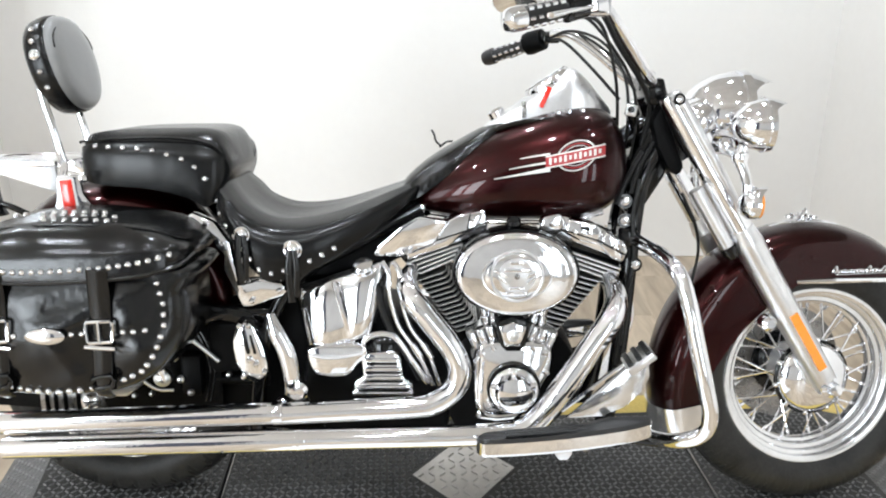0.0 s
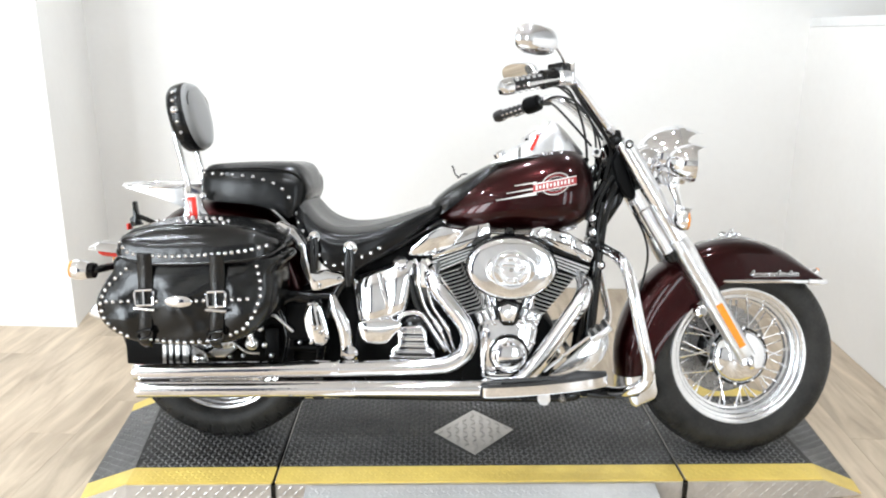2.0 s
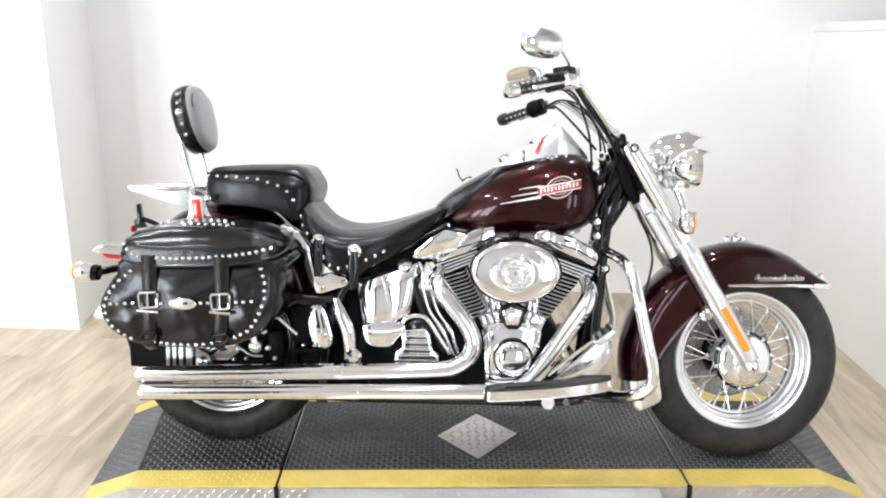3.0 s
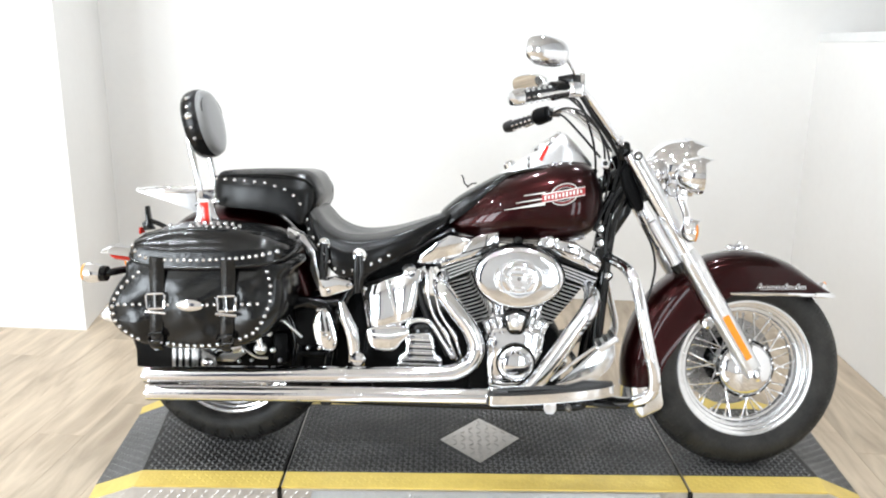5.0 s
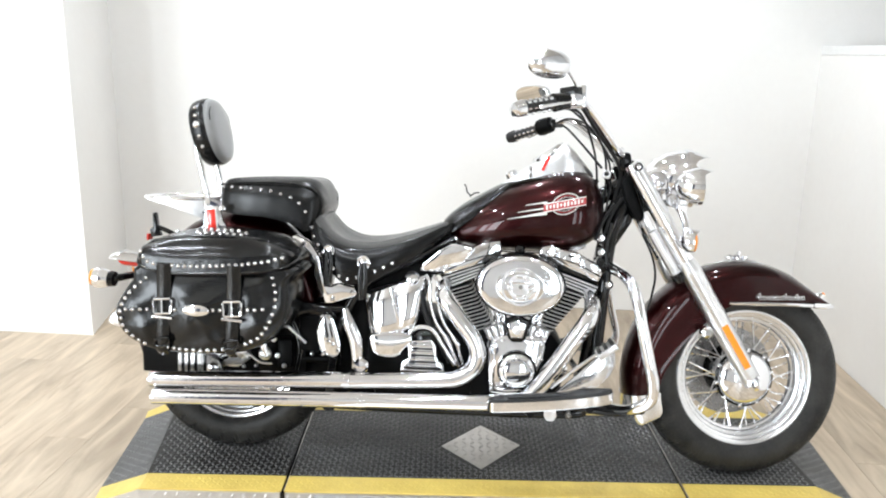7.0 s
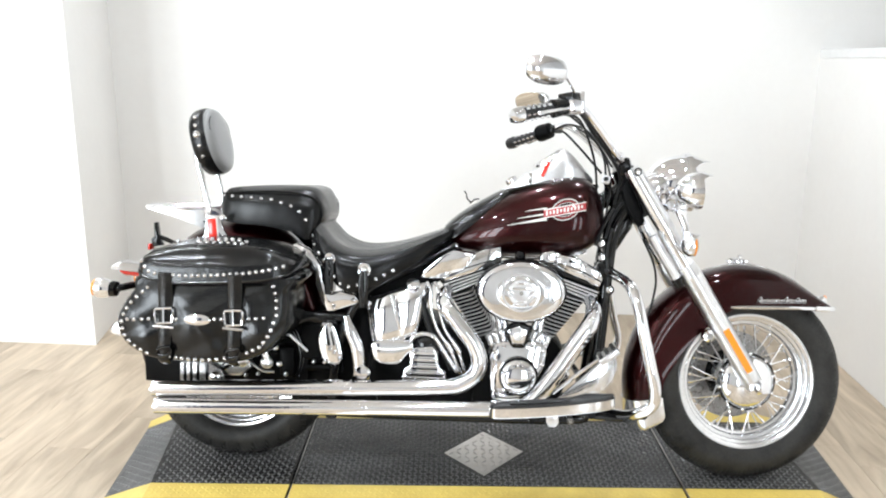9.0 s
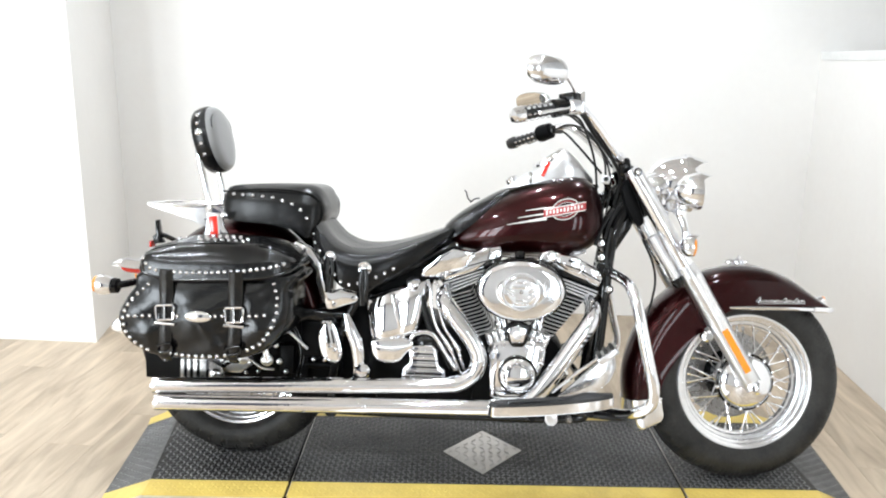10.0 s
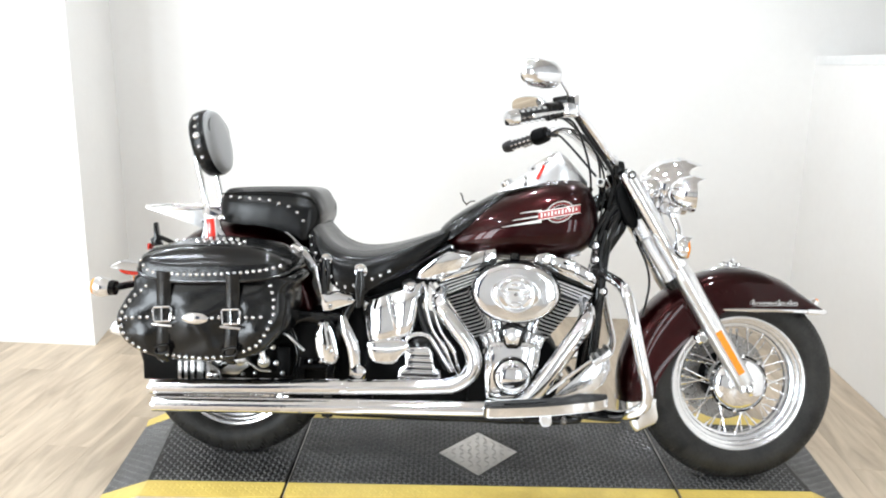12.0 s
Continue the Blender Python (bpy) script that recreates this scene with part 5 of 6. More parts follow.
for k in range(11):
    x0 = 0.997 + k * 0.0106
    zc = 0.8425 + (x0 - 0.99) * 0.213
    hb = 0.0070 - 0.0012 * ((k * 5) % 3)
    decal("emblem_bar", ((x0, zc - hb, zc + hb), (x0 + 0.0028, zc - hb + 0.0006, zc + hb + 0.0006), (x0 + 0.0056, zc - hb + 0.0012, zc + hb + 0.0012)), WHITE_PRINT, 0.0042, 1)
for rx, rz, w, m in ((0.041, 0.031, 0.0016, WHITE_PRINT), (0.035, 0.025, 0.0014, RED_PRINT), (0.030, 0.0205, 0.0008, WHITE_PRINT)):
    ov = [(1.056 + rx * math.cos(a), 0.857 + rz * math.sin(a) + 0.2 * rx * math.cos(a)) for a in (2 * math.pi * j / 40 for j in range(40))]
    part("emblem_ring", tube([(x, tank_at(x, z) - 0.0010, z) for x, z in ov], w, 6, 1, True), m, tank, "oval ring of the tank emblem")
part("tank_seam", tube([(x, -lerp_table(TANK_ROWS, x)[2] * 0.55, lerp_table(TANK_ROWS, x)[1] - 0.002) for x in (0.74, 0.85, 0.95, 1.05, 1.13)], 0.006, 8), CHROME, tank, "chrome lower tank seam")
part("tank_mount", box((0.712, -0.055, 0.728), (0.030, 0.03, 0.020), 0.006), CHROME, tank)

# console, gauge and leather strap on the tank
console = part("console", loft([[(x, w * math.copysign(abs(math.cos(a)) ** 0.5, math.cos(a)), z0 + (z1 - z0) * max(0, math.sin(a)) ** 0.42) for a in (math.pi * j / 18 for j in range(19))] for x, z0, z1, w in
                                stations(((0.862, 0.885, 0.912, 0.020), (0.90, 0.900, 0.940, 0.036), (0.95, 0.920, 0.972, 0.048), (1.00, 0.935, 1.008, 0.058), (1.04, 0.942, 1.036, 0.064), (1.06, 0.945, 1.042, 0.065), (1.09, 0.945, 1.018, 0.062), (1.12, 0.940, 0.984, 0.050), (1.148, 0.930, 0.952, 0.028)), 4)]), CHROME_DULL, bike, "chrome tank console", angle=60)
part("gauge", lathe([(0, 0.050), (0.008, 0.051), (0.014, 0.047), (0.0145, 0.0)], (1.010, 0.004, 1.004), (-0.55, 0, 0.84), 40), BLACK_GLOSS, console, "speedometer")
part("gauge_bezel", ring_lathe([(-0.010, 0.050), (0.015, 0.048), (0.017, 0.053), (0.012, 0.057), (-0.010, 0.058)], (1.010, 0.004, 1.004), (-0.55, 0, 0.84), 40), CHROME, console)
part("console_slot", box((0.950, -0.046, 0.950), (0.010, 0.010, 0.036), 0.002, Euler((radians(-14), 0, 0))), STEEL_DARK, console)
# solid red strip stands in for a red reflection in the chrome
part("console_trim", box((0.996, -0.059, 0.978), (0.011, 0.006, 0.050), 0.002, Euler((radians(-10), radians(24), 0))), RED_LENS, console, "red reflection on the console, modelled as a strip")
part("console_gasket", tube([(0.865, -0.030, 0.893), (0.90, -0.055, 0.912), (0.96, -0.072, 0.926), (1.03, -0.082, 0.932), (1.10, -0.078, 0.934), (1.155, -0.045, 0.928), (1.165, 0, 0.925)], 0.006, 8), BLACK_GLOSS, console)
for x, y, z in ((1.02, -0.079, 0.945), (1.045, -0.08, 0.948), (1.075, -0.078, 0.95)):
    piece("cover_bolt", bolt_small, console, pose(x, y, z))
part("fuel_cap", lathe([(-0.012, 0.018), (0.010, 0.020), (0.016, 0.015), (0.018, 0.0)], (0.892, -0.005, 0.936), (-0.4, 0.0, 0.9), 24), CHROME, tank, "chrome fuel cap")
strap = part("tank_strap_panel", loft([[(x, w * math.cos(a) , z0 + h * max(0, math.sin(a)) ** 0.55) for a in (math.pi * j / 12 for j in range(13))] for x, z0, h, w in
                                stations(((0.680, 0.740, 0.050, 0.060), (0.70, 0.748, 0.062, 0.072), (0.74, 0.774, 0.068, 0.078), (0.80, 0.822, 0.056, 0.080), (0.86, 0.868, 0.042, 0.064), (0.905, 0.905, 0.022, 0.045)), 4)]), LEATHER, bike, "black leather tank panel with laced edge")
for i in range(10):
    x = 0.706 + 0.017 * i
    z0, h, w = lerp_table(((0.70, 0.748, 0.062, 0.072), (0.74, 0.774, 0.068, 0.078), (0.80, 0.822, 0.056, 0.080), (0.86, 0.868, 0.042, 0.064)), x)
    part("lacing", tube([(x - 0.004, -w - 0.001, z0 + 0.004), (x + 0.003, -w * 0.90, z0 + 0.62 * h), (x + 0.010, -w * 0.62, z0 + 0.93 * h)], 0.0026, 6, 2), LEATHER, strap)
part("lace_end", tube([(0.765, -0.05, 0.868), (0.752, -0.052, 0.880), (0.748, -0.05, 0.895), (0.742, -0.048, 0.905)], 0.0022, 6), CABLE, strap)
part("lace_end", tube([(0.760, -0.05, 0.866), (0.775, -0.05, 0.878), (0.79, -0.048, 0.880)], 0.0022, 6), CABLE, strap)


# seats and backrest
def seat_loft(rows):
    rings = []
    for x, zc, w, zb, dish in stations(rows, 5):
        h = zc - zb
        half = [(0, zc - dish), (0.35, zc - dish * 0.4), (0.62, zc), (0.82, zc - 0.012 - 0.02 * h), (0.95, zc - 0.20 * h), (1.0, zc - 0.42 * h), (1.0, zc - 0.66 * h), (0.985, zb + 0.12 * h), (0.97, zb)]
        right = [Vector((x, -w * a, z)) for a, z in half]
        rings.append(right[::-1] + [Vector((p.x, -p.y, p.z)) for p in right[1:]])
    return loft(rings)


seat = part("rider_seat", seat_loft(((0.262, 0.828, 0.100, 0.770, 0.0), (0.272, 0.815, 0.140, 0.715, 0.0), (0.300, 0.782, 0.176, 0.690, 0.004), (0.335, 0.744, 0.190, 0.635, 0.010), (0.385, 0.720, 0.197, 0.592, 0.016), (0.44, 0.715, 0.195, 0.596, 0.018), (0.51, 0.724, 0.182, 0.622, 0.014),
                                     (0.58, 0.744, 0.155, 0.660, 0.008), (0.64, 0.765, 0.125, 0.702, 0.003), (0.69, 0.783, 0.098, 0.745, 0.0), (0.712, 0.789, 0.080, 0.765, 0.0))), SEAT_VINYL, bike, "black studded rider saddle", angle=70)
pillion = part("passenger_seat", seat_loft(((-0.040, 0.866, 0.06, 0.830, 0.0), (-0.034, 0.882, 0.100, 0.810, 0.0), (-0.010, 0.899, 0.130, 0.795, 0.0), (0.05, 0.907, 0.148, 0.789, 0.0), (0.12, 0.910, 0.154, 0.785, 0.0), (0.18, 0.911, 0.156, 0.774, 0.0), (0.225, 0.911, 0.157, 0.760, 0.0),
                                            (0.252, 0.909, 0.156, 0.744, 0.0), (0.276, 0.901, 0.151, 0.768, 0.0), (0.293, 0.882, 0.140, 0.800, 0.0), (0.303, 0.858, 0.120, 0.818, 0.0), (0.307, 0.842, 0.09, 0.826, 0.0))), SEAT_VINYL, bike, "black studded passenger pillion pad", angle=70)
part("piping", tube([(-0.03, -0.108, 0.881), (0.05, -0.140, 0.890), (0.15, -0.148, 0.894), (0.22, -0.150, 0.891), (0.268, -0.148, 0.880), (0.29, -0.141, 0.860)], 0.0035, 8), SEAT_VINYL, pillion)
stud = mesh_of("stud", lathe([(-0.001, 0.0066), (0.0015, 0.0064), (0.0045, 0.0042), (0.0058, 0.0)], (0, 0, 0), (0, -1, 0), 10), CHROME)
for x, z in along([(-0.018, 0.876), (0.02, 0.8745), (0.078, 0.8725), (0.147, 0.867), (0.21, 0.848), (0.237, 0.8295), (0.258, 0.800)], 0.0325):
    w = lerp_table(((-0.04, 0.09), (-0.010, 0.126), (0.05, 0.147), (0.15, 0.155), (0.23, 0.157), (0.275, 0.154)), x)[0]
    piece("stud", stud, pillion, pose(x, -w + 0.001, z))
SKIRT_W = ((0.262, 0.115), (0.272, 0.140), (0.300, 0.176), (0.335, 0.190), (0.385, 0.197), (0.44, 0.195), (0.51, 0.182), (0.58, 0.155), (0.64, 0.125), (0.69, 0.098))
for x, z in along([(0.274, 0.758), (0.281, 0.734), (0.295, 0.712), (0.315, 0.690), (0.332, 0.661), (0.353, 0.636), (0.373, 0.6125), (0.401, 0.606), (0.432, 0.614), (0.493, 0.638), (0.55, 0.668)], 0.0290):
    piece("stud", stud, seat, pose(x, -lerp_table(SKIRT_W, x)[0] + 0.001, z))
for x, z, r, ln in ((0.446, 0.660, 0.021, 0.115), (0.338, 0.692, 0.017, 0.11)):
    w = lerp_table(SKIRT_W, x)[0]
    part("concho", lathe([(0, r), (0.003, r), (0.005, r * 0.86), (0.004, r * 0.7), (0.008, r * 0.45), (0.010, r * 0.2), (0.0105, 0)], (x, -w - 0.002, z), (0, -1, 0), 20), CHROME, seat, "chrome concho with leather tails")
    part("leather_tail", tube([(x - 0.004, -w - 0.014, z), (x - 0.008, -w - 0.016, z - ln * 0.4), (x - 0.004, -w - 0.012, z - ln)], [0.006, 0.008, 0.009], 8, flat=0.35, flat_dir=(0, 1, 0)), LEATHER, seat)
    part("leather_tail", tube([(x + 0.006, -w - 0.013, z), (x + 0.009, -w - 0.014, z - ln * 0.4), (x + 0.004, -w - 0.010, z - ln * 0.9)], [0.006, 0.007, 0.008], 8, flat=0.35, flat_dir=(0, 1, 0)), LEATHER, seat)

BR = pose(-0.098, 0.0, 1.048, 0, -13.5, 0)


def backrest_mesh(profile):
    rings = [[BR @ Vector((dx, s * 0.108 * math.copysign(abs(math.cos(a)) ** 0.90, math.cos(a)) * (1 + 0.05 * math.sin(a)), s * 0.111 * math.copysign(abs(math.sin(a)) ** 0.92, math.sin(a))))
              for a in (2 * math.pi * j / 44 for j in range(44))] for dx, s in profile]
    return loft(rings)


backrest = part("backrest", backrest_mesh(((-0.041, 0.45), (-0.040, 0.76), (-0.036, 0.89), (-0.028, 0.955), (-0.014, 0.99), (0.004, 1.0), (0.014, 0.985), (0.018, 0.955))), SEAT_VINYL, bike, "black studded passenger backrest pad", angle=70)
# grey base colour stands in for light glancing off the cushion
part("front_panel", backrest_mesh(((0.015, 0.965), (0.023, 0.955), (0.031, 0.91), (0.0365, 0.80), (0.039, 0.55), (0.040, 0.25))), PANEL_SHEEN, backrest, "vinyl front cushion with its sheen painted grey", angle=70)
part("cushion_seam", tube([BR @ Vector((0.033, 0.092 * math.cos(a), 0.030 + 0.058 * math.sin(a))) for a in (math.pi * j / 12 for j in range(13))], 0.0022, 6, 2), SEAT_VINYL, backrest)
for dz in (0.078, 0.051, 0.022, -0.014, -0.048):
    sn = math.copysign((abs(dz) / 0.111) ** (1 / 0.92), dz)
    y = -0.108 * math.sqrt(1 - sn * sn) ** 0.90 * (1 + 0.05 * sn)
    big = dz == 0.022
    piece("stud", stud, backrest, Matrix.LocRotScale(BR @ Vector((-0.008, y - 0.0005, dz)), None, (1.9, 1.4, 1.9) if big else (1, 1, 1)))
for s in (-1, 1):
    y = s * 0.075
    up = part("sissy_bar", tube([(-0.128, y, 1.05), (-0.124, y, 1.005), (-0.117, y, 0.962), (-0.104, y, 0.912), (-0.094, y, 0.86), (-0.087, y, 0.825), (-0.083, y * 1.5, 0.79)], 0.0095, 10, flat=0.6, flat_dir=(0, 1, 0)), CHROME, bike, "chrome backrest upright")
    if s < 0:
        plate = part("side_plate", prism([(-0.064, 0.815), (-0.016, 0.815), (-0.010, 0.775), (0.024, 0.722), (-0.084, 0.722), (-0.068, 0.76)], -0.162, -0.150, 0.003), CHROME, bike, "chrome side plate with red reflector")
        part("reflector", box((-0.040, -0.1635, 0.765), (0.034, 0.004, 0.086), 0.0015, Euler((0, radians(-5), 0))), WHITE_PRINT, plate, "white edged reflector back")
        part("reflector_lens", box((-0.040, -0.166, 0.765), (0.0265, 0.004, 0.080), 0.0015, Euler((0, radians(-5), 0))), RED_LENS, plate, "red reflector")
        part("plate_knob", lathe([(0, 0.010), (0.008, 0.010), (0.012, 0)], (-0.008, -0.155, 0.808), (0, -1, 0), 14), CHROME, plate)
    else:
        part("side_plate", prism([(-0.064, 0.815), (-0.016, 0.815), (-0.010, 0.775), (0.024, 0.722), (-0.084, 0.722), (-0.068, 0.76)], 0.150, 0.162, 0.003), CHROME, bike)
rack = part("luggage_rack", tube([(-0.09, -0.105, 0.832), (-0.22, -0.11, 0.832), (-0.265, -0.095, 0.832), (-0.300, -0.05, 0.832), (-0.303, 0.0, 0.832), (-0.300, 0.05, 0.832), (-0.265, 0.095, 0.832), (-0.22, 0.11, 0.832), (-0.09, 0.105, 0.832)], 0.008, 10), CHROME, bike, "chrome luggage rack behind the backrest")
for y in (-0.07, -0.035, 0.0, 0.035, 0.07):
    part("rack_slat", box((-0.195, y, 0.8325), (0.20, 0.016, 0.006), 0.002), CHROME, rack)
part("rack_plate", prism([(-0.275, 0.829), (-0.09, 0.834), (-0.085, 0.768), (-0.20, 0.805)], -0.112, -0.104, 0.002), CHROME_DULL, rack, "chrome rack side gusset")
part("rack_plate", prism([(-0.275, 0.829), (-0.09, 0.834), (-0.085, 0.768), (-0.20, 0.805)], 0.104, 0.112, 0.002), CHROME, rack)


# saddlebags
BAG = [(-0.164, 0.650), (-0.210, 0.600), (-0.246, 0.550), (-0.262, 0.510), (-0.252, 0.462), (-0.208, 0.421), (-0.130, 0.395), (0.0, 0.391), (0.108, 0.399), (0.182, 0.432), (0.228, 0.485), (0.243, 0.545), (0.240, 0.60), (0.230, 0.655)]
LID = ((-0.196, 0.668, 0.690, 0.335), (-0.188, 0.652, 0.705, 0.358), (-0.165, 0.640, 0.722, 0.370), (-0.10, 0.628, 0.742, 0.374), (0.0, 0.628, 0.752, 0.376), (0.10, 0.633, 0.750, 0.376), (0.18, 0.640, 0.740, 0.372), (0.218, 0.648, 0.727, 0.364), (0.244, 0.655, 0.713, 0.350), (0.258, 0.661, 0.702, 0.326), (0.263, 0.668, 0.694, 0.29))


def crease(x, z):
    """Soft folds of well-used leather, in metres."""
    bulge = 0.018 * math.cos(max(-1.0, min(1.0, (z - 0.50) / 0.13)) * math.pi / 2) - 0.012 + 0.012 * (1 - ((x + 0.02) / 0.24) ** 2)
    folds = 0.8 * (0.0034 * math.sin(31 * x + 17 * z + 0.6) + 0.0026 * math.sin(22 * x - 49 * z + 2.0) + 0.0017 * math.sin(67 * x + 28 * z) + 0.0013 * math.sin(95 * z - 41 * x))
    pillow = -0.013 * (math.exp(-((x + 0.108) / 0.034) ** 2) + math.exp(-((x - 0.098) / 0.034) ** 2)) * math.exp(-((z - 0.50) / 0.13) ** 2)
    return bulge + pillow + folds + 0.0011 * math.sin(118 * x + 9 * z + 3 * math.sin(14 * z))


def bag_face(x, z):
    """How far the bag's outer face stands out at x, z."""
    f = min(1.0, 0.93 * math.hypot((x + 0.02) / 0.245, (z - 0.52) / 0.130))
    base = lerp_table(((0.0, 0.364), (0.37, 0.363), (0.60, 0.361), (0.79, 0.3585), (0.87, 0.357), (0.94, 0.3545), (1.0, 0.3500)), f)[0]
    return base + crease(x, z) * min(1.0, max(0.3, 8 * (1.02 - f)))


def saddlebag(s, full):
    c = Vector((-0.02, 0, 0.52))
    outline = [(p.x, p.z) for p in smooth_path([(x, 0, z) for x, z in BAG], 5, True)]
    rings = []
    for y, f, dx in ((0.150, 1.02, 0.006), (0.20, 1.035, 0.008), (0.26, 1.035, 0.010), (0.31, 1.028, 0.008), (0.338, 1.012, 0.004), (0.349, 0.985, 0.0), (0.3545, 0.94, 0.0), (0.3570, 0.87, 0.0), (0.3585, 0.79, 0.0), (0.3598, 0.70, 0.0), (0.361, 0.60, 0.0), (0.362, 0.49, 0.0), (0.363, 0.37, 0.0), (0.3635, 0.24, 0.0), (0.364, 0.10, 0.0)):
        ring = []
        for x, z in outline:
            bul = 1 + 0.012 * math.sin(9 * x + 5 * z)
            ring.append((c.x + (x - c.x) * f * bul + dx * max(0, (x - 0.05) / 0.18), s * (y + crease(c.x + (x - c.x) * f, c.z + (z - c.z) * f) * min(1.0, max(0.3, 8 * (1.02 - f)))), c.z + (z - c.z) * f))
        rings.append(ring)
    bag = part("saddlebag", loft(rings), LEATHER, bike, "black leather saddlebag with chrome studs and buckled straps", angle=60)
    lrings = []
    for x, zb, zt, yo in stations(LID, 5):
        h = zt - zb
        wv = 0.0030 * math.sin(33 * x + 0.5) + 0.0020 * math.sin(71 * x + 2)
        sec = [(yo - 0.012, zb), (yo, zb + 0.004), (yo + 0.001, zb + min(0.045, h * 0.5)), (yo - 0.004, zb + min(0.062, h * 0.68)), (yo - 0.028 + wv, zt - 0.20 * h + wv), (yo - 0.05, zt - 0.125 * h - wv), (yo - 0.075, zt - 0.06 * h + wv), (yo - 0.12, zt - 0.01 * h - wv), (0.175, zt), (0.155, zt - 0.004), (0.150, zt - 0.3 * h), (0.150, zb)]
        lrings.append([(x, s * y, z) for y, z in sec])
    lid = part("lid", loft(lrings), LEATHER, bag, "overhanging leather lid", angle=60)
    part("lid_piping", tube([(x, s * (yo - 0.05), zt - 0.125 * (zt - zb)) for x, zb, zt, yo in LID[1:-1]], 0.0025, 8), LEATHER, lid)
    part("lid_edge", tube([(x, s * (yo - 0.002), zb + 0.003) for x, zb, zt, yo in LID], 0.005, 8), LEATHER, lid)
    if not full:
        return
    for x in (-0.108, 0.098):
        t = part("strap", tube([(x + 0.004, -0.378, 0.66), (x + 0.002, -0.372, 0.60), (x, -0.370, 0.53), (x - 0.004, -0.369, 0.46), (x - 0.010, -0.364, 0.405), (x - 0.006, -0.345, 0.385)], [0.021, 0.022, 0.020, 0.020, 0.017, 0.014], 16, flat=0.30, flat_dir=(0, 1, 0)), LEATHER, bag, "black leather strap")
        part("buckle", tube([(x - 0.024, -0.379, 0.553), (x + 0.023, -0.379, 0.556), (x + 0.026, -0.379, 0.552), (x + 0.025, -0.380, 0.517), (x + 0.022, -0.380, 0.513), (x - 0.021, -0.380, 0.510), (x - 0.025, -0.380, 0.514), (x - 0.027, -0.379, 0.549)], 0.0038, 8, 1, True), CHROME, bag, "chrome roller buckle")
        part("buckle_pin", tube([(x, -0.382, 0.554), (x + 0.001, -0.384, 0.512)], 0.0028, 8, 1), CHROME, bag)
        part("buckle_bar", tube([(x - 0.030, -0.381, 0.503), (x + 0.030, -0.381, 0.499)], 0.0045, 10, 1), CHROME, bag)
        part("keeper_loop", tube([(x - 0.024, -0.374, 0.432), (x + 0.014, -0.375, 0.440), (x + 0.012, -0.371, 0.418), (x - 0.022, -0.371, 0.412)], 0.005, 8, 2, True), LEATHER, bag)
    part("concho_plate", lathe([(0, 1.0), (0.003, 0.98), (0.006, 0.8), (0.008, 0.45), (0.0085, 0)], (-0.006, -bag_face(-0.006, 0.526) - 0.001, 0.526), (0, -1, 0), 32, 0.040, 0.0165), CHROME, bag, "oval chrome concho")
    for poly in ([(-0.165, 0.612), (-0.203, 0.578), (-0.233, 0.538), (-0.242, 0.504), (-0.232, 0.463), (-0.197, 0.431), (-0.158, 0.414)], [(-0.128, 0.407), (0.0, 0.405), (0.092, 0.412)], [(0.130, 0.428), (0.174, 0.450), (0.202, 0.490), (0.217, 0.538), (0.216, 0.585), (0.206, 0.625)],
                 [(-0.222, 0.518), (-0.146, 0.521)], [(-0.072, 0.524), (-0.052, 0.524)], [(0.040, 0.527), (0.065, 0.528)], [(0.140, 0.531), (0.20, 0.534)]):
        for x, z in along(poly, 0.0215):
            piece("stud", stud, bag, pose(x, -bag_face(x, z) - 0.0005, z))
    for x, z in along([(-0.178, 0.690), (-0.160, 0.664), (-0.13, 0.655), (-0.05, 0.652), (0.03, 0.655), (0.12, 0.662), (0.19, 0.672), (0.230, 0.682), (0.254, 0.688)], 0.0188):
        yo = lerp_table(LID, x)[2]
        piece("stud", stud, lid, pose(x, -yo - 0.0005, z))
    for r, (y, n, x0) in enumerate(((0.258, 7, -0.048), (0.282, 8, -0.040), (0.305, 7, -0.026))):
        for i in range(n):
            x = x0 + i * 0.021
            zb, zt, yo = lerp_table(LID, x)
            piece("stud", stud, lid, pose(x, -y, zt - 0.0015 - (0.0, 0.0035, 0.0075)[r], -75, 0, 0))
    for x, y, z in ((-0.125, 0.225, 0.738), (-0.098, 0.235, 0.741)):
        piece("stud", stud, lid, pose(x, -y, z, -75, 0, 0))
    return bag


saddlebag(-1, True)
saddlebag(1, False)
# chrome fender strut beside the bag
strut = part("fender_strut", prism([(0.196, 0.716), (0.225, 0.712), (0.255, 0.690), (0.275, 0.655), (0.290, 0.640), (0.285, 0.610), (0.300, 0.575), (0.325, 0.522), (0.345, 0.524), (0.415, 0.548), (0.428, 0.562), (0.412, 0.578), (0.365, 0.588), (0.335, 0.580), (0.312, 0.620), (0.305, 0.665), (0.270, 0.715), (0.225, 0.735)], -0.168, -0.140, 0.006), CHROME, bike, "chrome fender strut and bracket")
for x, z in ((0.347, 0.538), (0.408, 0.562), (0.255, 0.712), (0.285, 0.668)):
    piece("cover_bolt", bolt_small, strut, pose(x, -0.168, z))
part("strut_far", prism([(0.196, 0.716), (0.30, 0.60), (0.345, 0.524), (0.415, 0.548), (0.365, 0.588), (0.305, 0.665), (0.225, 0.735)], 0.140, 0.168, 0.006), CHROME, bike)
part("frame_cover", prism([(0.10, 0.49), (0.25, 0.52), (0.335, 0.505), (0.36, 0.47), (0.25, 0.485), (0.12, 0.455)], -0.145, -0.125, 0.006), BLACK_GLOSS, chassis, "black swingarm cover")

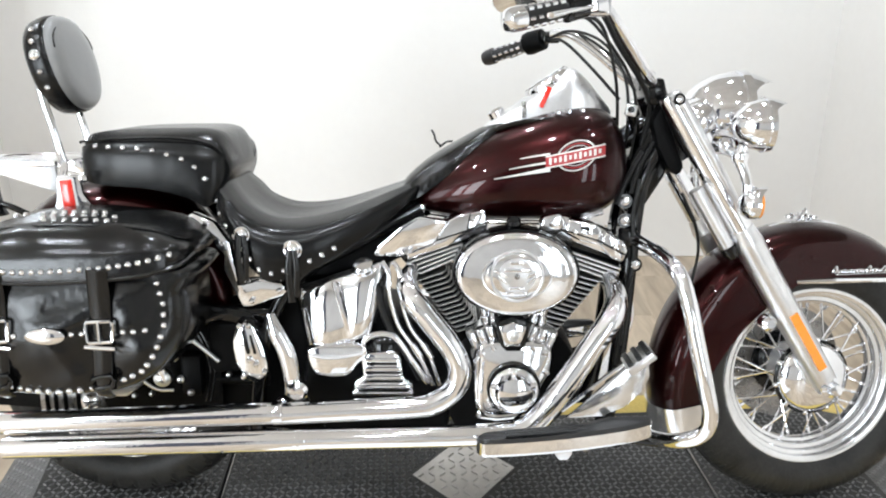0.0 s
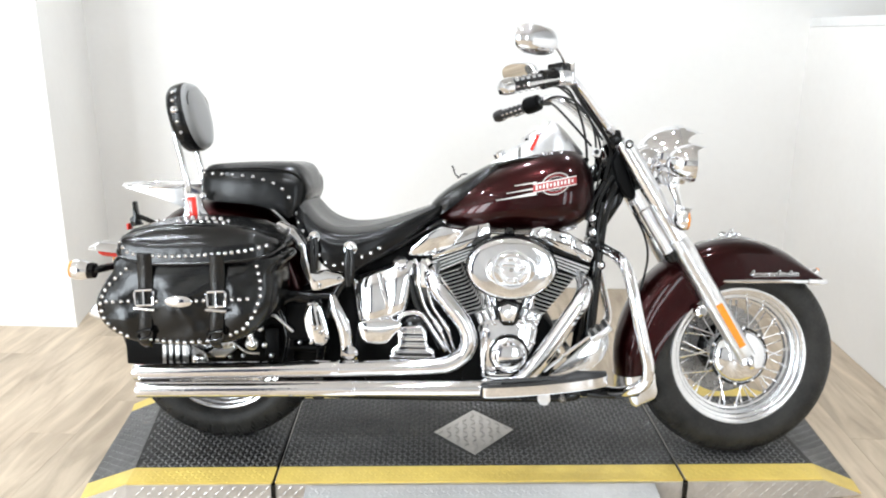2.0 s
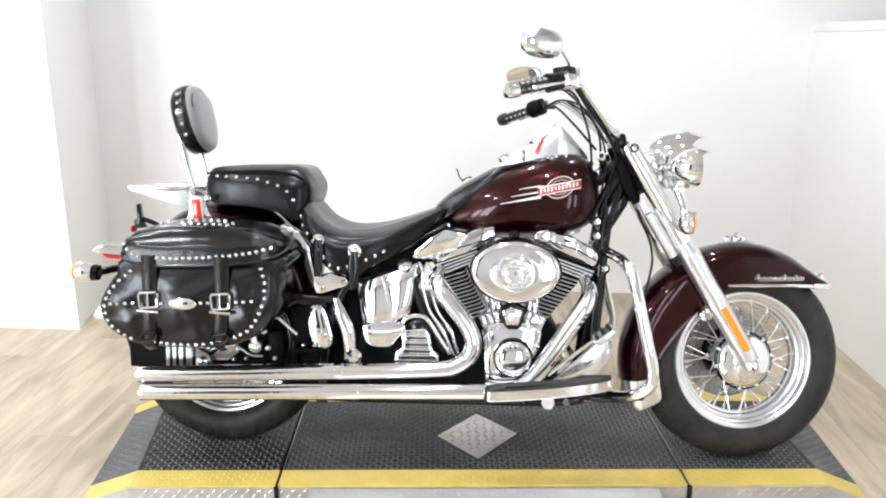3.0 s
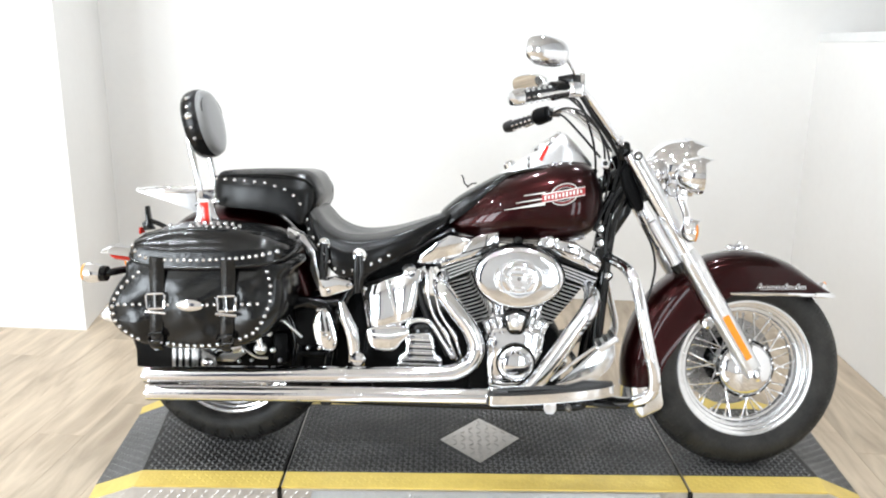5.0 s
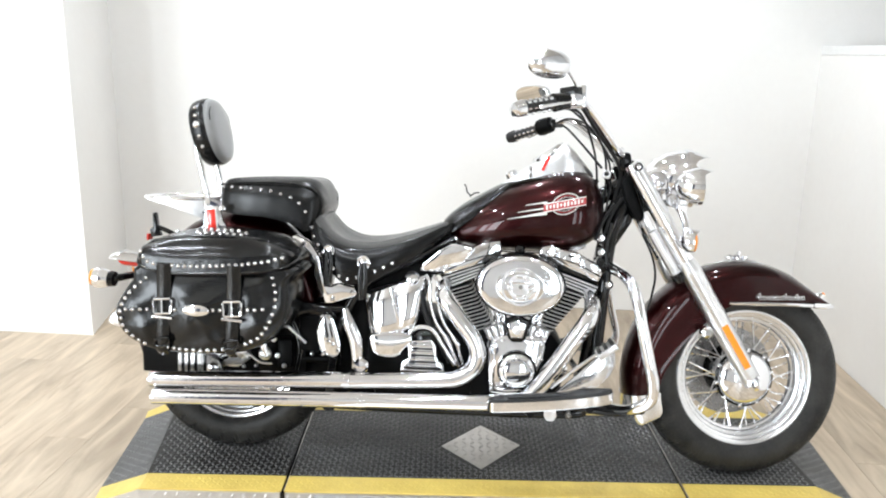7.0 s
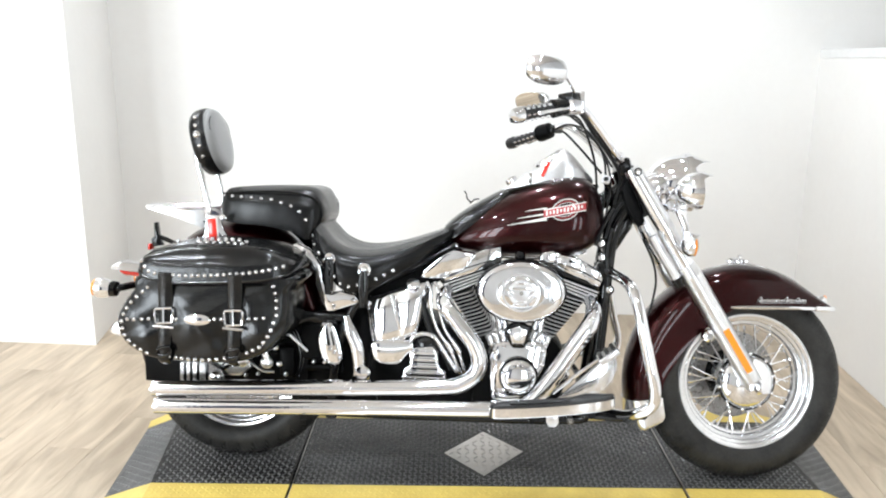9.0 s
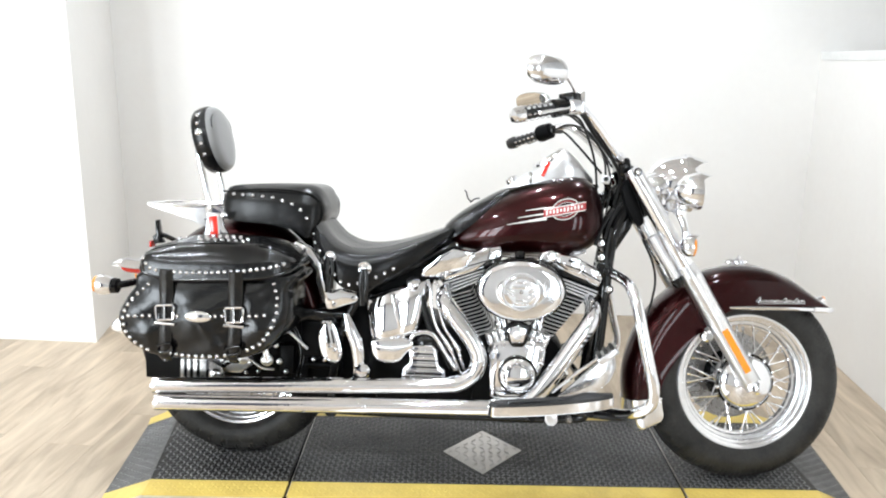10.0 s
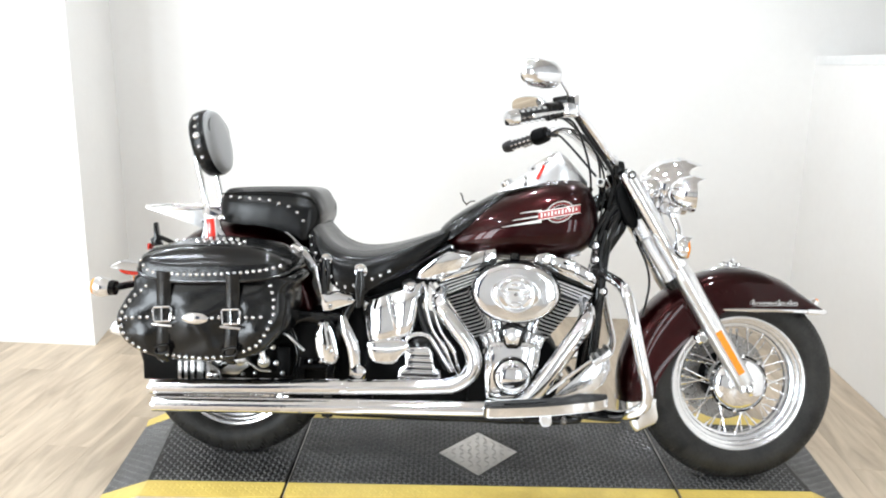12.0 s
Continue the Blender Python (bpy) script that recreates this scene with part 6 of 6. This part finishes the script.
# tail lamp, rear signals, plate
tail = part("tail_lamp", loft([[(x, w * math.cos(a), z + h * math.sin(a)) for a in (2 * math.pi * j / 24 for j in range(24))] for x, z, w, h in stations(((-0.33, 0.608, 0.030, 0.020), (-0.385, 0.614, 0.046, 0.021), (-0.395, 0.616, 0.050, 0.020), (-0.402, 0.617, 0.048, 0.016)), 4)]), RED_LENS, bike, "red tail lamp under a chrome shell")
part("tail_shell", loft([[(x, w * math.cos(a), z + h * math.sin(a)) for a in (math.pi * (j / 14) for j in range(15))] for x, z, w, h in stations(((-0.32, 0.608, 0.034, 0.028), (-0.39, 0.616, 0.050, 0.030), (-0.410, 0.620, 0.054, 0.026), (-0.432, 0.622, 0.052, 0.014)), 4)]), CHROME, tail, "chrome lamp shell")
plate_post = part("plate_bracket", prism([(-0.300, 0.775), (-0.290, 0.778), (-0.282, 0.72), (-0.27, 0.70), (-0.305, 0.695), (-0.31, 0.72), (-0.298, 0.73)], -0.012, 0.012, 0.003), BLACK_GLOSS, bike, "black rear bracket post")
part("bracket_arm", tube([(-0.292, 0.0, 0.73), (-0.25, 0.0, 0.715), (-0.20, 0, 0.69)], 0.008, 8), BLACK_GLOSS, plate_post)
part("bracket_lens", box((-0.314, 0, 0.695), (0.008, 0.04, 0.022), 0.003), RED_LENS, plate_post)
for s in (-1, 1):
    arm = part("rear_signal", lathe([(0.0, 0.012), (0.008, 0.026), (0.03, 0.032), (0.050, 0.033), (0.056, 0.030)], (-0.372, s * 0.15, 0.570), (-1, 0, 0.06), 28), CHROME, bike, "round chrome turn signal with amber lens")
    part("lens", lathe([(0, 0.029), (0.008, 0.027), (0.013, 0.016), (0.015, 0)], (-0.428, s * 0.15, 0.5735), (-1, 0, 0.06), 24), AMBER, arm, "amber lens")
    part("stalk", tube([(-0.376, s * 0.15, 0.570), (-0.35, s * 0.135, 0.574), (-0.335, s * 0.09, 0.575), (-0.31, s * 0.05, 0.575)], 0.012, 10), BLACK_GLOSS, arm)
    part("collar", lathe([(0, 0.024), (0.012, 0.026), (0.016, 0.02)], (-0.362, s * 0.15, 0.570), (-1, 0, 0.06), 20), BLACK_GLOSS, arm)
part("tail_bracket", prism([(-0.445, 0.405), (-0.40, 0.388), (-0.36, 0.395), (-0.350, 0.452), (-0.385, 0.462), (-0.425, 0.440)], -0.06, 0.06, 0.012), CHROME, bike, "chrome bracket below the tail lamp")

# headlamp, passing lamps, signals
lamp = part("headlamp", lathe([(0, 0.012), (0.01, 0.035), (0.035, 0.064), (0.07, 0.082), (0.105, 0.088), (0.125, 0.090), (0.135, 0.087)], (1.312, 0, 0.938), (1, 0, 0.05), 44), CHROME, bike, "large round chrome headlamp with visor")
part("rim", ring_lathe([(0.128, 0.082), (0.128, 0.094), (0.146, 0.093), (0.150, 0.083)], (1.312, 0, 0.938), (1, 0, 0.05), 44), CHROME, lamp)
part("lens", lathe([(0.138, 0.084), (0.150, 0.075), (0.160, 0.04), (0.163, 0)], (1.312, 0, 0.938), (1, 0, 0.05), 40), GLASS, lamp, "clear headlamp lens")


def visor(c, r, length, parent, drop=0.0, spread=1.0):
    """A thin brim over a lamp, longest at the top and running out to the sides."""
    rings = []
    arc = [radians(90 + t * spread) for t in range(-84, 85, 6)]
    for k in (0.0, 0.35, 0.7, 0.92, 1.0):
        reach = [length * k * max(0.0, math.sin(a)) ** 3.2 + 0.002 * k for a in arc]
        thin = 0.003 if k < 1 else 0.0015
        outer = [(c[0] + d, (r - 0.001 * k) * math.cos(a) + c[1], c[2] + r * math.sin(a) - drop * (d / length) ** 1.5) for a, d in zip(arc, reach)]
        inner = [(c[0] + d, (r - thin) * math.cos(a) + c[1], c[2] + (r - thin) * math.sin(a) - drop * (d / length) ** 1.5) for a, d in zip(reversed(arc), reversed(reach))]
        rings.append(outer + inner)
    part("visor", loft(rings), CHROME, parent, "chrome lamp visor", angle=60)


visor((1.445, 0, 0.942), 0.093, 0.070, lamp, 0.022, 0.72)
for s in (-1, 1):
    pl = part("passing_lamp", lathe([(0, 0.010), (0.012, 0.030), (0.035, 0.048), (0.06, 0.054), (0.068, 0.055)], (1.374, s * 0.170, 0.922), (1, 0, 0.03), 36), CHROME, bike, "round chrome passing lamp with visor")
    part("rim", ring_lathe([(0.064, 0.051), (0.064, 0.058), (0.076, 0.057), (0.078, 0.051)], (1.374, s * 0.170, 0.922), (1, 0, 0.03), 36), CHROME, pl)
    part("lens", lathe([(0.070, 0.052), (0.080, 0.042), (0.084, 0)], (1.374, s * 0.170, 0.922), (1, 0, 0.03), 30), GLASS, pl)
    visor((1.440, s * 0.170, 0.924), 0.057, 0.044, pl, 0.010, 0.8)
    part("bracket", tube([(1.405, s * 0.170, 0.882), (1.398, s * 0.166, 0.855), (1.408, s * 0.175, 0.820), (1.412, s * 0.187, 0.795)], [0.012, 0.015, 0.011, 0.010], 12), CHROME, pl, "chrome lamp bracket")
    part("bracket_nut", lathe([(-0.012, 0.016), (0.0, 0.019), (0.012, 0.016)], (1.398, s * 0.167, 0.858), (0, 0, 1), 14), CHROME, pl)
    sg = part("front_signal", lathe([(0, 0.008), (0.006, 0.022), (0.018, 0.032), (0.030, 0.034), (0.036, 0.034)], (1.394, s * 0.195, 0.760), (1, 0, 0), 30), CHROME, bike, "round chrome front turn signal with amber lens")
    part("lens", lathe([(0, 0.033), (0.008, 0.030), (0.014, 0.018), (0.016, 0)], (1.429, s * 0.195, 0.760), (1, 0, 0), 26), AMBER, sg, "amber lens")
    visor((1.426, s * 0.195, 0.761), 0.0355, 0.024, sg, 0.0, 0.8)
    part("stem", tube([(1.412, s * 0.188, 0.800), (1.412, s * 0.19, 0.78)], 0.012, 12, 1), CHROME, sg)
    part("light_bar", tube([(1.400, s * 0.165, 0.858), (1.382, s * 0.12, 0.868), (1.360, s * 0.06, 0.866), (1.352, 0, 0.862)], 0.012, 12), CHROME, bike, "chrome light bar")
for s in (-1, 1):
    part("bar_knuckle", lathe([(-0.018, 0.012), (-0.010, 0.017), (0.010, 0.018), (0.017, 0.012), (0.019, 0.0)], (1.381, s * 0.122, 0.877), (0, s, 0), 20), CHROME, bike, "rounded chrome light bar knuckle")
    part("nacelle_wing", lathe([(0, 0.036), (0.010, 0.034), (0.020, 0.024), (0.025, 0.0)], (1.338, s * 0.075, 0.932), (0, s, 0.25), 24), CHROME, bike, "domed chrome headlamp side cover")
part("nacelle", prism([(1.285, 0.955), (1.36, 0.985), (1.385, 0.93), (1.375, 0.86), (1.33, 0.85)], -0.06, 0.06, 0.015), CHROME, bike, "chrome headlamp mounting nacelle")
part("horn_plate", prism([(1.355, 0.870), (1.385, 0.875), (1.405, 0.80), (1.40, 0.72), (1.375, 0.72)], -0.03, 0.03, 0.006), CHROME, bike)

# handlebar, grips, controls, mirrors
part("riser", prism([(1.215, 1.020), (1.255, 1.020), (1.268, 0.965), (1.225, 0.960)], -0.075, 0.075, 0.008), BLACK_GLOSS, bike, "black handlebar clamp")
DIP = 0.042


def bar_z(s, y, z):
    return z - (DIP * max(0.0, (y - 0.06) / 0.36) if s > 0 else 0.0)


BAR = [(1.236, 0.0, 1.006), (1.232, 0.06, 1.006), (1.205, 0.105, 1.030), (1.150, 0.165, 1.092), (1.100, 0.225, 1.142), (1.070, 0.275, 1.158), (1.035, 0.320, 1.155), (0.985, 0.365, 1.142), (0.900, 0.425, 1.120)]
bar = part("handlebar", tube([(x, -y, z) for x, y, z in BAR[:0:-1]] + [(x, y, bar_z(1, y, z)) for x, y, z in BAR], 0.0135, 14), CHROME, bike, "wide chrome handlebar")
for s in (-1, 1):
    g0, g1 = Vector((1.000, s * 0.350, bar_z(s, 0.35, 1.145))), Vector((0.886, s * 0.432, bar_z(s, 0.432, 1.117)))
    d = (g1 - g0).normalized()
    L = (g1 - g0).length
    grip = part("handgrip", lathe([(0.0, 0.016), (0.002, 0.021), (0.010, 0.0205), (0.014, 0.0175), (L - 0.018, 0.0185), (L - 0.012, 0.0185), (L - 0.01, 0.010)], g0, d, 24), GRIP_RUBBER, bike, "black rubber handgrip with chrome bands")
    part("end_cap", lathe([(L - 0.030, 0.019), (L - 0.026, 0.0225), (L - 0.004, 0.0215), (L + 0.006, 0.018), (L + 0.010, 0.008), (L + 0.0105, 0)], g0, d, 24), CHROME if s < 0 else GRIP_RUBBER, grip, "")
    up = Vector((0, 0, 1))
    side = d.cross(up).normalized()
    for k in range(6):
        a = 2 * math.pi * k / 6 + 0.3
        off = (up * math.cos(a) + side * math.sin(a)) * 0.0180
        for q in range(5):
            p = g0 + d * (0.024 + q * 0.019)
            part("chrome_insert", tube([p + off, p + d * 0.011 + off], 0.0042, 6, 1), CHROME, grip)
    # lever
    part("lever", tube([(1.052, s * 0.305, bar_z(s, 0.305, 1.150)), (1.045, s * 0.345, bar_z(s, 0.345, 1.148)), (1.005, s * 0.395, bar_z(s, 0.395, 1.138)), (0.955, s * 0.445, bar_z(s, 0.445, 1.124))], [0.008, 0.007, 0.006, 0.008], 10, flat=0.7), CHROME if s < 0 else BLACK_GLOSS, bar, "hand lever")
    if s < 0:
        part("switch_housing", lathe([(-0.030, 0.018), (-0.026, 0.024), (0.020, 0.026), (0.026, 0.020)], g0 - d * 0.012, d, 24), BLACK_GLOSS, bar, "black switch housing")
        part("brake_reservoir", box((1.042, -0.318, 1.152), (0.062, 0.05, 0.034), 0.006, Euler((0, radians(-6), radians(-35)))), CHROME, bar, "chrome brake reservoir")
        part("reservoir_cap", box((1.042, -0.318, 1.176), (0.050, 0.044, 0.028), 0.004, Euler((0, radians(-6), radians(-35)))), BLACK_GLOSS, bar)
        part("reservoir_post", box((1.076, -0.300, 1.166), (0.018, 0.03, 0.064), 0.004), CHROME, bar)
        part("lever_clamp", box((1.055, -0.300, 1.150), (0.05, 0.035, 0.035), 0.006), CHROME, bar)
    else:
        part("switch_housing", lathe([(-0.034, 0.020), (-0.030, 0.028), (0.010, 0.031), (0.022, 0.029), (0.026, 0.020)], g0 - d * 0.010, d, 24), BLACK_MATT, bar, "black clutch switch housing")
        part("lever_clamp", box((1.050, 0.310, 1.124), (0.045, 0.04, 0.03), 0.006), BLACK_GLOSS, bar)
    part("ferrule", lathe([(0, 0.016), (0.03, 0.016)], g0 - d * 0.075, d, 18), CHROME, bar)
    # mirror
    st = part("mirror_stem", tube([(1.062, s * 0.312, 1.172), (1.050, s * 0.345, 1.198), (1.025, s * 0.395, 1.225), (1.005, s * 0.43, 1.238)], 0.0045, 10), CHROME, bike, "thin chrome mirror stem")
    nrm = Vector((-0.60, s * -0.66, -0.34)).normalized() if s > 0 else Vector((-0.78, s * -0.62, 0.03)).normalized()
    c = Vector((0.965, s * 0.465, 1.235))
    sidev = Vector((0, 0, 1)).cross(nrm).normalized()
    upv = nrm.cross(sidev)

    def oval(off, f):
        return [c + nrm * off + sidev * 0.081 * f * math.copysign(abs(math.cos(a)) ** 0.75, math.cos(a)) + upv * 0.039 * f * math.copysign(abs(math.sin(a)) ** 0.8, math.sin(a)) for a in (2 * math.pi * j / 36 for j in range(36))]

    part("mirror_shell", loft([oval(0.006, 0.97), oval(0.004, 1.0), oval(-0.006, 1.0), oval(-0.020, 0.93), oval(-0.032, 0.75), oval(-0.040, 0.45), oval(-0.042, 0.1)]), CHROME, st, "chrome mirror shell", angle=60)
    part("mirror_glass", loft([oval(0.0065, 0.93), oval(0.0075, 0.92), oval(0.0076, 0.5)]), MIRROR, st, "mirror glass")

# cables
cables = (
    ([(1.045, -0.300, 1.150), (1.080, -0.255, 1.140), (1.13, -0.175, 1.085), (1.195, -0.10, 1.015), (1.230, -0.055, 0.955), (1.215, -0.05, 0.87)], 0.0060),
    ([(1.02, -0.325, 1.140), (1.08, -0.245, 1.120), (1.125, -0.155, 1.045), (1.150, -0.085, 0.975), (1.158, -0.06, 0.90)], 0.0038),
    ([(1.020, -0.330, 1.130), (1.055, -0.26, 1.128), (1.120, -0.15, 1.085), (1.175, -0.09, 1.02), (1.200, -0.06, 0.94), (1.190, -0.06, 0.84)], 0.0034),
    ([(1.030, 0.330, 1.112), (1.08, 0.21, 1.135), (1.14, 0.08, 1.105), (1.180, 0.0, 1.03), (1.190, -0.02, 0.93), (1.178, -0.03, 0.80)], 0.0036),
    ([(1.04, 0.31, 1.118), (1.07, 0.22, 1.110), (1.12, 0.12, 1.05), (1.185, 0.06, 0.97)], 0.0040),
    ([(1.05, 0.30, 1.112), (1.10, 0.22, 1.130), (1.165, 0.10, 1.075), (1.215, 0.03, 0.99)], 0.0036),
    ([(1.30, -0.10, 0.77), (1.334, -0.10, 0.70), (1.347, -0.095, 0.64), (1.342, -0.09, 0.585), (1.33, -0.09, 0.53)], 0.0036),
    ([(1.21, -0.09, 0.86), (1.175, -0.105, 0.80), (1.155, -0.11, 0.745)], 0.006),
    ([(1.235, -0.08, 0.88), (1.20, -0.10, 0.82), (1.185, -0.11, 0.77)], 0.005),
    ([(1.205, -0.10, 0.80), (1.190, -0.118, 0.72), (1.196, -0.122, 0.62), (1.180, -0.120, 0.52), (1.176, -0.118, 0.42)], 0.0045),
)
for pts, r in cables:
    part("cable", tube(pts, r, 8), CABLE, bike, "black control cable")
lock = part("ignition_lock", box((1.184, -0.072, 0.950), (0.024, 0.022, 0.026), 0.004, Euler((0, radians(12), 0))), CHROME_DULL, bike, "small polished lock housing")
part("keyhole", lathe([(0, 0.008), (0.003, 0.007), (0.0035, 0.0)], (1.183, -0.0825, 0.952), (0, -1, 0), 14), BLACK_GLOSS, lock)
part("lock_stem", tube([(1.186, -0.066, 0.940), (1.205, -0.04, 0.90)], 0.009, 10, 1), BLACK_GLOSS, lock)
part("bar_clamp_bolt", lathe([(0, 0.012), (0.012, 0.012), (0.016, 0.007)], (1.225, -0.06, 1.02), (0, 0, 1), 12), CHROME, bike)


# ---- floor planks, last ----
PW, PLEN = 0.182, 1.22
bm = bmesh.new()
bmesh.ops.create_cube(bm, size=1)
bmesh.ops.transform(bm, matrix=Matrix.Diagonal((PW - 0.0006, PLEN - 0.0006, 0.008, 1)), verts=bm.verts)
bmesh.ops.bevel(bm, geom=[e for e in bm.edges if e.verts[0].co.z > 0 and e.verts[1].co.z > 0], offset=0.0005, segments=1, affect="EDGES")
plank_mesh = mesh_of("plank", bm, WOOD, False)
rnd = random.Random(5)
for i in range(-14, 15):
    off = rnd.random() * PLEN
    for j in range(-3, 3):
        x, y = 0.05 + i * PW, -0.4 + off + j * PLEN
        if y - PLEN / 2 > BACK or y + PLEN / 2 < -3.6 or (x < PILLAR_X - 0.2 and y - PLEN / 2 > PILLAR_Y) or x > RIGHT + 0.1:
            continue
        piece("plank", plank_mesh, floor, pose(x, y, FLOOR - 0.0045))
